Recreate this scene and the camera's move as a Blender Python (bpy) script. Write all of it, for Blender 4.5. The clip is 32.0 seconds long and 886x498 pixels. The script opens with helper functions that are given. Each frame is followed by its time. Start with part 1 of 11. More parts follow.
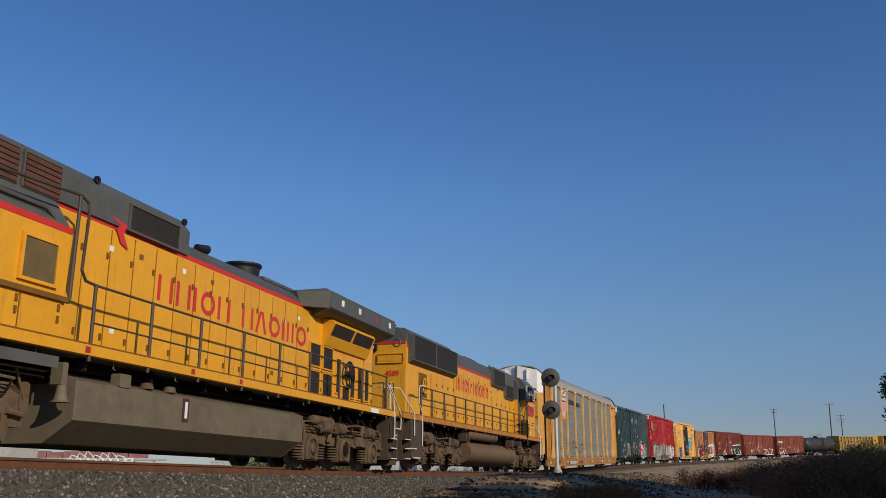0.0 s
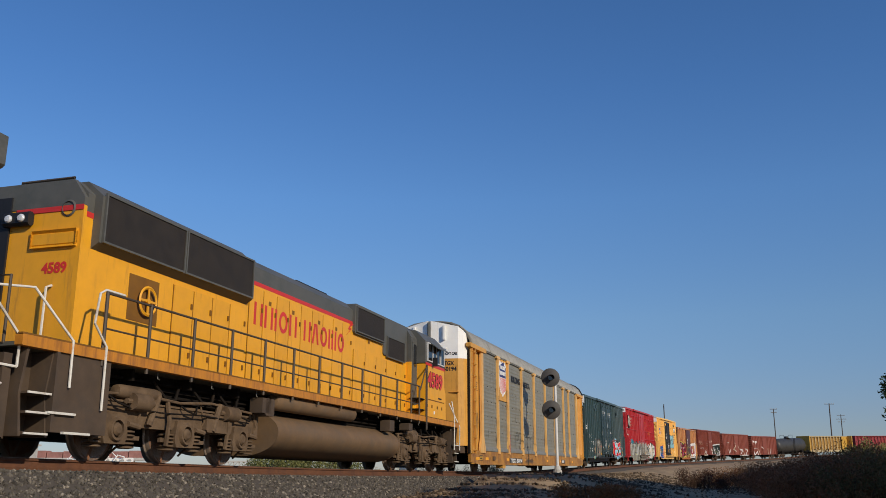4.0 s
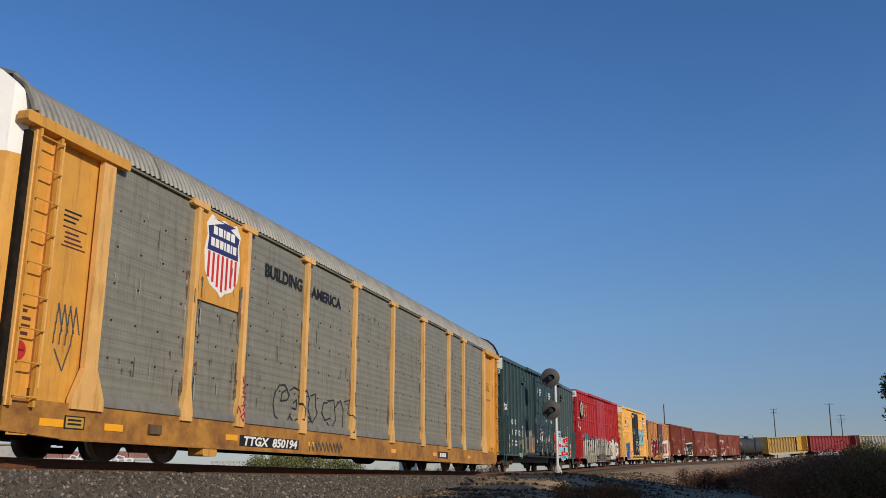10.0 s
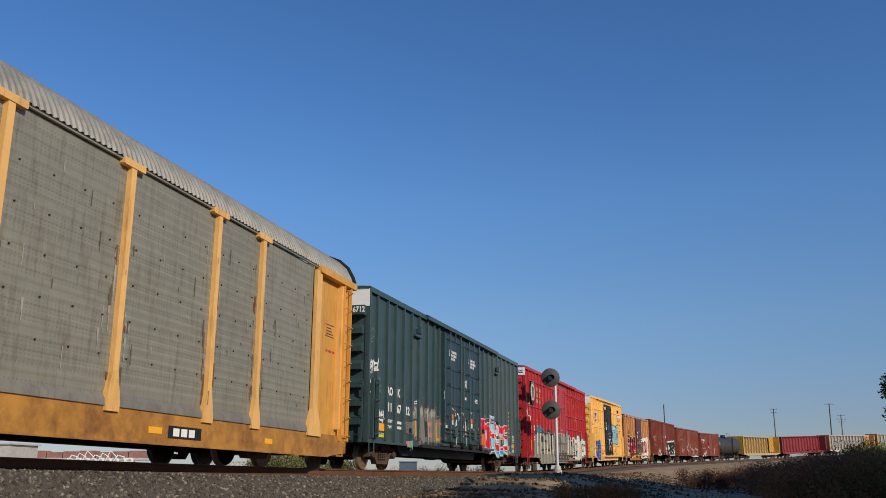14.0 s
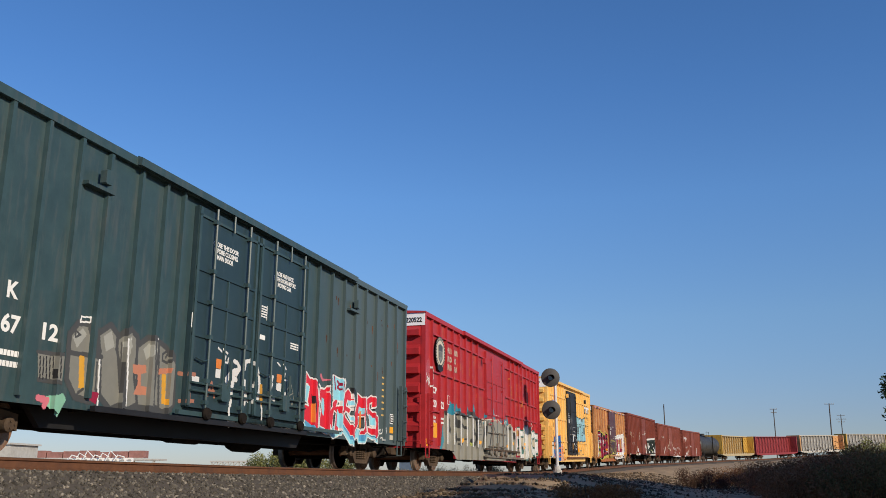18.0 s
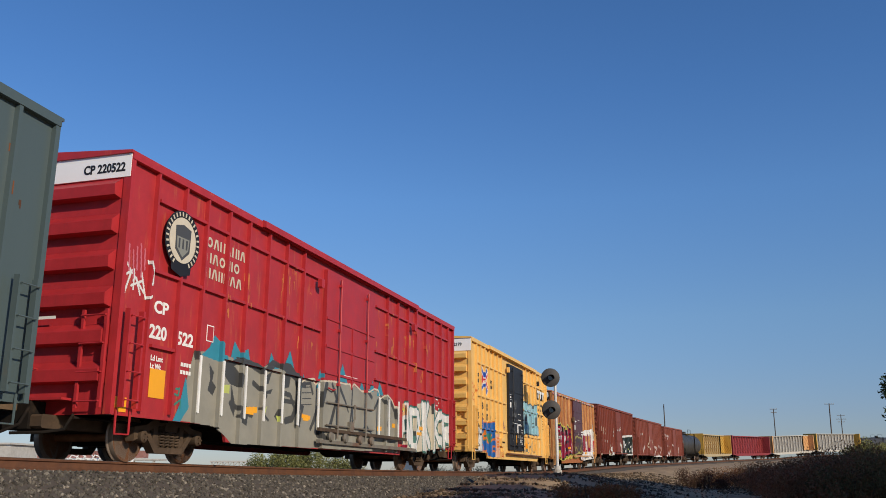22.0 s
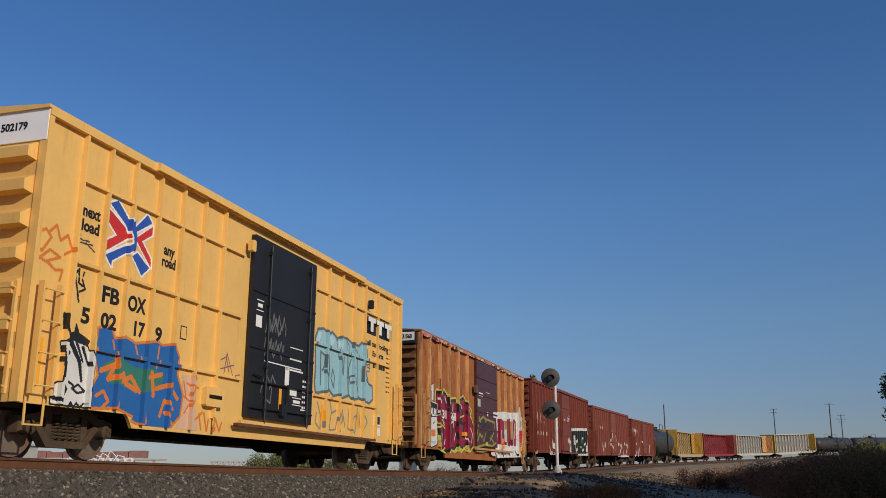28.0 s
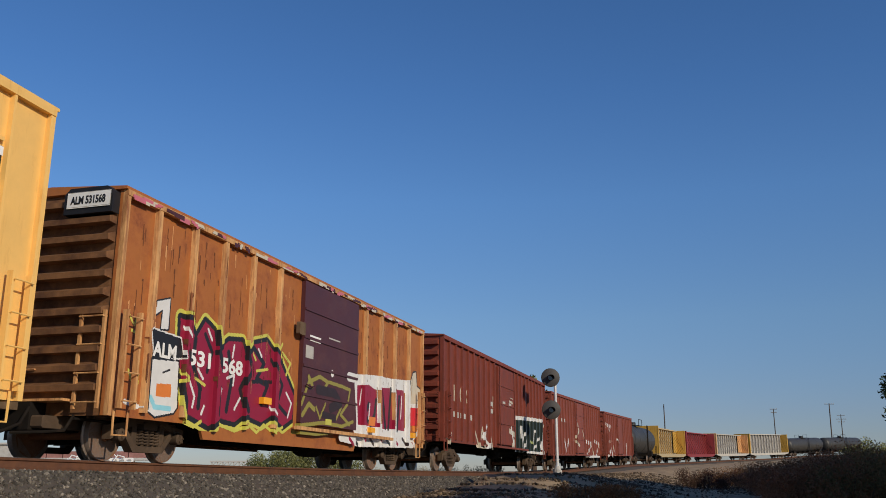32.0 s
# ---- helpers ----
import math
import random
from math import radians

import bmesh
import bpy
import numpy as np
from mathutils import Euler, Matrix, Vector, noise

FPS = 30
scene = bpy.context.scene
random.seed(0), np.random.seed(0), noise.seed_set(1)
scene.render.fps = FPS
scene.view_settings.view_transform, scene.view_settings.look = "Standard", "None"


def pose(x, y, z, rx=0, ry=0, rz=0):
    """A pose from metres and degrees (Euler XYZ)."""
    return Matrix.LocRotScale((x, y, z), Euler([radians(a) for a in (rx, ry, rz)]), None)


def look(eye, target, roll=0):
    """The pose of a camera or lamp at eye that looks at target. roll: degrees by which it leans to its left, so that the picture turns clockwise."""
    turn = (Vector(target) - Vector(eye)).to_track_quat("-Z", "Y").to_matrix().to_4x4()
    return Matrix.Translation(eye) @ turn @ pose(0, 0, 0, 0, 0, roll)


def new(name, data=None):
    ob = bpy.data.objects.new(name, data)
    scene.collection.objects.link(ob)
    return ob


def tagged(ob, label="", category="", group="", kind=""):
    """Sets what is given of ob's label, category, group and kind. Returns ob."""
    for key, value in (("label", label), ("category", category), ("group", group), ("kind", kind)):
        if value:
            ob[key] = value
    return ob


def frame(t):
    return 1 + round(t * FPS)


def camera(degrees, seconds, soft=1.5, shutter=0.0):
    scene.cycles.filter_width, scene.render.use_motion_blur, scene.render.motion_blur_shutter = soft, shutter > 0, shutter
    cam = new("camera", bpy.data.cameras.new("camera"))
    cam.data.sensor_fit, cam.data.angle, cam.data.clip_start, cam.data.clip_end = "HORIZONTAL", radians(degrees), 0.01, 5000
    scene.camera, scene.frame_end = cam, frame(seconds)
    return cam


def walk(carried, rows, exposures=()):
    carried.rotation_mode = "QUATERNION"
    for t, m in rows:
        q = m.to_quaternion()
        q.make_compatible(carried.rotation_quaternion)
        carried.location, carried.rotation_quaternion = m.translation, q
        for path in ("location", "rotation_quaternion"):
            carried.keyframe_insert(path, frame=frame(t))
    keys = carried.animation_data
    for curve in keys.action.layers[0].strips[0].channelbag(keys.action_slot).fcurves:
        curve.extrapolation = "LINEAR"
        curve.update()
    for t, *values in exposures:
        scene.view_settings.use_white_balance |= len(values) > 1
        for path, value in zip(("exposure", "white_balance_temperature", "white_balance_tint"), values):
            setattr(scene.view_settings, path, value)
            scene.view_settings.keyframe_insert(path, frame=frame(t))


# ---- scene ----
# ---------------- camera: it stands still on a tripod beside the line ----------------
cam = camera(52.3, 32.0, soft=0.8)
EYE_Z = 1.20
EXPOSURE = ((0, -0.05), (2, 0.08), (4, 0.11), (7, 0.07), (9, 0.08), (13, 0.14), (17, 0.24), (19, 0.38), (22, 0.20), (25, 0.08), (28, -0.14), (32, 0.0))
walk(cam, [(0.0, pose(0, 0, EYE_Z, 103.82, 0, 0)), (32.0, pose(0, 0, EYE_Z, 103.82, 0, 0))], EXPOSURE)

# ---------------- light ----------------
SUN_EL, SUN_DIR = 25.0, Vector((0.683, -0.729, 0.0)).normalized()
SKY_TONE = ((0.0, (0.32, 0.335, 0.43)), (0.7, (0.36, 0.64, 0.94)), (0.06, (0.37, 0.405, 0.52)), (0.16, (0.465, 0.575, 0.685)), (0.288, (0.47, 0.69, 0.90)), (0.40, (0.41, 0.67, 0.94)))
world = bpy.data.worlds.new("sky")
scene.world = world
world.use_nodes = True
wn = world.node_tree.nodes
sky = wn.new("ShaderNodeTexSky")
sky.sky_type = "NISHITA"
sky.sun_disc = False
sky.sun_elevation = radians(SUN_EL)
sky.sun_rotation = math.atan2(SUN_DIR.x, SUN_DIR.y)
sky.altitude = 0.0
sky.air_density, sky.dust_density, sky.ozone_density = 0.8, 0.1, 1.5
# the sky's colour by height above the horizon, as this camera records it
way = wn.new("ShaderNodeTexCoord")
split = wn.new("ShaderNodeSeparateXYZ")
tone = wn.new("ShaderNodeValToRGB")
tint = wn.new("ShaderNodeMix")
tint.data_type, tint.blend_type = "RGBA", "MULTIPLY"
tint.inputs["Factor"].default_value = 1.0
world.node_tree.links.new(way.outputs["Generated"], split.inputs[0])
world.node_tree.links.new(split.outputs[2], tone.inputs[0])
for k, (h, c) in enumerate(SKY_TONE):
    e = tone.color_ramp.elements[k] if k < 2 else tone.color_ramp.elements.new(h)
    e.position, e.color = h, (*c, 1)
world.node_tree.links.new(sky.outputs[0], tint.inputs["A"])
world.node_tree.links.new(tone.outputs[0], tint.inputs["B"])
world.node_tree.links.new(tint.outputs["Result"], wn["Background"].inputs[0])
wn["Background"].inputs[1].default_value = 0.13
sun = new("sun", bpy.data.lights.new("sun", "SUN"))
sun.data.energy, sun.data.angle, sun.data.color = 3.2, radians(0.55), (1.0, 0.87, 0.68)
to_sun = SUN_DIR * math.cos(radians(SUN_EL)) + Vector((0, 0, math.sin(radians(SUN_EL))))
sun.matrix_world = look(to_sun * 60, (0, 0, 0))


# ---------------- materials ----------------
def mat(name, base, rough=0.6, metal=0.0, vary=0.18, scale=3.0, stain=None, amount=0.0, streak=False, bump=0.15, grain=60.0, spec=0.4):
    """A painted or raw surface: fine grain, broad fading, and stains with a shape of their own."""
    m = bpy.data.materials.new(name)
    m.use_nodes = True
    nt = m.node_tree
    n, lk = nt.nodes, nt.links
    b = n["Principled BSDF"]
    b.inputs["Metallic"].default_value = metal
    b.inputs["Specular IOR Level"].default_value = spec
    tc = n.new("ShaderNodeTexCoord")
    mp = n.new("ShaderNodeMapping")
    lk.new(tc.outputs["Object"], mp.inputs[0])
    broad = n.new("ShaderNodeTexNoise")
    broad.inputs["Scale"].default_value = scale
    broad.inputs["Detail"].default_value = 6
    broad.inputs["Roughness"].default_value = 0.65
    lk.new(tc.outputs["Object"], broad.inputs[0])
    ramp = n.new("ShaderNodeValToRGB")
    ramp.color_ramp.elements[0].position, ramp.color_ramp.elements[1].position = 0.3, 0.72
    lo, hi = [c * (1 - vary) for c in base], [min(1, c * (1 + vary * 0.6)) for c in base]
    ramp.color_ramp.elements[0].color, ramp.color_ramp.elements[1].color = (*lo, 1), (*hi, 1)
    lk.new(broad.outputs[0], ramp.inputs[0])
    colour = ramp.outputs[0]
    fine = n.new("ShaderNodeTexNoise")
    fine.inputs["Scale"].default_value = grain
    fine.inputs["Detail"].default_value = 4
    lk.new(tc.outputs["Object"], fine.inputs[0])
    if stain:
        mp.inputs["Scale"].default_value = (5, 5, 0.55) if streak else (1, 1, 1)
        st = n.new("ShaderNodeTexNoise")
        st.inputs["Scale"].default_value = 1.6
        st.inputs["Detail"].default_value = 9
        st.inputs["Roughness"].default_value = 0.72
        lk.new(mp.outputs[0], st.inputs[0])
        sr = n.new("ShaderNodeValToRGB")
        sr.color_ramp.elements[0].position, sr.color_ramp.elements[1].position = 0.62 - amount * 0.4, 0.80 - amount * 0.3
        lk.new(st.outputs[0], sr.inputs[0])
        mx = n.new("ShaderNodeMix")
        mx.data_type = "RGBA"
        lk.new(sr.outputs[0], mx.inputs["Factor"])
        lk.new(colour, mx.inputs["A"])
        mx.inputs["B"].default_value = (*stain, 1)
        colour = mx.outputs["Result"]
    rnd = n.new("ShaderNodeObjectInfo")
    hv = n.new("ShaderNodeHueSaturation")
    vr = n.new("ShaderNodeMapRange")
    vr.inputs["To Min"].default_value, vr.inputs["To Max"].default_value = 0.95, 1.05
    lk.new(rnd.outputs["Random"], vr.inputs["Value"])
    lk.new(vr.outputs[0], hv.inputs["Value"])
    lk.new(colour, hv.inputs["Color"])
    lk.new(hv.outputs[0], b.inputs["Base Color"])
    rr = n.new("ShaderNodeMapRange")
    rr.inputs["To Min"].default_value, rr.inputs["To Max"].default_value = max(0.05, rough - 0.12), min(1, rough + 0.12)
    lk.new(broad.outputs[0], rr.inputs["Value"])
    lk.new(rr.outputs[0], b.inputs["Roughness"])
    if bump:
        bp = n.new("ShaderNodeBump")
        bp.inputs["Strength"].default_value = bump
        bp.inputs["Distance"].default_value = 0.01
        lk.new(fine.outputs[0], bp.inputs["Height"])
        lk.new(bp.outputs[0], b.inputs["Normal"])
    return m


GRIME, RUST = (0.10, 0.065, 0.04), (0.17, 0.06, 0.025)
M_YEL = mat("armour_yellow_paint", (0.78, 0.365, 0.018), 0.42, stain=(0.46, 0.21, 0.03), amount=0.14, streak=True, vary=0.08, bump=0.04)
M_LGREY = mat("harbour_grey_paint", (0.106, 0.105, 0.094), 0.5, stain=(0.075, 0.08, 0.07), amount=0.3, vary=0.14, bump=0.05)
M_RED = mat("signal_red_paint", (0.62, 0.035, 0.03), 0.45, vary=0.1, bump=0.04)
M_TRUCK = mat("dusty_truck_steel", (0.122, 0.078, 0.044), 0.85, stain=(0.175, 0.116, 0.068), amount=0.4, vary=0.35, scale=5, bump=0.3)
M_FTRUCK = mat("dark_cast_truck_steel", (0.078, 0.05, 0.031), 0.85, stain=(0.125, 0.08, 0.048), amount=0.35, vary=0.35, scale=5, bump=0.3)
M_DARK = mat("black_underframe", (0.014, 0.011, 0.009), 0.9, vary=0.4, stain=(0.045, 0.03, 0.02), amount=0.2, spec=0.15)
M_GRILLE = mat("dark_radiator_mesh", (0.028, 0.022, 0.017), 0.7, vary=0.3, bump=0.5, grain=140)
M_TANKG = mat("dusty_grey_tank", (0.165, 0.135, 0.09), 0.75, stain=(0.12, 0.09, 0.06), amount=0.35, vary=0.2)
M_TANKB = mat("brown_grimed_tank", (0.17, 0.105, 0.055), 0.7, stain=(0.12, 0.085, 0.055), amount=0.4, vary=0.25)
M_WHEEL = mat("rusty_wheel", (0.28, 0.12, 0.055), 0.8, stain=(0.12, 0.06, 0.03), amount=0.3, vary=0.3, scale=6)
M_TREAD = mat("polished_tread", (0.34, 0.27, 0.22), 0.45, 0.5, vary=0.15, scale=12)
M_WHITE = mat("white_paint", (0.86, 0.85, 0.81), 0.45, stain=(0.62, 0.57, 0.5), amount=0.12, streak=True, vary=0.05, bump=0.03)
M_TOPW = mat("bright_white_paint", (0.93, 0.92, 0.89), 0.4, vary=0.04, bump=0.02)
M_BLACK = mat("black_paint", (0.016, 0.016, 0.018), 0.55, vary=0.25, bump=0.05)
M_RACKY = mat("ochre_yellow_paint", (0.66, 0.33, 0.06), 0.5, stain=(0.34, 0.13, 0.03), amount=0.22, streak=True, vary=0.12, bump=0.06)
M_POST = mat("pale_ochre_post", (0.78, 0.45, 0.15), 0.5, stain=(0.45, 0.20, 0.05), amount=0.22, streak=True, vary=0.12, bump=0.05)
M_GALV = mat("galvanised_panel", (0.25, 0.235, 0.195), 0.55, 0.25, stain=(0.17, 0.15, 0.115), amount=0.35, streak=True, vary=0.16, bump=0.06)
M_ROOF = mat("galvanised_roof", (0.345, 0.33, 0.285), 0.5, 0.3, stain=(0.21, 0.20, 0.17), amount=0.3, vary=0.15)
M_GREEN = mat("dark_green_paint", (0.041, 0.076, 0.081), 0.38, stain=(0.08, 0.095, 0.09), amount=0.30, streak=True, vary=0.2, bump=0.05)


def paled_along(m, x0, x1, tone, most):
    """Paler paint towards a car's end: weathering, plus sky sheen put into the colour."""
    n, lk = m.node_tree.nodes, m.node_tree.links
    b = n["Principled BSDF"]
    src = b.inputs["Base Color"].links[0].from_socket
    tc, sp, mr, mx = n.new("ShaderNodeTexCoord"), n.new("ShaderNodeSeparateXYZ"), n.new("ShaderNodeMapRange"), n.new("ShaderNodeMix")
    mr.inputs["From Min"].default_value, mr.inputs["From Max"].default_value, mr.inputs["To Max"].default_value = x0, x1, most
    mx.data_type = "RGBA"
    mx.inputs["B"].default_value = (*tone, 1)
    lk.new(tc.outputs["Object"], sp.inputs[0]), lk.new(sp.outputs[0], mr.inputs["Value"]), lk.new(mr.outputs[0], mx.inputs["Factor"])
    lk.new(src, mx.inputs["A"]), lk.new(mx.outputs["Result"], b.inputs["Base Color"])


# part of this paling stands in for sky reflected on the glossy side
paled_along(M_GREEN, 2.2, 5.5, (0.082, 0.112, 0.114), 0.9)
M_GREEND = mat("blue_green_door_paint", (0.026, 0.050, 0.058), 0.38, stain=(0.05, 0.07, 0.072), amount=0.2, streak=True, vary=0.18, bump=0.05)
M_CRED = mat("faded_red_paint", (0.46, 0.030, 0.036), 0.45, stain=(0.36, 0.03, 0.032), amount=0.25, streak=True, vary=0.18, bump=0.05)
M_CREDS = mat("scuffed_red_paint", (0.45, 0.032, 0.036), 0.45, stain=(0.58, 0.17, 0.06), amount=0.15, streak=True, vary=0.16, bump=0.05)
M_FBOX = mat("sandy_yellow_paint", (0.86, 0.525, 0.155), 0.45, stain=(0.66, 0.36, 0.09), amount=0.14, streak=True, vary=0.06, bump=0.05)
# end sheets, a darker brown than the car's sides
M_ALME = mat("dark_brown_end", (0.25, 0.12, 0.05), 0.7, stain=(0.08, 0.035, 0.02), amount=0.5, vary=0.3)
M_ALM = mat("rust_orange_paint", (0.46, 0.158, 0.040), 0.6, stain=(0.24, 0.07, 0.025), amount=0.42, vary=0.25, scale=1.6, bump=0.08)
M_ALMP = mat("orange_post_paint", (0.70, 0.38, 0.15), 0.6, stain=(0.26, 0.09, 0.035), amount=0.45, streak=True, vary=0.2, bump=0.08)
M_MAROON = mat("maroon_door_paint", (0.085, 0.026, 0.03), 0.45, stain=(0.11, 0.04, 0.035), amount=0.3, vary=0.15)
M_KCS = mat("brown_red_paint", (0.23, 0.048, 0.026), 0.6, stain=(0.14, 0.04, 0.025), amount=0.4, streak=True, vary=0.22, bump=0.06)
M_BRN = mat("oxide_red_paint", (0.25, 0.06, 0.035), 0.6, stain=(0.17, 0.05, 0.03), amount=0.4, streak=True, vary=0.2)
M_TANKC = mat("black_tank_paint", (0.034, 0.033, 0.031), 0.5, stain=(0.09, 0.08, 0.065), amount=0.4, streak=True, vary=0.25)
M_RAIL = mat("rusty_rail", (0.15, 0.062, 0.03), 0.8, stain=(0.09, 0.04, 0.025), amount=0.4, vary=0.25, scale=8)
M_RAILTOP = mat("worn_rail_head", (0.36, 0.33, 0.3), 0.35, 0.8, vary=0.2, scale=9)
M_TIE = mat("weathered_tie", (0.07, 0.055, 0.045), 0.9, vary=0.35, scale=9)
M_STEEL = mat("aluminium_mast", (0.74, 0.73, 0.70), 0.4, 0.25, vary=0.12)
M_BULK = mat("yellow_beam_paint", (0.54, 0.31, 0.05), 0.55, stain=(0.4, 0.2, 0.03), amount=0.3, streak=True, vary=0.12)
M_CONC = mat("pale_concrete", (0.5, 0.48, 0.44), 0.85, stain=(0.35, 0.33, 0.29), amount=0.3, vary=0.12)
M_WOOD = mat("weathered_pole_wood", (0.10, 0.08, 0.065), 0.9, vary=0.3, scale=4, streak=True, stain=(0.06, 0.05, 0.04), amount=0.3)
M_ORANGE = mat("orange_reflector", (0.95, 0.42, 0.02), 0.35, vary=0.05, bump=0)


def glass(name, tint, rough=0.05):
    m = bpy.data.materials.new(name)
    m.use_nodes = True
    b = m.node_tree.nodes["Principled BSDF"]
    b.inputs["Base Color"].default_value = (*tint, 1)
    b.inputs["Roughness"].default_value = rough
    b.inputs["Specular IOR Level"].default_value = 0.8
    return m


M_GLASS = glass("dark_cab_glass", (0.012, 0.014, 0.017))
M_LENS = glass("lamp_lens", (0.6, 0.62, 0.65))


# ---------------- mesh building ----------------
class Mesh:
    """Collects plain solids into one mesh."""

    def __init__(self):
        self.v, self.f, self.mi, self.slot = [], [], [], 0

    def add(self, verts, faces):
        o = len(self.v)
        self.v += [tuple(p) for p in verts]
        self.f += [tuple(i + o for i in f) for f in faces]
        self.mi += [self.slot] * len(faces)
        return self

    def box(self, x0, x1, y0, y1, z0, z1, c=0.0):
        if c <= 0:
            v = [(x, y, z) for x in (x0, x1) for y in (y0, y1) for z in (z0, z1)]
            return self.add(v, [(0, 1, 3, 2), (4, 6, 7, 5), (0, 4, 5, 1), (2, 3, 7, 6), (0, 2, 6, 4), (1, 5, 7, 3)])
        p = [(x0 + c, z0), (x1 - c, z0), (x1, z0 + c), (x1, z1 - c), (x1 - c, z1), (x0 + c, z1), (x0, z1 - c), (x0, z0 + c)]
        return self.prism(p, "y", y0, y1)

    def prism(self, pts, axis, a, b):
        """Extrudes a closed outline; axis x: points are (y, z); y: (x, z); z: (x, y)."""
        put = {"x": lambda p, h: (h, p[0], p[1]), "y": lambda p, h: (p[0], h, p[1]), "z": lambda p, h: (p[0], p[1], h)}[axis]
        n = len(pts)
        v = [put(p, a) for p in pts] + [put(p, b) for p in pts]
        f = [tuple(range(n)), tuple(range(2 * n - 1, n - 1, -1))] + [(i, n + i, n + (i + 1) % n, (i + 1) % n) for i in range(n)]
        return self.add(v, f)

    def cyl(self, p0, p1, r, n=12, r1=None):
        p0, p1 = Vector(p0), Vector(p1)
        d = (p1 - p0).normalized()
        u = d.orthogonal().normalized()
        w = d.cross(u)
        r1 = r if r1 is None else r1
        ring = [(math.cos(2 * math.pi * i / n), math.sin(2 * math.pi * i / n)) for i in range(n)]
        v = [p0 + (u * a + w * b) * r for a, b in ring] + [p1 + (u * a + w * b) * r1 for a, b in ring]
        f = [tuple(range(n - 1, -1, -1)), tuple(range(n, 2 * n))] + [(i, (i + 1) % n, n + (i + 1) % n, n + i) for i in range(n)]
        return self.add(v, f)

    def tube(self, pts, r, n=6):
        pts = [Vector(p) for p in pts]
        vs, fs = [], []
        for k, p in enumerate(pts):
            d = (pts[min(k + 1, len(pts) - 1)] - pts[max(k - 1, 0)]).normalized()
            u = d.cross(Vector((0.3, 0.9, 0.31))).normalized()
            w = d.cross(u)
            vs += [p + (u * math.cos(2 * math.pi * i / n) + w * math.sin(2 * math.pi * i / n)) * r for i in range(n)]
            if k:
                b = (k - 1) * n
                fs += [(b + i, b + (i + 1) % n, b + n + (i + 1) % n, b + n + i) for i in range(n)]
        fs += [tuple(range(n - 1, -1, -1)), tuple(range((len(pts) - 1) * n, len(pts) * n))]
        return self.add(vs, fs)

    def lathe(self, prof, centre, axis="y", n=20):
        """Turns (radius, along) points about an axis."""
        c = Vector(centre)
        vs, fs = [], []
        for r, a in prof:
            for i in range(n):
                q, s = r * math.cos(2 * math.pi * i / n), r * math.sin(2 * math.pi * i / n)
                vs.append(c + Vector({"y": (q, a, s), "x": (a, q, s), "z": (q, s, a)}[axis]))
        for k in range(len(prof) - 1):
            fs += [(k * n + i, k * n + (i + 1) % n, (k + 1) * n + (i + 1) % n, (k + 1) * n + i) for i in range(n)]
        closed = prof[0] == prof[-1]
        if prof[0][0] > 1e-6 and not closed:
            fs.append(tuple(range(n - 1, -1, -1)))
        if prof[-1][0] > 1e-6 and not closed:
            fs.append(tuple(range((len(prof) - 1) * n, len(prof) * n)))
        return self.add(vs, fs)

    def data(self, name, *mats, smooth=True):
        me = bpy.data.meshes.new(name)
        me.from_pydata(self.v, [], self.f)
        for m in mats:
            me.materials.append(m)
        if len(mats) > 1:
            me.polygons.foreach_set("material_index", self.mi)
        bm = bmesh.new()
        bm.from_mesh(me)
        bmesh.ops.recalc_face_normals(bm, faces=bm.faces)
        bm.to_mesh(me)
        bm.free()
        if smooth:
            me.shade_smooth()
            me.set_sharp_from_angle(angle=radians(32))
        return me


def part(name, mesh, material, parent, label="", at=None):
    """One mesh object under a thing or under a part."""
    me = mesh if isinstance(mesh, bpy.types.Mesh) else mesh.data(name, *(material if isinstance(material, tuple) else (material,)))
    ob = new(name, me)
    ob.parent = parent
    if at is not None:
        ob.matrix_basis = at
    return tagged(ob, label)


def thing(name, label, category, group="", kind=""):
    return tagged(new(name), label, category, group, kind)


def solid(name, mesh, material, label, category="", group="", kind=""):
    ob = new(name, mesh.data(name, *(material if isinstance(material, tuple) else (material,))))
    return tagged(ob, label, category, group, kind)


def letters(text, size, x, z, y, material, parent, label="", width=None, name="lettering", end=False, shear=0.0, align="LEFT", turn=0.0, bold=0.034):
    """Painted words on a near side (facing -y) or, with end=True, on a front end (facing -x; x is then the across position)."""
    cu = bpy.data.curves.new(name, "FONT")
    cu.body, cu.size, cu.extrude, cu.shear, cu.align_x, cu.resolution_u = text, size, 0.0015, shear, align, 3
    cu.offset = size * bold
    tmp = bpy.data.objects.new(name, cu)
    me = bpy.data.meshes.new_from_object(tmp)
    bpy.data.objects.remove(tmp)
    me.materials.clear()
    me.materials.append(material)
    xs = [v.co.x for v in me.vertices]
    k = width / (max(xs) - min(xs)) if width and xs else 1.0
    me.transform(Matrix.Diagonal((k, 1, 1, 1)))
    m = pose(y, x, z, 90, 0, -90 + turn) if end else pose(x, y, z, 90, 0, 0)
    return part(name, me, material, parent, label, m)


def blocks(sizes, h, x, z, y, gap, material, parent, label="", name="lettering", end=False):
    """Plain bars in the place of lettering: widths in sizes, one bar each."""
    g = Mesh()
    for w in sizes:
        if end:
            g.box(y - 0.002, y + 0.001, x - w, x, z, z + h)
            x -= w + gap
        else:
            g.box(x, x + w, y - 0.002, y + 0.001, z, z + h)
            x += w + gap
    return part(name, g, material, parent, label)


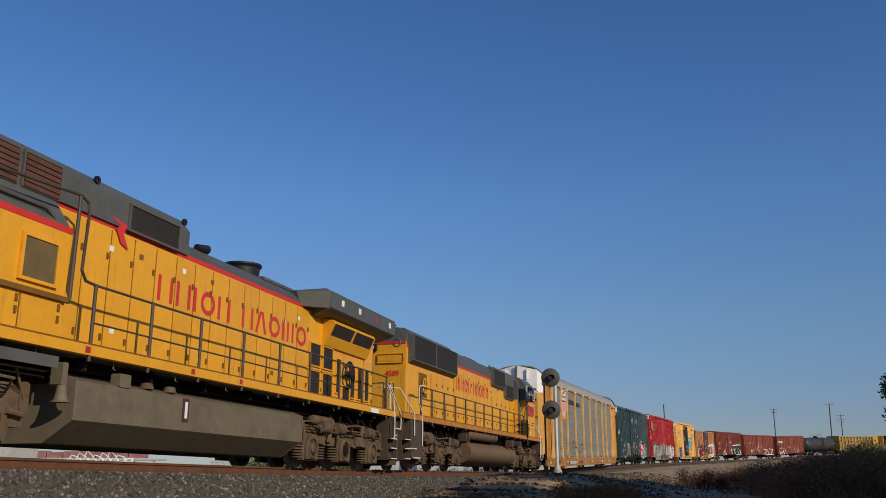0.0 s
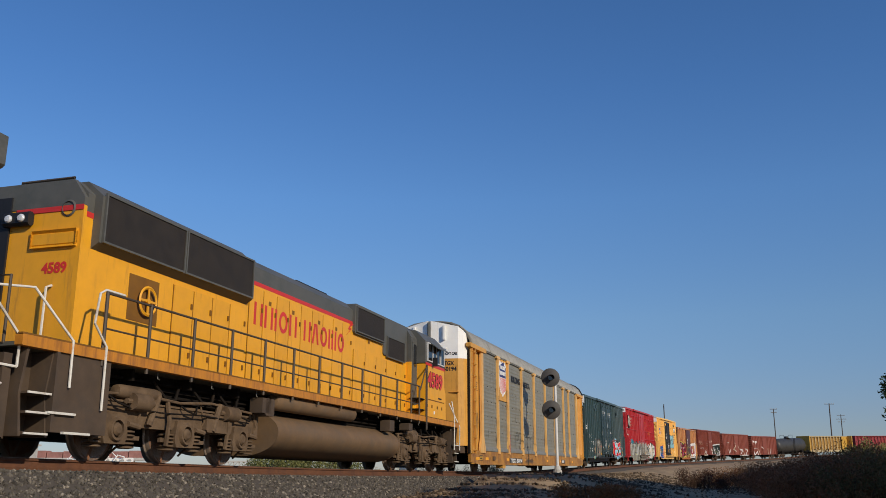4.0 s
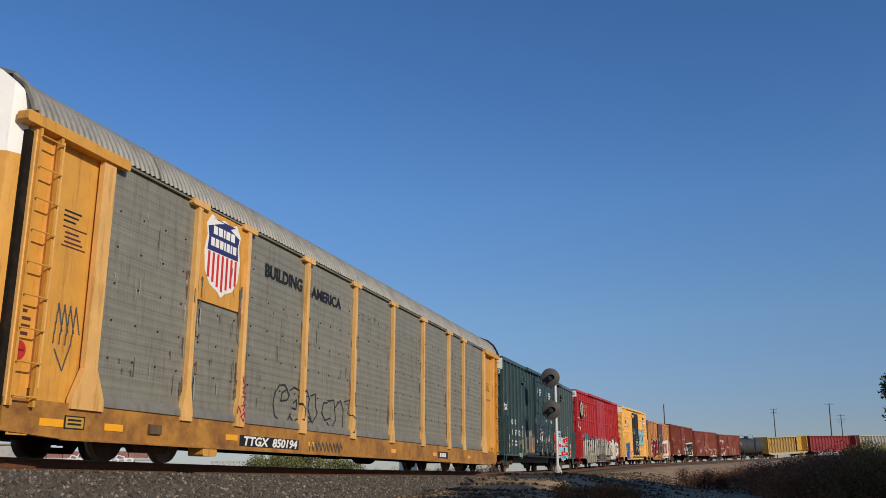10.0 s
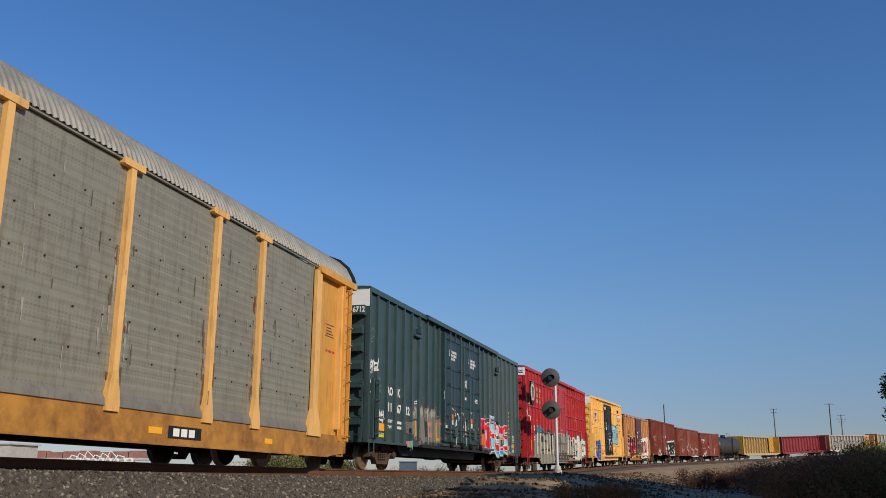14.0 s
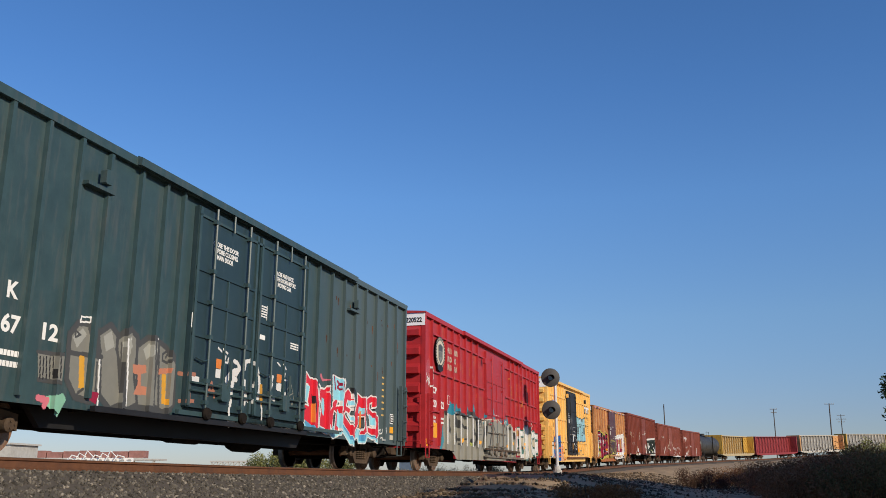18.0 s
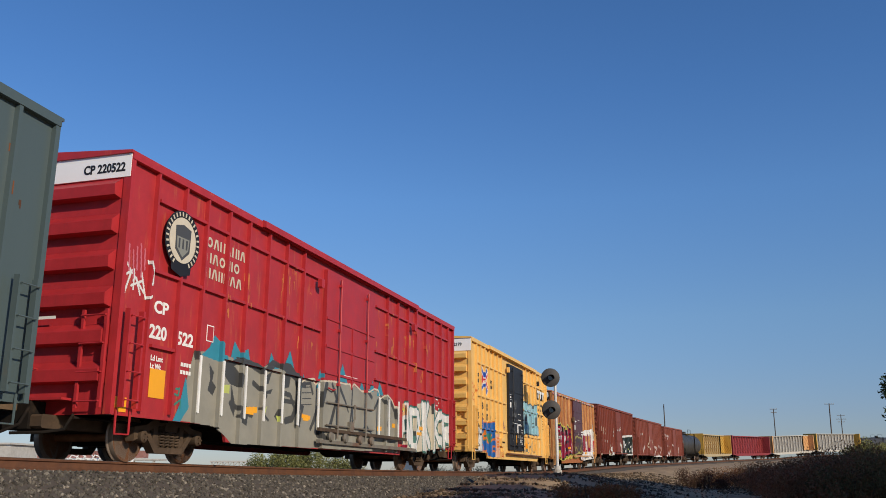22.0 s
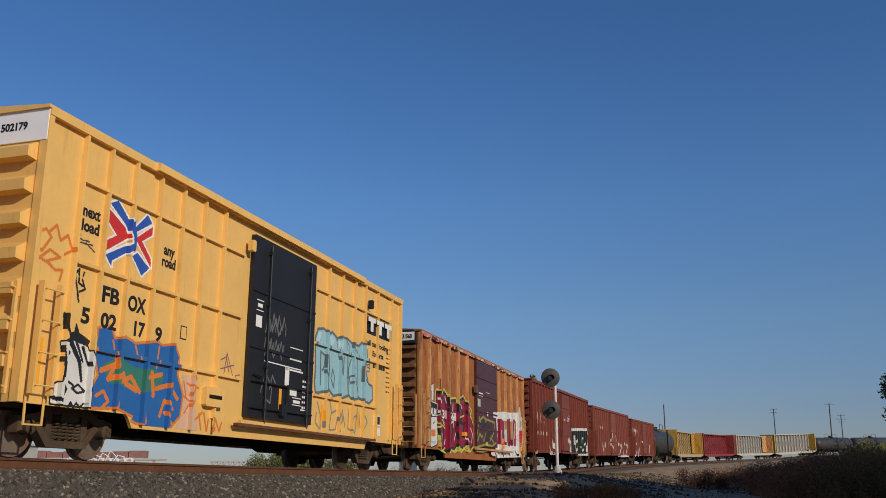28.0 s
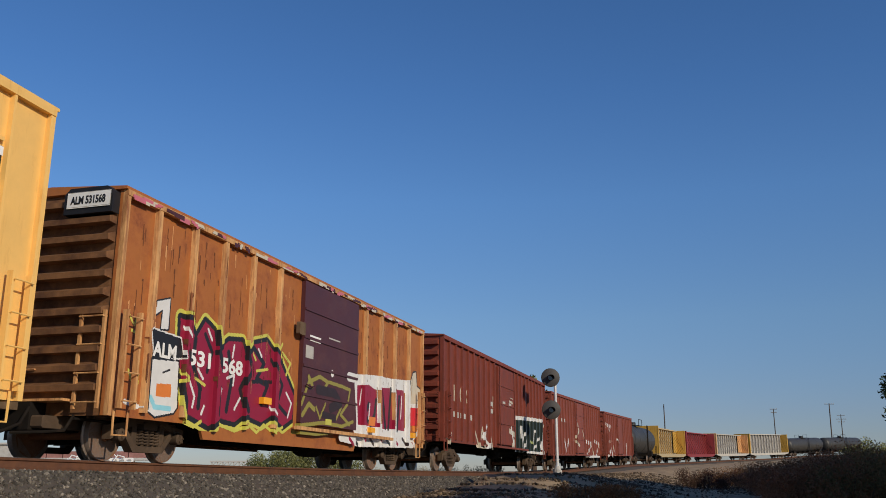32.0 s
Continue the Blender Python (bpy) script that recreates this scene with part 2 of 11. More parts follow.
# ---------------- the line of the track ----------------
STEP = 0.5
S_GRID = np.arange(-220, 460, STEP)
CURVE = np.interp(S_GRID, [-20, 20, 50, 80, 120, 170, 240, 340], [0.0049, -0.0007, 0.0014, 0.00105, 0.00175, 0.0051, 0.0034, 0.0034])
CURVE[S_GRID < -30] = 0.0
I0 = int(np.argmin(abs(S_GRID)))
T_HEAD = np.cumsum(CURVE) * STEP
T_HEAD += radians(16.49) - T_HEAD[I0]
T_X = np.cumsum(np.sin(T_HEAD)) * STEP
T_Y = np.cumsum(np.cos(T_HEAD)) * STEP
T_X += -7.17 - T_X[I0]
T_Y += 14.01 - T_Y[I0]
T_Z = EYE_Z + np.interp(S_GRID, [-20, 10, 40, 80, 130, 190, 212, 300], [0.479, 0.052, -0.082, 0.581, 1.242, 2.41, 3.3, 5.4])
T_Z = np.convolve(np.pad(T_Z, 16, "edge"), np.ones(33) / 33, "valid")


def track(s):
    return [float(np.interp(s, S_GRID, a)) for a in (T_X, T_Y, T_Z, T_HEAD)]


def gone(t):
    """How far the train has come at t seconds."""
    return 4.0047 * t + 0.001974 * t * t - 0.00007075 * t ** 3


def car_pose(s, h):
    a, b = track(s - h), track(s + h)
    dx, dy, dz = b[0] - a[0], b[1] - a[1], b[2] - a[2]
    return pose((a[0] + b[0]) / 2, (a[1] + b[1]) / 2, (a[2] + b[2]) / 2, 0, -math.degrees(math.atan2(dz, math.hypot(dx, dy))), math.degrees(math.atan2(dy, dx)))


RUNNING = []   # thing, place along the line at the start, half of the truck spacing
ROLLING = []   # wheelset, its place on the truck, radius


def beside(s, o, dz=0.0):
    """A place o metres to the camera's side of the track centre."""
    x, y, z, h = track(s)
    return Vector((x + math.cos(h) * o, y - math.sin(h) * o, z + dz))


def sweep(prof, s0, s1, step, name):
    """A closed cross-section (offset, height) carried along the track."""
    g = Mesh()
    n, ss = len(prof), np.arange(s0, s1, step)
    for k, s in enumerate(ss):
        g.v += [tuple(beside(s, o, z)) for o, z in prof]
        if k:
            b = (k - 1) * n
            g.f += [(b + i, b + (i + 1) % n, b + n + (i + 1) % n, b + n + i) for i in range(n)]
    g.mi = [0] * len(g.f)
    return g


def nearest(x, y):
    """Place along the line and signed offset (camera's side positive) of ground points."""
    out_s, out_o = np.empty(len(x)), np.empty(len(x))
    gx, gy, gs, gh = T_X[::4], T_Y[::4], S_GRID[::4], T_HEAD[::4]
    for i in range(0, len(x), 2000):
        dx, dy = x[i:i + 2000, None] - gx, y[i:i + 2000, None] - gy
        j = np.argmin(dx * dx + dy * dy, 1)
        r = np.arange(len(j))
        out_s[i:i + 2000] = gs[j]
        out_o[i:i + 2000] = dx[r, j] * np.cos(gh[j]) - dy[r, j] * np.sin(gh[j])
    return out_s, out_o


def ground_z(x, y):
    s, o = nearest(x, y)
    rail = np.interp(s, S_GRID, T_Z)
    low = np.full_like(rail, EYE_Z - 0.35)
    far = np.clip((-o - 8) / 20, 0, 1)
    close = np.interp(s, [4, 14, 20, 60], [0.95, 0.55, 0.12, 0.24])
    away = np.interp(s, [4, 30, 75], [1.25, 0.80, 0.48])
    k = np.clip((o - 5.6) / 4, 0, 1)
    under = np.clip((np.where(s > 18, 2.8, 3.2) - o) / 0.9, 0, 1)
    close = close * (1 - under) + 0.95 * under
    drop = np.where(o > 0, close * (1 - k) + away * k, 0.95)
    z = rail * (1 - far) + np.minimum(rail, low) * far - drop
    lump = 0.05 * np.sin(x * 0.9 + 1.3 * np.sin(y * 0.5)) * np.sin(y * 0.7 + x * 0.2) + 0.03 * np.sin(x * 2.3 + y * 1.7)
    return z + lump * np.clip((np.abs(o) - 3.5) / 2, 0, 1)
# ---------------- ground, ballast and rails ----------------
def ground_material():
    m = mat("dry_dusty_ground", (0.38, 0.27, 0.15), 0.95, vary=0.35, scale=0.5, stain=(0.16, 0.10, 0.052), amount=0.34, bump=0.9, grain=14)
    return m


M_GROUND = ground_material()
M_BALL = mat("crushed_grey_ballast", (0.105, 0.086, 0.066), 0.95, vary=0.3, scale=14, bump=0.8, grain=30)


def stone_material():
    m = mat("ballast_stones", (0.20, 0.185, 0.165), 0.9, vary=0.2, scale=12, bump=0.3, grain=60)
    n, lk = m.node_tree.nodes, m.node_tree.links
    geo = n.new("ShaderNodeNewGeometry")
    rp = n.new("ShaderNodeValToRGB")
    rp.color_ramp.elements[0].color, rp.color_ramp.elements[1].color = (0.044, 0.038, 0.030, 1), (0.28, 0.24, 0.19, 1)
    e = rp.color_ramp.elements.new(0.82)
    e.color = (0.13, 0.113, 0.09, 1)
    lk.new(geo.outputs["Random Per Island"], rp.inputs[0])
    lk.new(rp.outputs[0], n["Principled BSDF"].inputs["Base Color"])
    return m


M_STONE = stone_material()


def spaced(lo, hi, fine_lo, fine_hi, fine, coarse):
    a = np.arange(fine_lo, fine_hi, fine)
    left, right, d = [], [], fine
    x = fine_lo
    while x > lo:
        d = min(d * 1.25, coarse)
        x -= d
        left.append(x)
    x, d = a[-1], fine
    while x < hi:
        d = min(d * 1.25, coarse)
        x += d
        right.append(x)
    return np.array(left[::-1] + list(a) + right)


gx, gy = spaced(-3500, 3500, -25, 45, 0.8, 400), spaced(-3500, 3500, -12, 90, 0.8, 400)
GX, GY = np.meshgrid(gx, gy)
GZ = ground_z(GX.ravel(), GY.ravel())
gm = bpy.data.meshes.new("ground")
nx_, ny_ = len(gx), len(gy)
quad = [(j * nx_ + i, j * nx_ + i + 1, (j + 1) * nx_ + i + 1, (j + 1) * nx_ + i) for j in range(ny_ - 1) for i in range(nx_ - 1)]
gm.from_pydata(np.stack([GX.ravel(), GY.ravel(), GZ], 1).tolist(), [], quad)
gm.materials.append(M_GROUND)
gm.shade_smooth()
tagged(new("ground", gm), "dry tan dirt with dusty wheel tracks", "ground", kind="structure")

ball = sweep([(-3.4, -1.3), (-1.75, -0.22), (1.75, -0.22), (3.7, -1.25)], -60, 330, 2.0, "ballast")
solid("ballast_bed", ball, M_BALL, "grey crushed stone ballast shoulder under the rails", "ballast", kind="structure")

RAIL_PROF = [(-0.036, 0.0), (0.036, 0.0), (0.036, -0.035), (0.010, -0.05), (0.010, -0.135), (0.07, -0.165), (0.07, -0.178), (-0.07, -0.178), (-0.07, -0.165), (-0.010, -0.135), (-0.010, -0.05), (-0.036, -0.035)]
for k, side in enumerate((0.755, -0.755)):
    rail = solid("rail", sweep([(o + side, z) for o, z in RAIL_PROF], -60, 330, 1.0, "rail"), M_RAIL, "rusty brown steel rail on the ballast", "rail", "rails of the line", "structure")
    part("worn_head", sweep([(side - 0.030, 0.001), (side + 0.030, 0.001), (side + 0.030, 0.004), (side - 0.030, 0.004)], -60, 330, 1.0, "worn_head"), M_RAILTOP, rail, "bright worn running band")
tie_g = Mesh().box(-0.115, 0.115, -1.3, 1.3, -0.36, -0.182, 0.012)
tie_me = tie_g.data("tie", M_TIE)
track_bed = thing("track_ties", "dark weathered wooden ties under the rails", "railway ties", kind="structure")
for k in range(170):
    s = -20 + k * 0.55
    x, y, z, h = track(s)
    part("tie", tie_me, None, track_bed, "", pose(x, y, z, 0, 0, 90 - math.degrees(h)))

# loose stones on the near shoulder
rs = np.random.RandomState(4)
ico = [(0, 0, 1), (0.894, 0, 0.447), (0.276, 0.851, 0.447), (-0.724, 0.526, 0.447), (-0.724, -0.526, 0.447), (0.276, -0.851, 0.447),
       (0.724, 0.526, -0.447), (-0.276, 0.851, -0.447), (-0.894, 0, -0.447), (-0.276, -0.851, -0.447), (0.724, -0.526, -0.447), (0, 0, -1)]
icf = [(0, 1, 2), (0, 2, 3), (0, 3, 4), (0, 4, 5), (0, 5, 1), (1, 6, 2), (2, 7, 3), (3, 8, 4), (4, 9, 5), (5, 10, 1), (6, 7, 2), (7, 8, 3), (8, 9, 4), (9, 10, 5), (10, 6, 1), (11, 7, 6), (11, 8, 7), (11, 9, 8), (11, 10, 9), (11, 6, 10)]
N_ST = 34000
st_s = -7 + 46 * rs.rand(N_ST) ** 1.25
st_o = 0.86 + 3.0 * rs.rand(N_ST)
cx = np.interp(st_s, S_GRID, T_X) + np.cos(np.interp(st_s, S_GRID, T_HEAD)) * st_o
cy = np.interp(st_s, S_GRID, T_Y) - np.sin(np.interp(st_s, S_GRID, T_HEAD)) * st_o
cz = np.interp(st_s, S_GRID, T_Z) + np.where(st_o < 1.75, -0.22, -0.22 - (st_o - 1.75) * 0.528) + 0.012 * rs.rand(N_ST)
rad = 0.014 + 0.022 * rs.rand(N_ST)
shape = np.array(ico)[None] * (rad[:, None, None] * (0.65 + 0.6 * rs.rand(N_ST, 12, 1))) * (0.7 + 0.6 * rs.rand(N_ST, 1, 3))
pts = shape + np.stack([cx, cy, cz], 1)[:, None, :]
fac = (np.array(icf)[None] + 12 * np.arange(N_ST)[:, None, None]).reshape(-1, 3)
sm = bpy.data.meshes.new("ballast_stones")
sm.from_pydata(pts.reshape(-1, 3).tolist(), [], fac.tolist())
sm.materials.append(M_STONE)
tagged(new("ballast_stones", sm), "loose angular grey ballast stones beside the rail", "gravel", kind="stuff")


# gravel and clods scattered over the dirt on the camera's side
N_GR = 22000
gr_s = 2 + 46 * rs.rand(N_GR) ** 1.5
gr_o = 3.4 + 11.0 * rs.rand(N_GR) ** 1.6
gx_ = np.interp(gr_s, S_GRID, T_X) + np.cos(np.interp(gr_s, S_GRID, T_HEAD)) * gr_o
gy_ = np.interp(gr_s, S_GRID, T_Y) - np.sin(np.interp(gr_s, S_GRID, T_HEAD)) * gr_o
keep = np.sin(gx_ * 0.55 + 1.7 * np.sin(gy_ * 0.16)) + 0.8 * np.sin(gy_ * 0.31 + gx_ * 0.2) + 1.5 * rs.rand(N_GR) > 0.1
gx_, gy_ = gx_[keep], gy_[keep]
n_gr = len(gx_)
gz_ = ground_z(gx_, gy_) + 0.008
shape = np.array(ico)[None] * ((0.016 + 0.05 * rs.rand(n_gr) ** 3)[:, None, None] * (0.65 + 0.6 * rs.rand(n_gr, 12, 1))) * (0.7 + 0.6 * rs.rand(n_gr, 1, 3))
pts = shape + np.stack([gx_, gy_, gz_], 1)[:, None, :]
sm = bpy.data.meshes.new("gravel")
sm.from_pydata(pts.reshape(-1, 3).tolist(), [], (np.array(icf)[None] + 12 * np.arange(n_gr)[:, None, None]).reshape(-1, 3).tolist())
M_CLOD = stone_material()
M_CLOD.name = "brown_gravel"
for nd_ in M_CLOD.node_tree.nodes:
    if nd_.type == "VALTORGB" and len(nd_.color_ramp.elements) == 3:
        for e_, c_ in zip(nd_.color_ramp.elements, ((0.05, 0.033, 0.018), (0.12, 0.084, 0.05), (0.25, 0.18, 0.11))):
            e_.color = (*c_, 1)
sm.materials.append(M_CLOD)
tagged(new("gravel", sm), "loose grey-brown gravel and clods on the dirt", "gravel", kind="stuff")


# ---------------- plants ----------------
def leaf_material(name, a, b):
    m = mat(name, a, 0.8, vary=0.2, bump=0, spec=0.2)
    n, lk = m.node_tree.nodes, m.node_tree.links
    geo, rp = n.new("ShaderNodeNewGeometry"), n.new("ShaderNodeValToRGB")
    rp.color_ramp.elements[0].color, rp.color_ramp.elements[1].color = (*a, 1), (*b, 1)
    lk.new(geo.outputs["Random Per Island"], rp.inputs[0])
    lk.new(rp.outputs[0], n["Principled BSDF"].inputs["Base Color"])
    return m


M_LEAF = leaf_material("green_leaves", (0.03, 0.05, 0.018), (0.085, 0.11, 0.04))
M_YLEAF = leaf_material("yellow_green_leaves", (0.18, 0.19, 0.06), (0.38, 0.36, 0.13))
M_OLIVE = leaf_material("olive_green_leaves", (0.09, 0.10, 0.03), (0.24, 0.24, 0.09))
M_DRY = leaf_material("dry_brown_brush", (0.16, 0.072, 0.036), (0.30, 0.152, 0.078))
M_DRYG = leaf_material("dusty_olive_brush", (0.10, 0.075, 0.03), (0.20, 0.155, 0.07))
M_DKB = leaf_material("dark_brown_brush", (0.06, 0.031, 0.019), (0.115, 0.06, 0.036))
M_ORB = leaf_material("orange_brown_weeds", (0.16, 0.07, 0.025), (0.30, 0.14, 0.055))
M_STRAW = leaf_material("dry_tan_weeds", (0.16, 0.12, 0.06), (0.33, 0.26, 0.14))
M_BARK = mat("grey_brown_bark", (0.085, 0.055, 0.035), 0.95, vary=0.3, scale=6, bump=0.5)


def foliage(rng, lumps, n, size, slim):
    """Small leaf blades scattered through overlapping lumps (centre, radii)."""
    w = np.array([l[1][0] * l[1][1] * l[1][2] for l in lumps]) ** 0.66
    pick = rng.choice(len(lumps), n, p=w / w.sum())
    c, r = np.array([l[0] for l in lumps])[pick], np.array([l[1] for l in lumps])[pick]
    d = rng.randn(n, 3)
    d /= np.linalg.norm(d, axis=1)[:, None]
    p = c + d * r * (rng.rand(n, 1) ** 0.45)
    u = rng.randn(n, 3)
    u[:, 2] += 0.5
    u /= np.linalg.norm(u, axis=1)[:, None]
    v = np.cross(u, rng.randn(n, 3))
    v /= np.linalg.norm(v, axis=1)[:, None]
    k = size * (0.6 + 0.8 * rng.rand(n, 1))
    q = np.stack([p - u * k, p + v * k * slim, p + u * k, p - v * k * slim], 1)
    return q.reshape(-1, 3).tolist(), (np.arange(n)[:, None] * 4 + np.arange(4)).tolist()


def leafy(name, rng, lumps, n, size, slim, material, parent, label=""):
    me = bpy.data.meshes.new(name)
    v, f = foliage(rng, lumps, n, size, slim)
    me.from_pydata(v, [], f)
    me.materials.append(material)
    return part(name, me, material, parent, label)


def shrub(x, y, w, h, seed, material, label, name="shrub", n=2200, size=0.06, slim=0.22, group="", sink=0.1):
    rng = np.random.RandomState(seed)
    z = float(ground_z(np.array([x]), np.array([y]))[0]) - sink
    ob = tagged(new(name), label, "bush", group)
    ob.location = (x, y, z)
    lumps = [((rng.uniform(-0.5, 0.5) * w, rng.uniform(-0.5, 0.5) * w * 0.7, h * rng.uniform(0.25, 0.72)), (w * rng.uniform(0.16, 0.34), w * rng.uniform(0.16, 0.3), h * rng.uniform(0.18, 0.34))) for k in range(9)]
    lumps.append(((0, 0, h * 0.25), (w * 0.5, w * 0.42, h * 0.28)))
    g = Mesh()
    for k in range(9):
        a = rng.uniform(0, 6.28)
        tip = (math.cos(a) * w * 0.42 * rng.rand(), math.sin(a) * w * 0.4 * rng.rand(), h * rng.uniform(0.4, 0.68))
        g.tube([(0.1 * math.cos(a), 0.1 * math.sin(a), 0), (tip[0] * 0.6, tip[1] * 0.6, tip[2] * 0.5), tip], 0.012 + 0.008 * rng.rand(), 4)
    tagged(part("stem_tangle", g, M_BARK, ob), kind="stuff")
    leafy("foliage", rng, lumps, n, size, slim, material, ob)
    return ob


def tree(x, y, h, r, seed, material, label, n=5000, size=0.16, group=""):
    rng = np.random.RandomState(seed)
    z = float(ground_z(np.array([x]), np.array([y]))[0]) - 0.1
    ob = tagged(new("tree"), label, "tree", group)
    ob.location = (x, y, z)
    t = Mesh().cyl((0, 0, 0), (0.1, 0.05, h * 0.45), 0.03 * h, 9, 0.018 * h)
    lumps = []
    for k in range(13):
        a, q = rng.uniform(0, 6.28), rng.rand() ** 0.6
        zc = h * rng.uniform(0.42, 0.9)
        lim = r * (1 - abs(zc / h - 0.6) * 1.5)
        c = (math.cos(a) * lim * q * 0.75, math.sin(a) * lim * q * 0.75, zc)
        lumps.append((c, (r * rng.uniform(0.22, 0.42), r * rng.uniform(0.22, 0.42), h * rng.uniform(0.06, 0.12))))
        t.tube([(0.08, 0.04, h * 0.38), (c[0] * 0.5, c[1] * 0.5, (h * 0.4 + zc) / 2), c], 0.006 * h, 5)
    part("trunk", t, M_BARK, ob)
    leafy("crown", rng, lumps, n, size, 0.5, material, ob)
    return ob


G_BR = "dry brush beside the line"
rb = random.Random(7)
# the dark brush that fills the near ground on the camera's side
for k in range(40):
    d = rb.uniform(22, 40)
    f_ = rb.random() ** 0.9
    lo = 0.335 if d > 31 else 0.375
    x = d * (lo + (0.50 - lo) * f_)
    top = 0.34 + 0.76 * max(0, (x / d - 0.33) / 0.16) + rb.uniform(-0.12, 0.04)
    z0 = float(ground_z(np.array([x]), np.array([d]))[0])
    hh = max(0.4, (EYE_Z + top * d / 30) - z0)
    olive = d < 27 and x / d > 0.43 and rb.random() < 0.5
    shrub(x, d, rb.uniform(1.8, 2.8), hh, 100 + k, M_DRYG if olive else M_DRY, "dusty olive brush in shade" if olive else "dry brown tumbleweed brush in shade", "brush", 8000, 0.034, 0.34, G_BR)
for x, y, w, h in ((11.6, 43.5, 1.5, 1.2), (12.3, 44, 1.4, 1.1), (12.9, 42.5, 1.6, 0.85), (14.3, 44.5, 2.2, 0.95), (15.4, 46, 2.4, 1.0)):
    shrub(x, y, w, h, int(x * 17 + y), M_DKB, "low dark brown dry bush on the dirt", "brush", 2600, 0.05, 0.2, G_BR)
for x, y, w, h in ((15.2, 50, 2.4, 1.15), (16.6, 51, 2.4, 1.2), (14.6, 49, 1.6, 0.9), (3.9, 25, 1.7, 0.55), (4.7, 26.5, 1.6, 0.5)):
    shrub(x, y, w, h, int(x * 23 + y), M_ORB, "low orange-brown dry weeds on the dirt", "weeds", 2600, 0.05, 0.2, G_BR)
for x, y, w, h in ((28.2, 58, 1.8, 2.7), (29.6, 60.5, 2.2, 3.1), (31.0, 60.5, 2.4, 3.5), (27.3, 60.5, 1.5, 2.4), (28.9, 62, 2.0, 3.0), (30.4, 62, 2.2, 3.3)):
    shrub(x, y, w, h, int(x * 13), M_YLEAF, "sunlit yellow-green bush behind the brush", "bush", 6000, 0.07, 0.35, "bushes by the bend")
tree(32.7, 63, 7.9, 3.0, 31, M_LEAF, "dark green leafy tree beside the line", 4500, 0.13)
tree(14.2, 145, 16.4, 3.6, 33, M_OLIVE, "distant green tree behind the train", 4000, 0.25)
for x, y, w, h in ((-11.6, 60, 3.2, 3.0), (-9.4, 61, 2.8, 3.2), (-10.4, 58, 2.6, 2.6), (-8.0, 62, 2.6, 2.9), (-6.6, 63, 2.2, 2.4)):
    shrub(x, y, w, h, int(-x * 19), M_OLIVE, "olive green bush beyond the track", "bush", 4500, 0.075, 0.35, "bushes beyond the track")
for k in range(12):
    shrub(-7.5 + k * 1.05, 66 + (k % 3), 1.8, 1.3 + 0.25 * (k % 2), 300 + k, M_STRAW, "dry tan weeds beyond the track", "weeds", 1200, 0.09, 0.12, "weeds beyond the track")
# trees beside and behind the camera: they shade the near ground
for k, (x, y, h, r) in enumerate(((15.2, 20.4, 9.4, 3.3), (17.9, 22.2, 10.2, 3.3), (14.2, 5.2, 11.0, 3.4), (16.6, 9.5, 12.0, 3.8), (19.5, 15.5, 12.0, 4.0), (22.5, 21.5, 12.0, 4.0), (24.6, 25.0, 12.0, 4.0), (26.5, 28.5, 11.5, 3.8), (21.5, 10.5, 12.5, 4.0), (25.0, 16.0, 12.5, 4.0), (28.0, 22.0, 12.5, 4.0), (30.5, 27.0, 12.0, 4.0), (32.5, 33.0, 11.0, 3.4), (20.5, 20.0, 9.5, 3.6), (18.5, 11.5, 11.5, 3.8), (23.5, 18.5, 11.5, 3.8))):
    tree(x, y, h, r, 50 + k, M_LEAF, "leafy roadside tree that shades the brush", 24000, 0.47, "roadside trees")

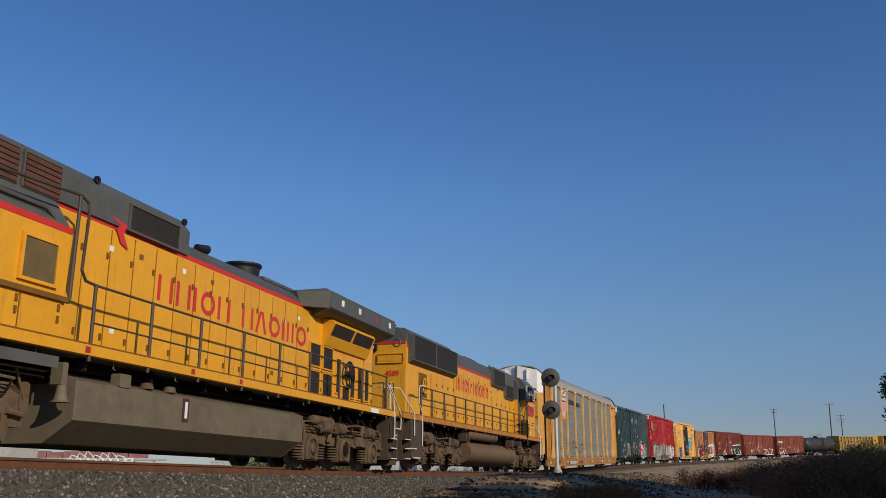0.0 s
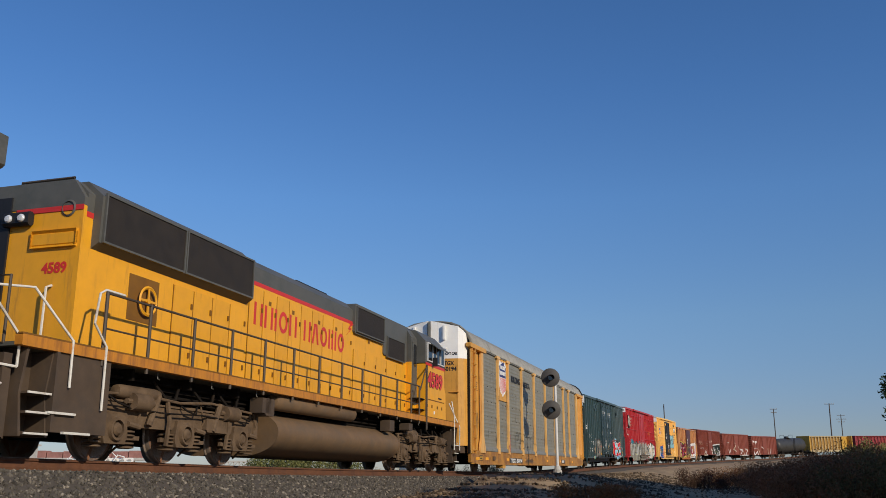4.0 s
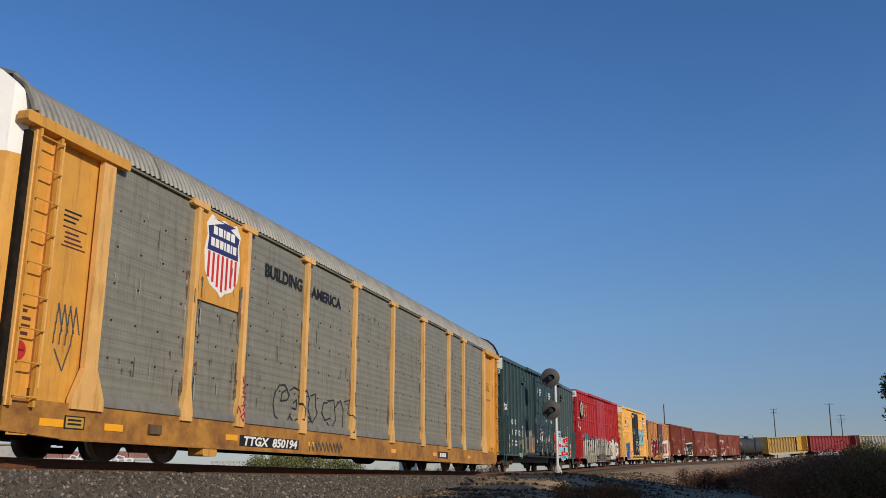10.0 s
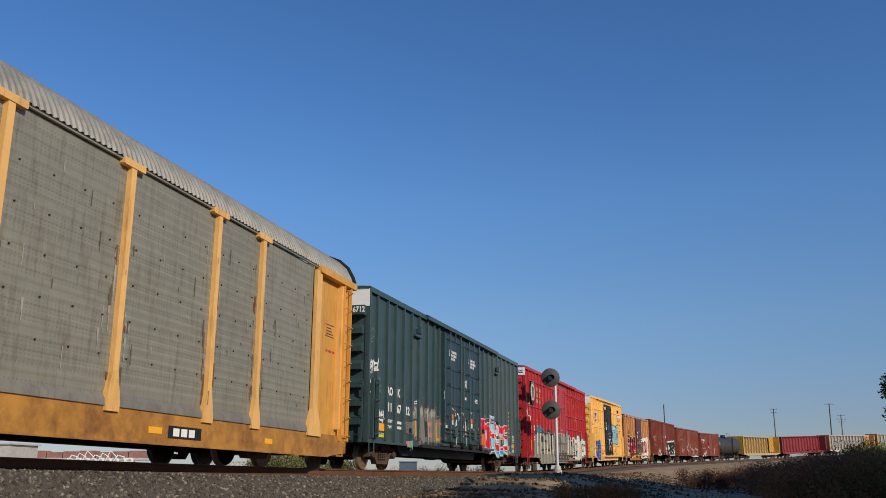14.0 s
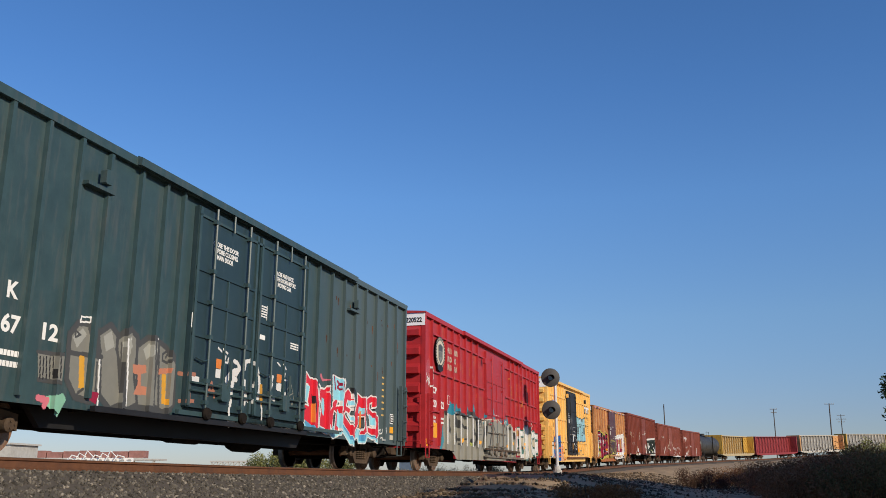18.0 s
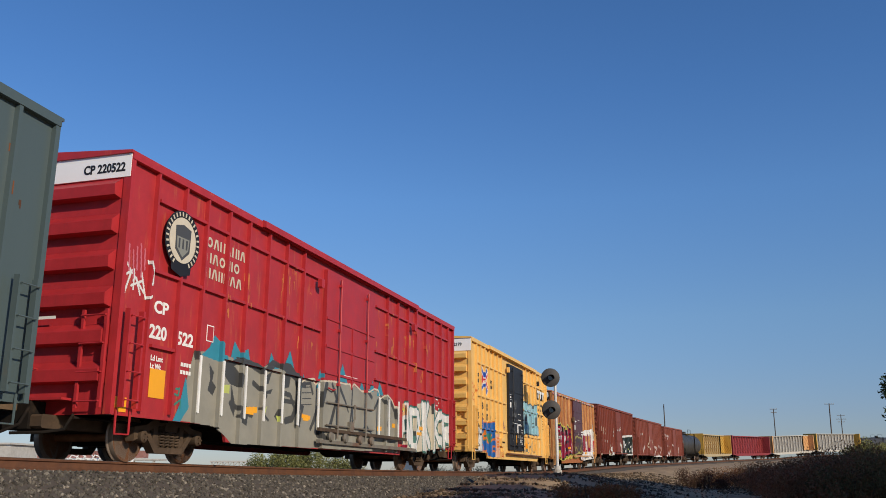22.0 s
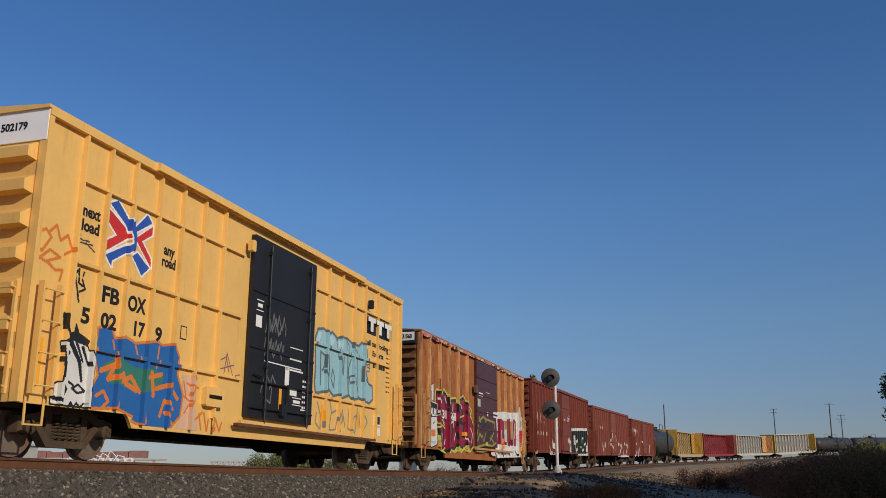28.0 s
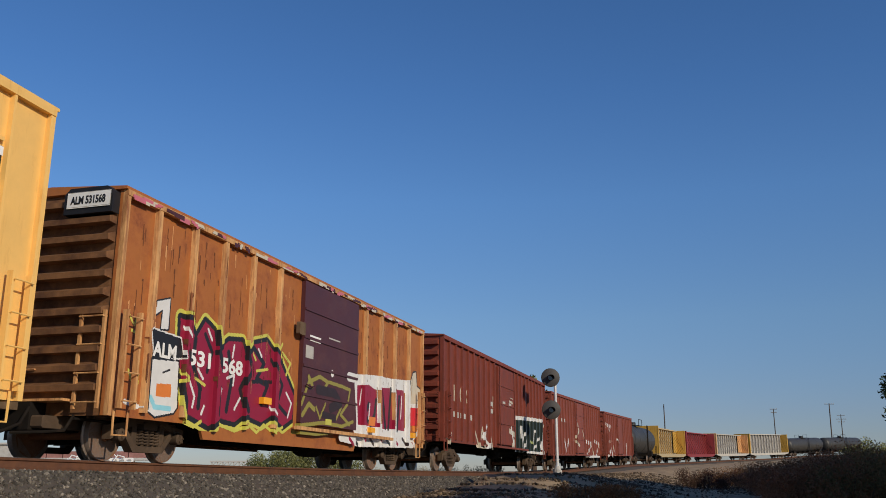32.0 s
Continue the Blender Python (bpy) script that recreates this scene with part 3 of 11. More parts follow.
# ---------------- signal mast ----------------
sig = thing("railway_signal", "two-headed searchlight signal on a silver mast", "railway signal")
SIG = 1.36
sig.location = (4.02 * SIG, 32.6 * SIG, EYE_Z - 0.02 * SIG)
sig.scale = (SIG, SIG, SIG)
g = Mesh().cyl((0, 0, -0.9), (0, 0, 0.05), 0.16, 10).cyl((0, 0, 0.06), (0, 0, 0.20), 0.13, 10, 0.09)
part("mast_base", g, M_CONC, sig, "pale concrete foot with cast collar")
part("mast", Mesh().cyl((0, 0, 0.1), (0, 0, 3.2), 0.055, 12, 0.05), M_STEEL, sig)
for z in (3.27, 2.13):
    hd = part("signal_head", Mesh().box(-0.12, 0.12, -0.02, 0.30, z - 0.16, z + 0.16, 0.03).cyl((0, 0.06, z), (0, -0.02, z), 0.10, 14), M_BLACK, sig)
    part("target_disc", Mesh().lathe([(0.0, -0.10), (0.31, -0.10), (0.335, -0.085), (0.335, -0.075), (0.0, -0.075)], (-0.17, 0, z), "y", 28), mat("grey_black_disc", (0.055, 0.05, 0.046), 0.6), hd, "round dark background plate")
    hood = Mesh()
    rim = [(0.115 * math.cos(a), 0.115 * math.sin(a)) for a in [radians(-30 + 240 * i / 14) for i in range(15)]]
    hood.add([(-0.17 + p, -0.10, z + q) for p, q in rim] + [(-0.17 + p, -0.40, z + q - 0.03) for p, q in rim] + [(-0.17 + p * 0.93, -0.10, z + q * 0.93) for p, q in rim] + [(-0.17 + p * 0.93, -0.40, z + q * 0.93 - 0.03) for p, q in rim],
             [(i, i + 1, 16 + i, 15 + i) for i in range(14)] + [(30 + i, 45 + i, 46 + i, 31 + i) for i in range(14)] + [(15 + i, 16 + i, 46 + i, 45 + i) for i in range(14)])
    part("visor", hood, M_BLACK, hd)
    part("lens", Mesh().cyl((-0.17, -0.11, z), (-0.17, -0.125, z), 0.095, 16), M_GLASS, hd)
    part("bracket", Mesh().tube([(0.0, 0.0, z - 0.3), (0.08, 0.1, z - 0.22), (0.05, 0.18, z)], 0.02), M_STEEL, sig)

# ---------------- utility poles ----------------
def pole(x, y, top, arms, lean=0.0, r=0.16):
    z = float(ground_z(np.array([x]), np.array([y]))[0]) - 0.3
    ob = tagged(new("utility_pole"), "weathered wooden utility pole with crossarms" if arms else "bare weathered wooden pole", "utility pole", "poles along the line")
    ob.location = (x, y, z)
    h = top - z
    part("post", Mesh().cyl((0, 0, 0), (lean, 0, h), r, 9, r * 0.7), M_WOOD, ob)
    for k, (w, dz) in enumerate(arms):
        part("crossarm", Mesh().box(lean - w / 2, lean + w / 2, -0.1, 0.02, h - dz - 0.12, h - dz, 0.02), M_WOOD, ob)
        for q in (-0.46, -0.25, 0.25, 0.46):
            part("insulator", Mesh().cyl((lean + w * q, -0.04, h - dz), (lean + w * q, -0.04, h - dz + 0.22), 0.06, 6, 0.04), M_CONC, ob)


pole(48.8, 202, EYE_Z + 14.3, ())
pole(86.7, 240, EYE_Z + 15.9, ((1.9, 0.1), (1.5, 1.0)))
pole(109.2, 259, EYE_Z + 18.6, ((2.7, 0.15),), 0.3, 0.2)
pole(142.0, 327, EYE_Z + 19.6, ((2.8, 0.3), (3.6, 1.6), (2.4, 2.6)), 0.0, 0.2)

# ---------------- what stands beyond the track ----------------
zb = EYE_Z
wb = thing("concrete_block_house", "low white concrete block house beyond the track", "building")
part("wall", Mesh().box(-50, -41.2, 88, 94, zb - 2, zb + 2.45, 0.05), M_CONC, wb)
part("roof", Mesh().box(-50.2, -40.95, 87.8, 94.2, zb + 2.45, zb + 2.62), M_CONC, wb)
fl = thing("loading_ramp", "long white concrete ramp with round openings", "ramp")
g = Mesh()
for k in range(9):
    x0 = -54.0 + k * 1.05
    ring = [(x0 + 0.52 + 0.36 * math.cos(a), zb + 1.42 + 0.30 * math.sin(a)) for a in [2 * math.pi * i / 12 for i in range(12)]]
    outer = [(x0 + 0.52 + (0.525 * max(-1, min(1, 1.5 * math.cos(a)))), zb + 1.42 + 0.42 * max(-1, min(1, 1.5 * math.sin(a)))) for a in [2 * math.pi * i / 12 for i in range(12)]]
    for yy, flip in ((133.0, 1), (133.4, 1)):
        g.add([(p[0], yy, p[1]) for p in ring] + [(p[0], yy, p[1]) for p in outer], [(i, (i + 1) % 12, 12 + (i + 1) % 12, 12 + i) for i in range(12)])
g.box(-66, -44.4, 132.9, 133.5, zb + 0.2, zb + 1.0)
part("wall", g, M_WHITE, fl)
for k in range(7):
    part("strut", Mesh().tube([(-54 + k * 1.1, 132.6, zb + 1.0), (-53.2 + k * 1.1, 132.6, zb + 2.2 + 0.3 * (k % 3)), (-52.2 + k * 1.1, 132.6, zb + 1.9)], 0.09, 5), M_WHITE, fl)
M_BRICKY = mat("faded_red_load", (0.34, 0.16, 0.13), 0.85, vary=0.3, scale=1.2)
for k in range(8):
    x0 = -64.0 + k * 2.45
    st = thing("stacked_red_bundle", "faded red bundle stacked on a low platform", "stack", "red bundles beyond the track")
    part("load_block", Mesh().box(x0, x0 + 2.3, 138, 140, zb + 1.9, zb + 2.85 + 0.12 * math.sin(k * 2.1), 0.06), M_BRICKY, st)
    part("pallet", Mesh().box(x0 - 0.02, x0 + 2.32, 137.9, 140.1, zb + 1.75, zb + 1.9), M_CONC, st)
pf = thing("platform", "low pale storage platform beyond the track", "platform")
part("deck", Mesh().box(-68, -42, 137, 141, zb + 1.5, zb + 1.75), M_CONC, pf)
for k in range(9):
    part("leg", Mesh().box(-67 + k * 3, -66.7 + k * 3, 137.2, 137.5, zb - 2, zb + 1.5), M_CONC, pf)
lt = thing("steel_trestle", "low grey steel trestle beyond the track", "trestle")
part("beam", Mesh().box(-35.2, -29.0, 140, 140.5, zb + 1.25, zb + 1.5), M_CONC, lt)
for k in range(8):
    part("leg", Mesh().box(-35 + k * 0.82, -34.85 + k * 0.82, 140.1, 140.3, zb - 2, zb + 1.25), M_CONC, lt)
    part("brace", Mesh().tube([(-35 + k * 0.82, 140.05, zb + 0.6), (-34.3 + k * 0.82, 140.05, zb + 1.25)], 0.06, 4), M_CONC, lt)
bb = thing("steel_bin", "blue-grey steel equipment bin beyond the track", "bin")
M_BLUEG = mat("blue_grey_paint", (0.10, 0.14, 0.2), 0.6)
part("body", Mesh().box(-3.3, -2.0, 70, 71.2, zb - 1.6, zb + 0.62, 0.04), M_BLUEG, bb)
part("lid", Mesh().box(-3.35, -1.95, 69.95, 71.25, zb + 0.62, zb + 0.70), M_BLUEG, bb)
# ---------------- running gear ----------------
def wheel_mesh(r):
    g = Mesh()
    for sg in (-1, 1):
        g.slot = 0
        g.lathe([(0.0, sg * 0.87), (0.10, sg * 0.87), (0.13, sg * 0.80), (r - 0.12, sg * 0.775), (r - 0.07, sg * 0.825), (r - 0.005, sg * 0.83)], (0, 0, 0), "y", 28)
        for k in range(6):
            a = k * math.pi / 3
            g.cyl((0.19 * math.cos(a), sg * 0.77, 0.19 * math.sin(a)), (0.19 * math.cos(a), sg * 0.81, 0.19 * math.sin(a)), 0.022, 6)
        g.slot = 1
        g.lathe([(r - 0.005, sg * 0.83), (r, sg * 0.82), (r, sg * 0.735), (r + 0.026, sg * 0.715), (r + 0.024, sg * 0.695), (r - 0.06, sg * 0.69)], (0, 0, 0), "y", 28)
        g.slot = 0
        g.lathe([(r - 0.06, sg * 0.69), (0.12, sg * 0.72), (0.0, sg * 0.72)], (0, 0, 0), "y", 28)
    g.cyl((0, -1.05, 0), (0, 1.05, 0), 0.08, 12)
    return g.data("wheelset", M_WHEEL, M_TREAD)


WHEEL_S, WHEEL_L = wheel_mesh(0.44), wheel_mesh(0.52)


def frame_side(g, y0, y1):
    """One cast side frame of a freight truck."""
    g.prism([(-1.08, 0.36), (-1.08, 0.60), (-0.70, 0.66), (-0.45, 0.80), (0.45, 0.80), (0.70, 0.66), (1.08, 0.60), (1.08, 0.36), (0.90, 0.42), (0.62, 0.56), (0.36, 0.66), (-0.36, 0.66), (-0.62, 0.56), (-0.90, 0.42)], "y", y0, y1)
    g.prism([(-0.78, 0.52), (-0.44, 0.16), (0.44, 0.16), (0.78, 0.52), (0.66, 0.56), (0.38, 0.27), (-0.38, 0.27), (-0.66, 0.56)], "y", y0, y1)
    for sx in (-1, 1):
        g.box(sx * 0.41 - 0.07, sx * 0.41 + 0.07, y0 + 0.02, y1 - 0.02, 0.22, 0.70)


def truck_meshes():
    g = Mesh()
    frame_side(g, -1.10, -0.93)
    frame_side(g, 0.93, 1.10)
    g.box(-0.2, 0.2, -1.13, 1.13, 0.55, 0.68, 0.03)
    g.box(-0.05, 0.05, -0.9, 0.9, 0.3, 0.5)
    sp = Mesh()
    for cx_ in (-0.24, -0.08, 0.08, 0.24):
        pts = [(cx_ + 0.068 * math.cos(a), -1.05 + 0.068 * math.sin(a), 0.28 + 0.26 * a / (2 * math.pi * 5)) for a in [2 * math.pi * i / 8 for i in range(41)]]
        sp.tube(pts, 0.018, 5)
    cap = Mesh()
    for sx in (0.0,):
        cap.lathe([(0.0, -1.19), (0.075, -1.19), (0.11, -1.16), (0.115, -1.0), (0.0, -1.0)], (sx, 0, 0.44), "y", 14)
        for k in range(3):
            a = k * 2.09
            cap.cyl((sx + 0.055 * math.cos(a), -1.185, 0.44 + 0.055 * math.sin(a)), (sx + 0.055 * math.cos(a), -1.21, 0.44 + 0.055 * math.sin(a)), 0.016, 6)
    brake = Mesh()
    for sx in (-0.42, 0.42):
        brake.box(sx - 0.04, sx + 0.04, -0.85, 0.85, 0.30, 0.40)
        brake.tube([(sx, -0.75, 0.35), (sx * 0.5, -0.3, 0.6), (sx * 0.4, 0.1, 0.75)], 0.025)
    return [x.data(n, m) for x, n, m in ((g, "side_frame", M_FTRUCK), (sp, "springs", M_FTRUCK), (cap, "bearing_cap", M_FTRUCK), (brake, "brake_beam", M_DARK))]


TRUCK = truck_meshes()


def freight_truck(parent, x):
    t = part("truck", TRUCK[0], None, parent, "dusty brown cast steel truck", pose(x, 0, 0))
    part("spring_nest", TRUCK[1], None, t)
    part("brake_beam", TRUCK[3], None, t)
    for dx in (-0.865, 0.865):
        w = part("wheelset", WHEEL_S, None, t, "", pose(dx, 0, 0.44))
        ROLLING.append((w, dx, 0.44))
        part("bearing_cap", TRUCK[2], None, t, "", pose(dx, 0, 0))


def coupler(parent, x, sgn):
    g = Mesh().box(min(x, x + sgn * 0.75), max(x, x + sgn * 0.75), -0.09, 0.09, 0.78, 0.98, 0.03)
    g.prism([(x + sgn * 0.55, -0.16), (x + sgn * 0.85, -0.18), (x + sgn * 0.92, 0.0), (x + sgn * 0.72, 0.16), (x + sgn * 0.55, 0.12)], "z", 0.76, 1.02)
    part("coupler", g, M_TRUCK, parent)
    part("air_hose", Mesh().tube([(x + sgn * 0.1, -0.32, 0.82), (x + sgn * 0.3, -0.34, 0.55), (x + sgn * 0.6, -0.28, 0.42), (x + sgn * 0.85, -0.2, 0.45)], 0.028, 7), M_DARK, parent)


def underframe(parent, xa, xb, half, z, w=1.2, gear=True):
    part("centre_sill", Mesh().box(xa, xb, -0.33, 0.33, z - 0.28, z + 0.16), M_DARK, parent)
    n = int((xb - xa) / 2.4)
    for k in range(1, n):
        x = xa + (xb - xa) * k / n
        part("cross_bearer", Mesh().box(x - 0.06, x + 0.06, -w, w, z - 0.06, z + 0.12), M_DARK, parent)
    if gear:
        part("brake_cylinder", Mesh().cyl((-1.6, -0.62, z - 0.22), (-0.6, -0.62, z - 0.22), 0.17, 14), M_DARK, parent)
        part("air_reservoir", Mesh().lathe([(0.0, -0.6), (0.2, -0.55), (0.24, -0.4), (0.24, 0.4), (0.2, 0.55), (0.0, 0.6)], (1.5, -0.55, z - 0.24), "x", 14), M_DARK, parent)
        part("brake_rod", Mesh().tube([(-half + 0.8, -0.5, z - 0.2), (-half + 2.2, -0.55, z - 0.34), (half - 2.2, -0.55, z - 0.34), (half - 0.8, -0.5, z - 0.2)], 0.02), M_DARK, parent)
        part("brake_pipe", Mesh().tube([(xa + 0.3, -0.95, z - 0.1), (half * 0.2, -0.9, z - 0.12), (half * 0.3, -0.72, z - 0.2), (xb - 0.3, -0.95, z - 0.1)], 0.022), M_DARK, parent)


def side_ladder(parent, x, z0, z1, y, material, w=0.42, n=4):
    g = Mesh().box(x, x + 0.05, y - 0.10, y, z0, z1)
    g.box(x + w - 0.05, x + w, y - 0.10, y, z0, z1)
    lad = part("ladder", g, material, parent)
    for k in range(n):
        z = z0 + 0.12 + (z1 - z0 - 0.24) * k / (n - 1)
        part("rung", Mesh().tube([(x + 0.03, y - 0.02, z), (x + 0.03, y - 0.13, z), (x + w - 0.03, y - 0.13, z), (x + w - 0.03, y - 0.02, z)], 0.014, 5), material, lad)
    return lad


def end_ladder(parent, x, y0, z0, z1, material, n=4, w=0.45):
    g = Mesh().box(x - 0.13, x - 0.08, y0, y0 + 0.05, z0, z1)
    g.box(x - 0.13, x - 0.08, y0 + w, y0 + w + 0.05, z0, z1)
    lad = part("end_ladder", g, material, parent)
    for k in range(n):
        z = z0 + 0.1 + (z1 - z0 - 0.2) * k / (n - 1)
        part("rung", Mesh().tube([(x - 0.06, y0 + 0.02, z), (x - 0.16, y0 + 0.02, z), (x - 0.16, y0 + w + 0.03, z), (x - 0.06, y0 + w + 0.03, z)], 0.014, 5), material, lad)


def stirrup(parent, x, y, z, material):
    part("stirrup_step", Mesh().tube([(x - 0.19, y, z + 0.12), (x - 0.18, y, z - 0.3), (x + 0.18, y, z - 0.3), (x + 0.19, y, z + 0.12)], 0.022, 6), material, parent)


SIDES = {}  # each box car's post width, post and panel depth, and side bands


def boxcar(name, label, s0, xa, xb, half, z_sill, z_eave, w, m_side, m_rib, ribs, doors, m_door, belly=None, rows=(), rib_w=0.07, rib_d=0.07, end_ribs=9, m_end=None, m_top=None, top_h=0.5, overhang=0.05,
           rib_z=None, m_roof=None, track_x=None, m_track=None, door_rows=(0.27, 0.52, 0.76), rods=True, m_low=None):
    """A box car: side sheet with outside posts, doors on rails, ribbed ends, roof, ladders and running gear."""
    ob = thing(name, label, "freight car", "cars of the train")
    m_end, m_roof, m_track = m_end or m_side, m_roof or m_side, m_track or m_rib
    yi = -(w - rib_d)
    SIDES[ob.name] = (rib_w + 0.014, -w, yi, [(a, b, z, yi - rib_d * 0.8) for a, b, z in rows])
    out = [(xa, z_sill), (xb, z_sill), (xb, z_eave), (xa, z_eave)]
    if belly:
        b0, b1, bz = belly
        out = [(xa, z_sill), (b0 - 0.20, z_sill), (b0 - 0.12, z_sill - 0.05), (b0, bz), (b1, bz), (b1 + 0.12, z_sill - 0.05), (b1 + 0.2, z_sill), (xb, z_sill), (xb, z_eave), (xa, z_eave)]
    part("side", Mesh().prism(out, "y", yi, yi + 0.06), m_side, ob)
    part("far_side", Mesh().prism(out, "y", -yi - 0.06, -yi), m_side, ob)
    part("end", Mesh().box(xa + 0.02, xa + 0.08, yi + 0.06, -yi - 0.06, z_sill, z_eave), m_end, ob)
    part("end", Mesh().box(xb - 0.08, xb - 0.02, yi + 0.06, -yi - 0.06, z_sill, z_eave), m_end, ob)
    part("floor", Mesh().box(xa + 0.08, xb - 0.08, yi + 0.06, -yi - 0.06, z_sill + 0.05, z_sill + 0.2), M_DARK, ob)
    crown = 0.16
    part("roof", Mesh().prism([(-w - 0.01, z_eave), (w + 0.01, z_eave), (w + 0.01, z_eave + 0.05), (0, z_eave + crown), (-w - 0.01, z_eave + 0.05)], "x", xa - overhang, xb + overhang), m_roof, ob)
    rz0, rz1 = rib_z or (z_sill + 0.1, z_eave - 0.10)
    for x in ribs:
        part("post", Mesh().prism([(x - rib_w * 0.5, yi), (x - rib_w * 0.42, -w), (x + rib_w * 0.42, -w), (x + rib_w * 0.5, yi)], "z", rz0, rz1), m_rib, ob)
    for x0, x1, z in rows:
        part("side_band", Mesh().box(x0, x1, yi - rib_d * 0.8, yi, z - 0.028, z + 0.028), m_rib, ob)
    part("eave_rail", Mesh().box(xa, xb, -w - 0.012, yi, z_eave - 0.10, z_eave), m_rib, ob)
    part("corner_post", Mesh().box(xa, xa + 0.10, -w, yi, z_sill, z_eave - 0.10), m_rib, ob)
    part("corner_post", Mesh().box(xb - 0.10, xb, -w, yi, z_sill, z_eave - 0.10), m_rib, ob)
    for (x0, x1, z0, z1) in doors:
        d = part("door", Mesh().box(x0, x1, -w - 0.02, yi - 0.004, z0, z1, 0.02), m_door, ob)
        for x in (x0 + 0.16, x1 - 0.2) if rods else ():
            part("locking_rod", Mesh().cyl((x, -w - 0.06, z0 - 0.12), (x, -w - 0.06, z1 + 0.02), 0.024, 7), m_door, d)
        for z in [z0 + (z1 - z0) * q for q in door_rows]:
            part("door_band", Mesh().box(x0 + 0.02, x1 - 0.02, -w - 0.045, -w - 0.02, z - 0.03, z + 0.03), m_door, d)
        part("door_track", Mesh().box(x0 - 0.3, x1 + (x1 - x0) * 0.8, -w - 0.09, -w - 0.012, z0 - 0.16, z0 - 0.08), m_low or m_track, ob)
        part("door_handle", Mesh().tube([(x0 + 0.16, -w - 0.07, z0 + 0.9), (x0 + 0.4, -w - 0.09, z0 + 0.86), (x0 + 0.55, -w - 0.08, z0 + 0.9)], 0.02, 5), m_door, d)
    if track_x:
        part("upper_door_rail", Mesh().prism([(-w - 0.10, z_eave - 0.10), (-w - 0.10, z_eave + 0.04), (-w, z_eave + 0.08), (-w, z_eave - 0.08)], "x", *track_x), m_track, ob)
    z0, z1 = z_sill + 0.25, z_eave - (top_h if m_top else 0.1)
    if m_top:
        for x in (xa - 0.012, xb - 0.018):
            part("end_top_panel", Mesh().prism([(-w + 0.02, z1), (w - 0.02, z1), (w - 0.02, z_eave), (0, z_eave + crown - 0.01), (-w + 0.02, z_eave)], "x", x, x + 0.03), m_top, ob, "white-painted upper end panel")
    for k in range(end_ribs):
        za = z0 + (z1 - z0) * k / end_ribs
        dz = (z1 - z0) / end_ribs
        for x, sg in ((xa + 0.02, -1), (xb - 0.02, 1)):
            part("end_rib", Mesh().prism([(x, za + 0.40 * dz), (x + sg * 0.18, za + 0.44 * dz), (x + sg * 0.19, za + 0.74 * dz), (x, za + 0.97 * dz)], "y", yi + 0.10, -yi - 0.10), m_end, ob)
    side_ladder(ob, xa + 0.16, z_sill + 0.12, z_sill + 1.75, -w, m_rib)
    side_ladder(ob, xb - 0.60, z_sill + 0.12, z_sill + 1.75, -w, m_rib)
    end_ladder(ob, xa, -w + 0.12, z_sill + 0.1, z_sill + 1.7, m_rib)
    part("end_platform", Mesh().box(xa - 0.32, xa, -0.9, 0.9, z_sill + 0.22, z_sill + 0.26), m_rib, ob)
    part("hand_rail", Mesh().tube([(xa - 0.02, -0.2, z_sill + 0.75), (xa - 0.2, -0.2, z_sill + 0.75), (xa - 0.2, 0.9, z_sill + 0.75), (xa - 0.02, 0.9, z_sill + 0.75)], 0.015, 5), m_rib, ob)
    part("brake_wheel", Mesh().lathe([(0.26, -0.02), (0.28, 0), (0.26, 0.02), (0.24, 0)], (xa - 0.22, 0.55, z_sill + 1.5), "x", 16), M_DARK, ob)
    stirrup(ob, xa + 0.4, -w + 0.05, z_sill, m_rib)
    stirrup(ob, xb - 0.4, -w + 0.05, z_sill, m_rib)
    underframe(ob, xa - 0.35, xb + 0.35, half, z_sill + 0.05)
    for sx in (-1, 1):
        freight_truck(ob, sx * half)
    for x, sg in ((xa, 1), (xb, -1)):
        part("draft_gear", Mesh().box(min(x - sg * 0.3, x + sg * 1.7), max(x - sg * 0.3, x + sg * 1.7), -0.55, 0.55, 0.50, z_sill, 0.03), M_FTRUCK, ob)
        part("hose_bracket", Mesh().tube([(x, -0.9, z_sill), (x - sg * 0.25, -0.95, z_sill - 0.25), (x - sg * 0.5, -0.75, 0.42), (x - sg * 0.8, -0.4, 0.40)], 0.026, 6), M_DARK, ob)
    coupler(ob, xa - 0.25, -1)
    coupler(ob, xb + 0.25, 1)
    RUNNING.append((ob, s0, half))
    return ob
# ---------------- the box cars ----------------
green_ribs = [-8.98, -8.14, -7.44, -6.69, -5.94, -4.36, -3.62, -3.05, 3.0, 3.82, 4.63, 5.41, 6.15, 6.97, 7.82, 8.64]
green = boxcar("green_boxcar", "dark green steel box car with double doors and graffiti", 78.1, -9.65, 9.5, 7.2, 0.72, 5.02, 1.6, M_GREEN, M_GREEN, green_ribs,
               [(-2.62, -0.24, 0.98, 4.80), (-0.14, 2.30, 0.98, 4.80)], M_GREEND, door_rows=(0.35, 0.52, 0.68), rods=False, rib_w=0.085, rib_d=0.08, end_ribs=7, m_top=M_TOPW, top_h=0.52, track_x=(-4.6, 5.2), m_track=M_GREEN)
# recessed sill; its black also carries the shade under the car
part("belly_sill", Mesh().prism([(-6.0, 0.74), (-5.7, 0.44), (3.0, 0.44), (3.3, 0.74)], "y", -1.12, -1.02), M_BLACK, green, "recessed sill under the doors, with shade put into its black")
red_ribs = [-8.82, -7.93, -7.16, -6.32, -5.5, -4.6, -3.72, -2.83, 2.86, 3.75, 4.68, 5.49, 6.47, 7.33, 8.17, 9.0]
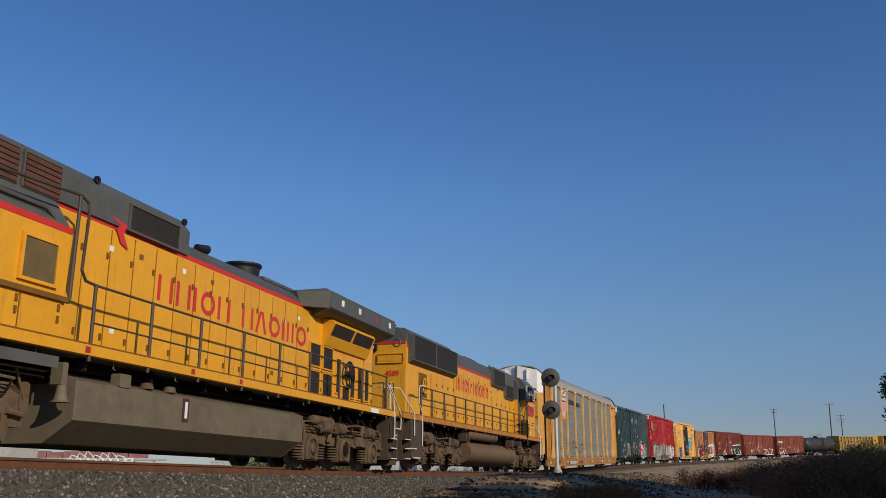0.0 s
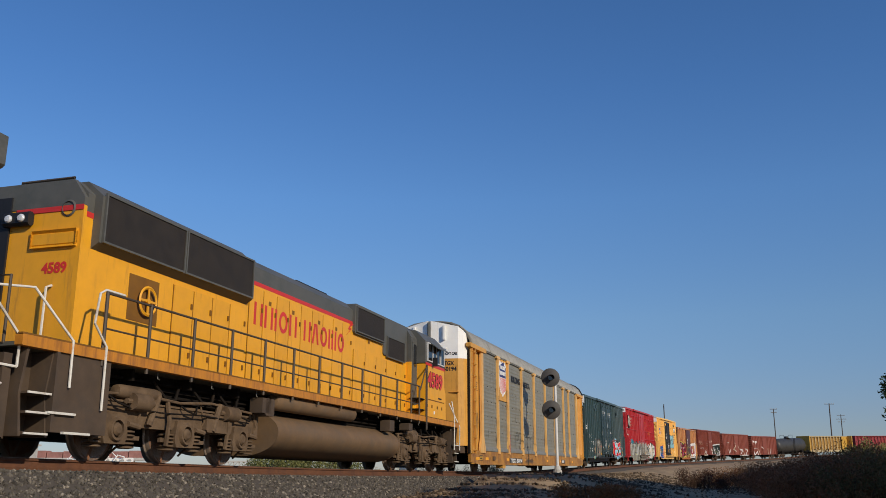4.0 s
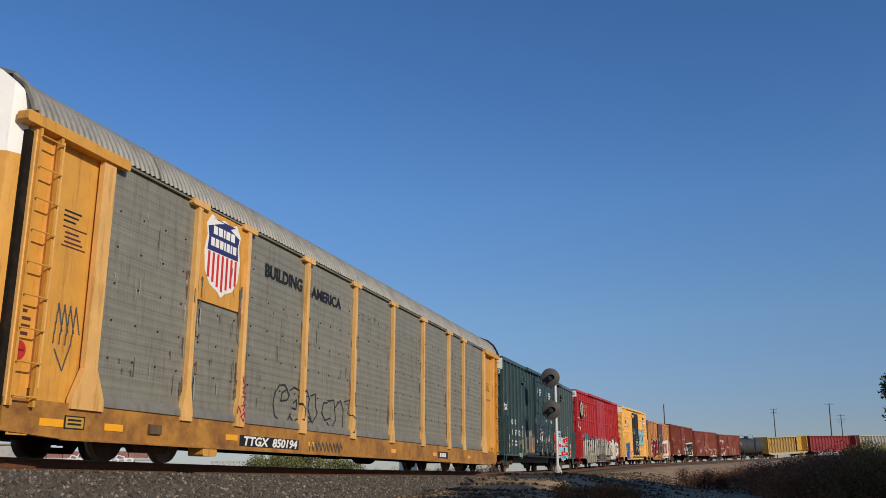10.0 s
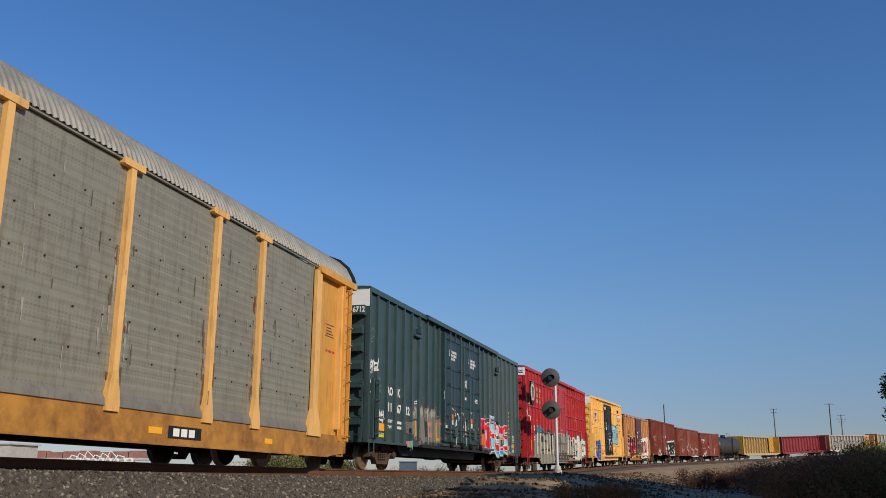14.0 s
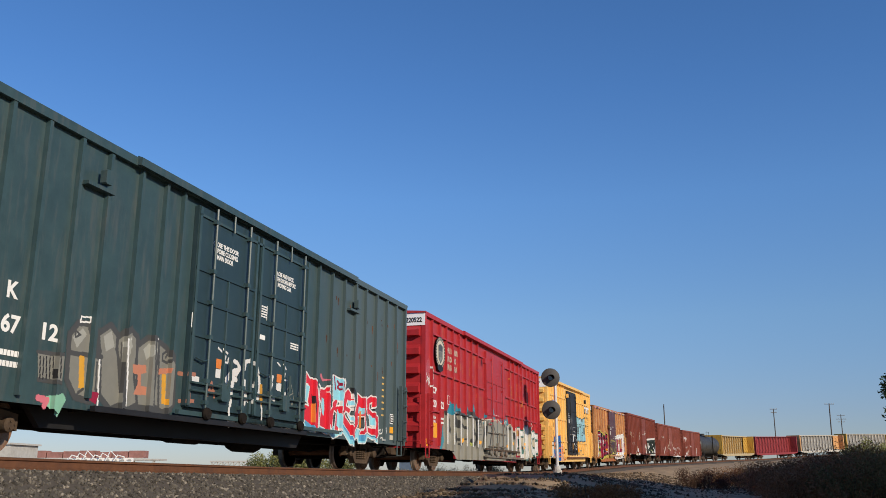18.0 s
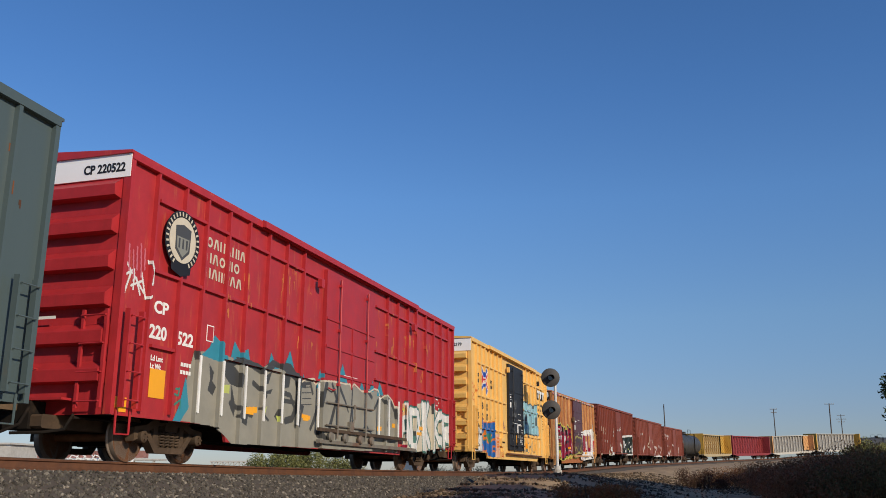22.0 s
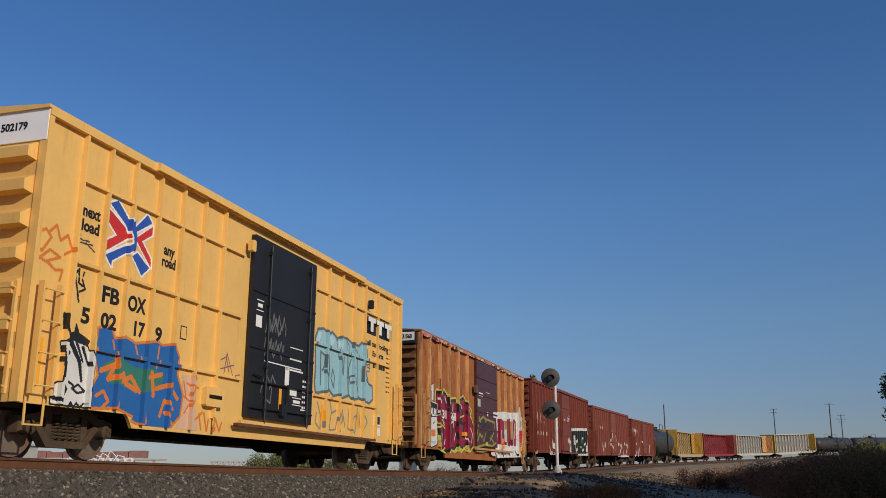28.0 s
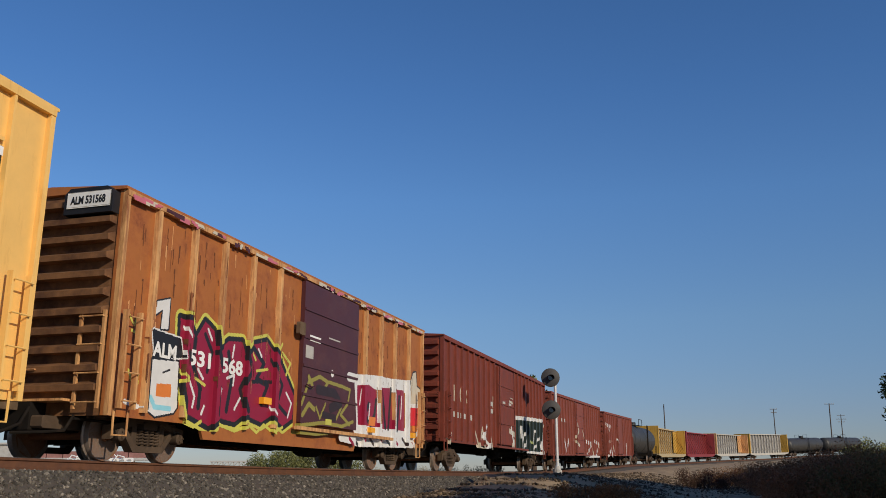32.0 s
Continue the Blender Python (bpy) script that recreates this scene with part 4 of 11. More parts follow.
red = boxcar("red_boxcar", "faded red steel box car with a plug door and graffiti", 99.1, -9.65, 9.7, 7.2, 0.72, 5.15, 1.6, M_CREDS, M_CRED, red_ribs,
             [(-1.60, 1.70, 1.0, 4.88)], M_CRED, door_rows=(0.33, 0.50, 0.68), rods=False, rows=[(-8.72, -1.75, 4.57), (-8.72, -1.75, 3.28), (-8.65, -7.95, 1.96), (-6.3, -1.75, 2.06), (1.95, 9.0, 4.57), (1.95, 9.0, 3.27), (1.95, 9.0, 2.47)], rib_w=0.06, rib_d=0.085, end_ribs=6, m_end=M_CRED, m_top=M_TOPW, top_h=0.42,
             track_x=(-5.05, 5.35), m_track=M_CRED, m_low=M_FTRUCK, belly=(-5.9, 4.2, 0.42))
fbox_ribs = [-7.0, -6.36, -5.68, -4.94, -4.2, -3.46, -2.7, 2.46, 3.33, 4.2, 4.95, 5.91, 7.05]
fbox = boxcar("yellow_boxcar", "sandy yellow steel box car with a black plug door and graffiti", 119.1, -7.9, 7.9, 6.2, 0.74, 5.12, 1.6, M_FBOX, M_FBOX, fbox_ribs,
              [(-1.55, 1.55, 0.95, 4.82)], M_BLACK, door_rows=(0.38, 0.69), rods=False, rows=[(-7.0, -1.85, 4.28), (-7.0, -1.85, 2.96), (-6.3, -1.75, 1.69), (1.8, 6.95, 4.30), (1.8, 6.95, 2.96), (1.8, 5.9, 1.69)], rib_w=0.055, rib_d=0.085, end_ribs=7, m_top=M_TOPW, top_h=0.5,
              track_x=(-5.2, 4.6), belly=(-5.15, 5.2, 0.52))
alm_ribs = [-7.0, -5.8, -4.68, -3.5, -2.25, 2.98, 4.19, 5.38, 6.62]
alm = boxcar("orange_boxcar", "rusty orange steel box car with a maroon door and graffiti", 137.0, -8.0, 8.0, 6.2, 0.70, 4.50, 1.55, M_ALM, M_ALMP, alm_ribs,
             [(-1.08, 2.28, 0.98, 4.36)], M_MAROON, rods=False, door_rows=(0.2, 0.4, 0.6, 0.8), rib_w=0.14, rib_d=0.09, end_ribs=11, m_end=M_ALME, m_top=None, track_x=None, belly=(-5.0, 2.4, 0.44))
kcs = boxcar("brown_boxcar", "brown-red steel box car with a sliding door and graffiti", 156.75, -9.55, 9.55, 7.2, 1.0, 4.70, 1.55, M_KCS, M_KCS, [-8.7 + 0.84 * k for k in range(9)] + [2.6 + 0.84 * k for k in range(8)],
             [(-1.45, 1.8, 1.15, 4.5)], M_KCS, rib_w=0.10, rib_d=0.08, end_ribs=9)
b2 = boxcar("oxide_boxcar", "oxide red steel box car with faded lettering and graffiti", 177.9, -9.5, 9.5, 7.2, 0.9, 4.45, 1.55, M_BRN, M_BRN, [-8.7 + 0.95 * k for k in range(8)] + [2.2 + 0.95 * k for k in range(8)],
            [(-1.6, 1.6, 1.05, 4.25)], M_BRN, rib_w=0.10, rib_d=0.07, end_ribs=8)
b3 = boxcar("oxide_boxcar", "short oxide red steel box car with white graffiti", 197.3, -7.7, 7.7, 6.0, 0.85, 4.25, 1.55, M_BRN, M_BRN, [-6.9 + 0.95 * k for k in range(6)] + [2.2 + 0.95 * k for k in range(6)],
            [(-1.5, 1.5, 1.0, 4.05)], M_BRN, rib_w=0.10, rib_d=0.07, end_ribs=8)
# ---------------- the auto carrier ----------------
M_RSILL = mat("grimed_ochre_sill", (0.46, 0.22, 0.042), 0.55, stain=(0.20, 0.085, 0.028), amount=0.5, vary=0.2, bump=0.08)


def perforated(name, base):
    m = mat(name, base, 0.55, 0.2, stain=(0.17, 0.145, 0.105), amount=0.28, streak=True, vary=0.12, bump=0.05)
    n, lk = m.node_tree.nodes, m.node_tree.links
    tc, sp = n.new("ShaderNodeTexCoord"), n.new("ShaderNodeSeparateXYZ")
    lk.new(tc.outputs["Object"], sp.inputs[0])

    def dots(src, period, cut):
        a, b_, c = n.new("ShaderNodeMath"), n.new("ShaderNodeMath"), n.new("ShaderNodeMath")
        a.operation, b_.operation, c.operation = "MULTIPLY", "FRACT", "LESS_THAN"
        a.inputs[1].default_value, c.inputs[1].default_value = 1 / period, cut
        lk.new(src, a.inputs[0]), lk.new(a.outputs[0], b_.inputs[0]), lk.new(b_.outputs[0], c.inputs[0])
        return c.outputs[0]

    hx, hz, hg = dots(sp.outputs[0], 0.085, 0.30), dots(sp.outputs[2], 0.06, 0.36), dots(sp.outputs[2], 0.62, 0.7)
    m1, m2, m3 = n.new("ShaderNodeMath"), n.new("ShaderNodeMath"), n.new("ShaderNodeMath")
    for q in (m1, m2, m3):
        q.operation = "MULTIPLY"
    m3.inputs[1].default_value = 0.34
    lk.new(hx, m1.inputs[0]), lk.new(hz, m1.inputs[1]), lk.new(m1.outputs[0], m2.inputs[0]), lk.new(hg, m2.inputs[1]), lk.new(m2.outputs[0], m3.inputs[0])
    mx = n.new("ShaderNodeMix")
    mx.data_type = "RGBA"
    b = n["Principled BSDF"]
    src = b.inputs["Base Color"].links[0].from_socket
    lk.new(m3.outputs[0], mx.inputs["Factor"]), lk.new(src, mx.inputs["A"])
    mx.inputs["B"].default_value = (0.05, 0.045, 0.04, 1)
    lk.new(mx.outputs["Result"], b.inputs["Base Color"])
    return m


M_PERF = perforated("perforated_galvanised_panel", (0.27, 0.262, 0.215))
M_NAVY = mat("navy_blue_paint", (0.03, 0.035, 0.14), 0.45, vary=0.08, bump=0)
ROOF_PROF = [(-1.56, 4.93), (-1.50, 5.10), (-1.36, 5.36), (-1.12, 5.58), (-0.75, 5.73), (-0.3, 5.80), (0.3, 5.80), (0.75, 5.73), (1.12, 5.58), (1.36, 5.36), (1.50, 5.10), (1.56, 4.93)]


def autorack():
    ob = thing("autorack", "yellow and grey enclosed auto carrier car with white-topped end doors", "freight car", "cars of the train")
    L, y = 14.1, -1.53
    part("side_sill", Mesh().prism([(-L, 0.36), (-L + 1.2, 0.29), (L - 1.2, 0.29), (L, 0.40), (L, 0.82), (-L, 0.82)], "y", y, y + 0.12), M_RSILL, ob)
    part("sill_flange", Mesh().box(-L + 1.2, L - 1.2, y - 0.04, y, 0.27, 0.30), M_RSILL, ob)
    part("far_sill", Mesh().box(-L, L, 1.41, 1.53, 0.36, 0.98), M_RACKY, ob)
    part("deck", Mesh().box(-L, L, -1.41, 1.41, 0.85, 0.97), M_DARK, ob)
    part("deck", Mesh().box(-12, 12, -1.35, 1.35, 3.0, 3.06), M_DARK, ob)
    part("far_wall", Mesh().box(-L, L, 1.42, 1.50, 0.98, 4.93), M_GALV, ob)
    posts = [-9.65, -7.72, -4.79, -1.77, 1.2, 4.1, 7.03, 8.97]
    edges = [-12.25] + posts + [11.83]
    for a, b in zip(edges, edges[1:]):
        pn = part("panel", Mesh().box(a + 0.04, b - 0.04, y + 0.055, y + 0.10, 1.02, 4.885), M_PERF, ob, "perforated grey galvanised screen")
        part("kick_panel", Mesh().prism([(y - 0.03, 0.82), (y - 0.02, 0.92), (y + 0.055, 1.02), (y + 0.10, 1.02), (y + 0.10, 0.82)], "x", a + 0.05, b - 0.05), M_GALV, ob)
        rg = Mesh()
        for k in range(23):
            z = 1.18 + k * 0.16
            rg.prism([(y + 0.055, z - 0.055), (y + 0.047, z - 0.02), (y + 0.048, z + 0.02), (y + 0.055, z + 0.045)], "x", a + 0.06, b - 0.06)
        part("corrugation", rg, M_PERF, pn)
        bt = Mesh()
        nb = max(2, int((b - a) / 0.6))
        for i in range(nb):
            for k in range(5):
                xx, zz = a + (b - a) * (i + 0.5) / nb, 1.62 + k * 0.62
                bt.cyl((xx, y + 0.05, zz), (xx, y + 0.032, zz), 0.017, 6)
        tagged(part("rivets", bt, mat("dark_rivet", (0.03, 0.025, 0.02), 0.8), pn), kind="stuff")
    for x in posts + [-12.4, 11.98]:
        w = 0.15 if x in (-12.4, 11.98) else 0.07
        p = part("post", Mesh().prism([(x - w, 1.38), (x + w, 1.38), (x + w, 4.82), (x - w, 4.82)], "y", y - 0.045, y + 0.05), M_POST, ob, "pale ochre steel post")
        part("post_foot", Mesh().prism([(x - w, 1.38), (x - w * 2.5, 0.90), (x - w * 2.5, 0.74), (x + w * 2.5, 0.74), (x + w * 2.5, 0.90), (x + w, 1.38)], "y", y - 0.05, y + 0.05), M_POST, p)
        if w < 0.1:
            part("post_head", Mesh().box(x - 0.30, x + 0.30, y - 0.06, y + 0.05, 4.82, 4.94, 0.02), M_POST, p)
    part("logo_board", Mesh().box(-9.58, -7.79, y + 0.012, y + 0.05, 3.05, 4.88), M_RACKY, ob, "plain ochre sheet behind the shield")
    # shield in plain shapes
    cx_, zt = -8.69, 4.81
    def shield(k, z_off=0.0):
        pts = [(0.0, 0.0), (0.22, -0.07), (0.42, 0.02), (0.58, -0.20), (0.53, -0.42), (0.60, -0.75), (0.55, -1.15), (0.38, -1.40), (0.12, -1.50), (0.0, -1.60)]
        full = pts + [(-a, b) for a, b in pts[-2:0:-1]]
        return [(cx_ + a * 1.13 * k, zt - 0.8 + (b + 0.8) * k) for a, b in full]
    part("shield", Mesh().prism(shield(1.0), "y", y + 0.004, y + 0.014), M_WHITE, ob, "white shield outline")
    top = [(a, b) for a, b in shield(0.92) if b > zt - 0.66]
    top = sorted([p for p in top if p[0] <= cx_], key=lambda p: p[1]) + sorted([p for p in top if p[0] > cx_], key=lambda p: -p[1])
    top = [(cx_ - 0.59, zt - 0.72)] + top + [(cx_ + 0.59, zt - 0.72)]
    part("shield_field", Mesh().prism(top, "y", y, y + 0.006), M_NAVY, ob, "navy field of the shield")
    for k in range(7):
        xx = cx_ - 0.51 + k * 0.17
        lo = zt - 1.22 - 0.26 * (1 - abs(k - 3) / 3.6)
        part("shield_stripe", Mesh().box(xx - 0.04, xx + 0.04, y, y + 0.006, lo, zt - 0.74), M_RED, ob)
    blocks((0.15, 0.15, 0.06, 0.15, 0.15), 0.17, cx_ - 0.41, zt - 0.37, y - 0.003, 0.04, M_WHITE, ob)
    blocks((0.13, 0.13, 0.13, 0.06, 0.12, 0.06, 0.13), 0.17, cx_ - 0.48, zt - 0.62, y - 0.003, 0.035, M_WHITE, ob)
    letters("BUILDING", 0.40, -6.86, 4.07, y + 0.036, M_BLACK, ob, width=1.86)
    letters("AMERICA", 0.36, -4.45, 4.05, y + 0.036, M_BLACK, ob, width=1.80)
    # roof of corrugated sheets
    g = Mesh()
    xs = np.linspace(-14.2, 14.2, 785)
    n = len(ROOF_PROF)
    for k, x in enumerate(xs):
        o = 0.024 if k % 4 > 1 else 0.0
        g.v += [(float(x), p * (1 + o * 0.65), z + o * 0.6) for p, z in ROOF_PROF]
        if k:
            b = (k - 1) * n
            g.f += [(b + i, b + i + 1, b + n + i + 1, b + n + i) for i in range(n - 1)]
    g.mi = [0] * len(g.f)
    part("roof", g, M_ROOF, ob, "pale grey corrugated steel roof")
    part("roof_rail", Mesh().box(-L, L, y - 0.012, y + 0.05, 4.895, 4.95), M_ROOF, ob)
    part("roof_seam", Mesh().tube([(-11.0, p * 1.012, z + 0.012) for p, z in ROOF_PROF[:7]], 0.014, 5), M_GALV, ob)
    for sg in (-1, 1):
        xe = sg * L
        part("end_panel", Mesh().box(min(xe, xe - sg * 1.75), max(xe, xe - sg * 1.75), y + 0.10, y + 0.16, 0.80, 4.86), M_RACKY, ob, "flat ochre end panel")
        part("top_beam", Mesh().box(min(xe + sg * 0.28, xe - sg * 2.15), max(xe + sg * 0.28, xe - sg * 2.15), y - 0.10, y + 0.10, 4.78, 4.95, 0.03), M_RACKY, ob)
        part("panel_post", Mesh().box(min(xe - sg * 0.52, xe - sg * 0.62), max(xe - sg * 0.52, xe - sg * 0.62), y - 0.03, y + 0.10, 0.98, 4.80), M_POST, ob)
        part("edge_post", Mesh().box(min(xe, xe - sg * 0.06), max(xe, xe - sg * 0.06), y - 0.03, y + 0.16, 0.7, 4.80), M_POST, ob)
        lad = part("ladder", Mesh().box(min(xe - sg * 0.03, xe - sg * 0.08), max(xe - sg * 0.03, xe - sg * 0.08), y - 0.08, y, 0.70, 4.78).box(min(xe - sg * 0.48, xe - sg * 0.53), max(xe - sg * 0.48, xe - sg * 0.53), y - 0.08, y, 0.70, 4.78), M_RACKY, ob)
        for k in range(9):
            z = 0.83 + k * 0.476
            part("rung", Mesh().tube([(xe - sg * 0.05, y, z), (xe - sg * 0.05, y - 0.12, z), (xe - sg * 0.5, y - 0.12, z), (xe - sg * 0.5, y, z)], 0.014, 5), M_RACKY, lad)
        # dark box fills the gap beside the door, standing in for its shade
        part("door_slot", Mesh().box(min(xe, xe + sg * 0.12), max(xe, xe + sg * 0.12), y + 0.02, y + 0.10, 0.7, 4.7), M_DARK, ob)
        plan = [(-1.44, xe + sg * 0.10), (-1.34, xe + sg * 0.30), (-1.15, xe + sg * 0.42), (-0.06, xe + sg * 0.55)]
        for side in (1, -1):
            folds, hi = [], Mesh()
            for (ya, xa_), (yb, xb_) in zip(plan, plan[1:]):
                folds.append(Mesh())
                for zz0, zz1, m in ((0.98, 4.32, folds[-1]), (4.32, None, hi)):
                    ta = zz1 or float(np.interp(ya, [p[0] for p in ROOF_PROF], [p[1] for p in ROOF_PROF])) + 0.03
                    tb = zz1 or float(np.interp(yb, [p[0] for p in ROOF_PROF], [p[1] for p in ROOF_PROF])) + 0.03
                    i_ = -sg * 0.06
                    m.add([(xa_, ya * side, zz0), (xb_, yb * side, zz0), (xb_, yb * side, tb), (xa_, ya * side, ta), (xa_ + i_, ya * side, zz0), (xb_ + i_, yb * side, zz0), (xb_ + i_, yb * side, tb), (xa_ + i_, ya * side, ta)],
                          [(0, 1, 2, 3), (7, 6, 5, 4), (0, 4, 5, 1), (1, 5, 6, 2), (2, 6, 7, 3), (3, 7, 4, 0)])
            dr = part("end_door", folds[-1], M_RACKY, ob, "ochre folding end door leaf")
            for fold in folds[:-1]:
                part("door_fold", fold, M_RACKY, dr)
            part("door_top", hi, M_WHITE, dr, "white upper part of the door")
            part("door_bracket", Mesh().box(min(xe + sg * 0.5, xe + sg * 0.62), max(xe + sg * 0.5, xe + sg * 0.62), side * 0.62 - 0.04, side * 0.62 + 0.04, 5.05, 5.62), M_WHITE, dr)
            part("grab_iron", Mesh().tube([(xe + sg * 0.52, side * 0.20, 4.72), (xe + sg * 0.66, side * 0.22, 4.74), (xe + sg * 0.62, side * 0.68, 4.70), (xe + sg * 0.50, side * 0.72, 4.72)], 0.018, 5), M_WHITE, dr)
            part("door_seam", Mesh().box(min(xe + sg * 0.44, xe + sg * 0.5), max(xe + sg * 0.44, xe + sg * 0.5), side * 0.9 - 0.3, side * 0.9 + 0.1, 3.0, 3.02), M_RACKY, dr)
        part("roof_hoop", Mesh().tube([(xe + sg * 0.12, p * 1.03, z + 0.03) for p, z in ROOF_PROF], 0.055, 6), M_BLACK if sg > 0 else M_GALV, ob)
        part("lock_bar", Mesh().cyl((xe + sg * 0.62, 0, 1.0), (xe + sg * 0.62, 0, 5.75), 0.055, 8), M_LGREY, ob)
        part("lock_box", Mesh().box(min(xe + sg * 0.58, xe + sg * 0.70), max(xe + sg * 0.58, xe + sg * 0.70), -0.13, 0.13, 3.35, 4.3, 0.03), M_MAROON, ob)
        part("end_deck", Mesh().box(min(xe, xe + sg * 0.75), max(xe, xe + sg * 0.75), -1.3, 1.3, 0.70, 0.95, 0.03), M_FTRUCK, ob)
        part("draft_gear", Mesh().box(min(xe, xe + sg * 0.5), max(xe, xe + sg * 0.5), -0.5, 0.5, 0.5, 0.9), M_DARK, ob)
        coupler(ob, xe + sg * 0.45, sg)
        stirrup(ob, xe - sg * 0.35, y + 0.03, 0.62, M_RACKY)
        freight_truck(ob, sg * 10.0)
    xe = -L - 0.51
    letters("EXCESS HEIGHT CAR", 0.15, -0.12, 4.46, -L - 0.549, M_BLACK, ob, width=1.0, end=True, turn=6.8)
    letters("EXCESS HEIGHT CAR", 0.15, 1.13, 4.46, -L - 0.429, M_BLACK, ob, width=1.0, end=True, turn=-6.8)
    letters("TTGX", 0.22, -0.50, 4.06, -L - 0.503, M_BLACK, ob, width=0.5, end=True, turn=6.8)
    letters("850194", 0.22, -0.45, 3.84, -L - 0.509, M_BLACK, ob, width=0.65, end=True, turn=6.8)
    for x, w in ((-13.36, 0.5), (-11.9, 0.47), (-8.17, 0.46), (-4.4, 0.35), (1.2, 0.4), (5.2, 0.4), (9.5, 0.35)):
        part("reflector", Mesh().box(x, x + w, y - 0.008, y + 0.002, 0.46, 0.57), M_ORANGE, ob, "bright yellow reflector plate")
    part("number_board", Mesh().box(-7.62, -4.93, y - 0.006, y + 0.002, 0.36, 0.58), M_BLACK, ob)
    letters("TTGX  850194", 0.25, -7.5, 0.385, y - 0.010, M_WHITE, ob, width=2.45, shear=0.2)
    part("logo_plate", Mesh().box(5.8, 6.9, y - 0.006, y + 0.002, 0.40, 0.62), M_BLACK, ob)
    blocks((0.2, 0.2, 0.2), 0.14, 5.95, 0.44, y - 0.006, 0.06, M_WHITE, ob)
    part("warning_board", Mesh().box(-12.84, -12.38, y - 0.006, y + 0.002, 0.44, 0.64), M_BLACK, ob)
    part("warning_face", Mesh().box(-12.81, -12.41, y - 0.009, y - 0.004, 0.46, 0.62), M_BULK, ob)
    blocks((0.3,), 0.03, -12.77, 0.56, y - 0.009, 0.05, M_BLACK, ob)
    blocks((0.3,), 0.03, -12.77, 0.50, y - 0.009, 0.05, M_BLACK, ob)
    for k, ww in enumerate((0.25, 0.33, 0.33, 0.3)):
        blocks((ww,), 0.05, -13.98, 2.05 - k * 0.11, y + 0.10, 0.05, M_MAROON, ob)
    part("warning_disc", Mesh().lathe([(0.10, 0.0), (0.14, 0.0), (0.14, 0.004), (0.10, 0.004)], (-13.82, y + 0.092, 1.5), "y", 20).box(-13.93, -13.71, y + 0.092, y + 0.096, 1.485, 1.515), M_CRED, ob)
    for k in range(3):
        blocks((0.4 - 0.06 * k,), 0.03, -13.2, 3.75 - 0.08 * k, y + 0.10, 0.05, M_BLACK, ob)
    for x, z in ((-13.2, 3.2), (12.75, 3.3)):
        for q in (0.0, 0.30):
            part("stencil_frame", Mesh().box(x, x + 0.55, y + 0.094, y + 0.10, z + q, z + q + 0.02), M_MAROON, ob)
        for k in range(3):
            blocks((0.42 - 0.05 * k,), 0.03, x + 0.06, z + 0.06 + 0.075 * k, y + 0.10, 0.05, M_MAROON, ob)
    blocks((0.12, 0.2, 0.14), 0.06, 12.8, 2.9, y + 0.10, 0.06, M_CRED, ob)
    underframe(ob, -13.5, 13.5, 10.0, 0.62, 1.3)
    part("jacking_pad", Mesh().box(-9.0, -8.5, y - 0.02, y + 0.3, 0.13, 0.30, 0.03), M_RACKY, ob)
    part("brake_bracket", Mesh().box(-10.75, -10.4, y - 0.05, y, 0.46, 0.62), M_TRUCK, ob)
    RUNNING.append((ob, 53.2, 10.0))
    return ob


rack = autorack()
# ---------------- the locomotives ----------------
M_RAILW = mat("white_handrail_paint", (0.7, 0.68, 0.62), 0.5, vary=0.1, stain=(0.3, 0.22, 0.14), amount=0.25)
M_RAILD = mat("grimy_handrail", (0.075, 0.056, 0.04), 0.6, vary=0.25)
M_SILL = mat("grimy_yellow_sill", (0.56, 0.225, 0.025), 0.5, vary=0.2, stain=(0.26, 0.10, 0.03), amount=0.35, streak=True)
M_PILOT = mat("brown_grey_pilot", (0.085, 0.058, 0.038), 0.7, vary=0.25, stain=(0.06, 0.045, 0.035), amount=0.35)
M_LOUVRE = mat("rusty_louvre", (0.12, 0.05, 0.03), 0.7, vary=0.3)
M_SEAM = mat("door_seam_shadow_gap", (0.20, 0.09, 0.012), 0.7, vary=0.2)


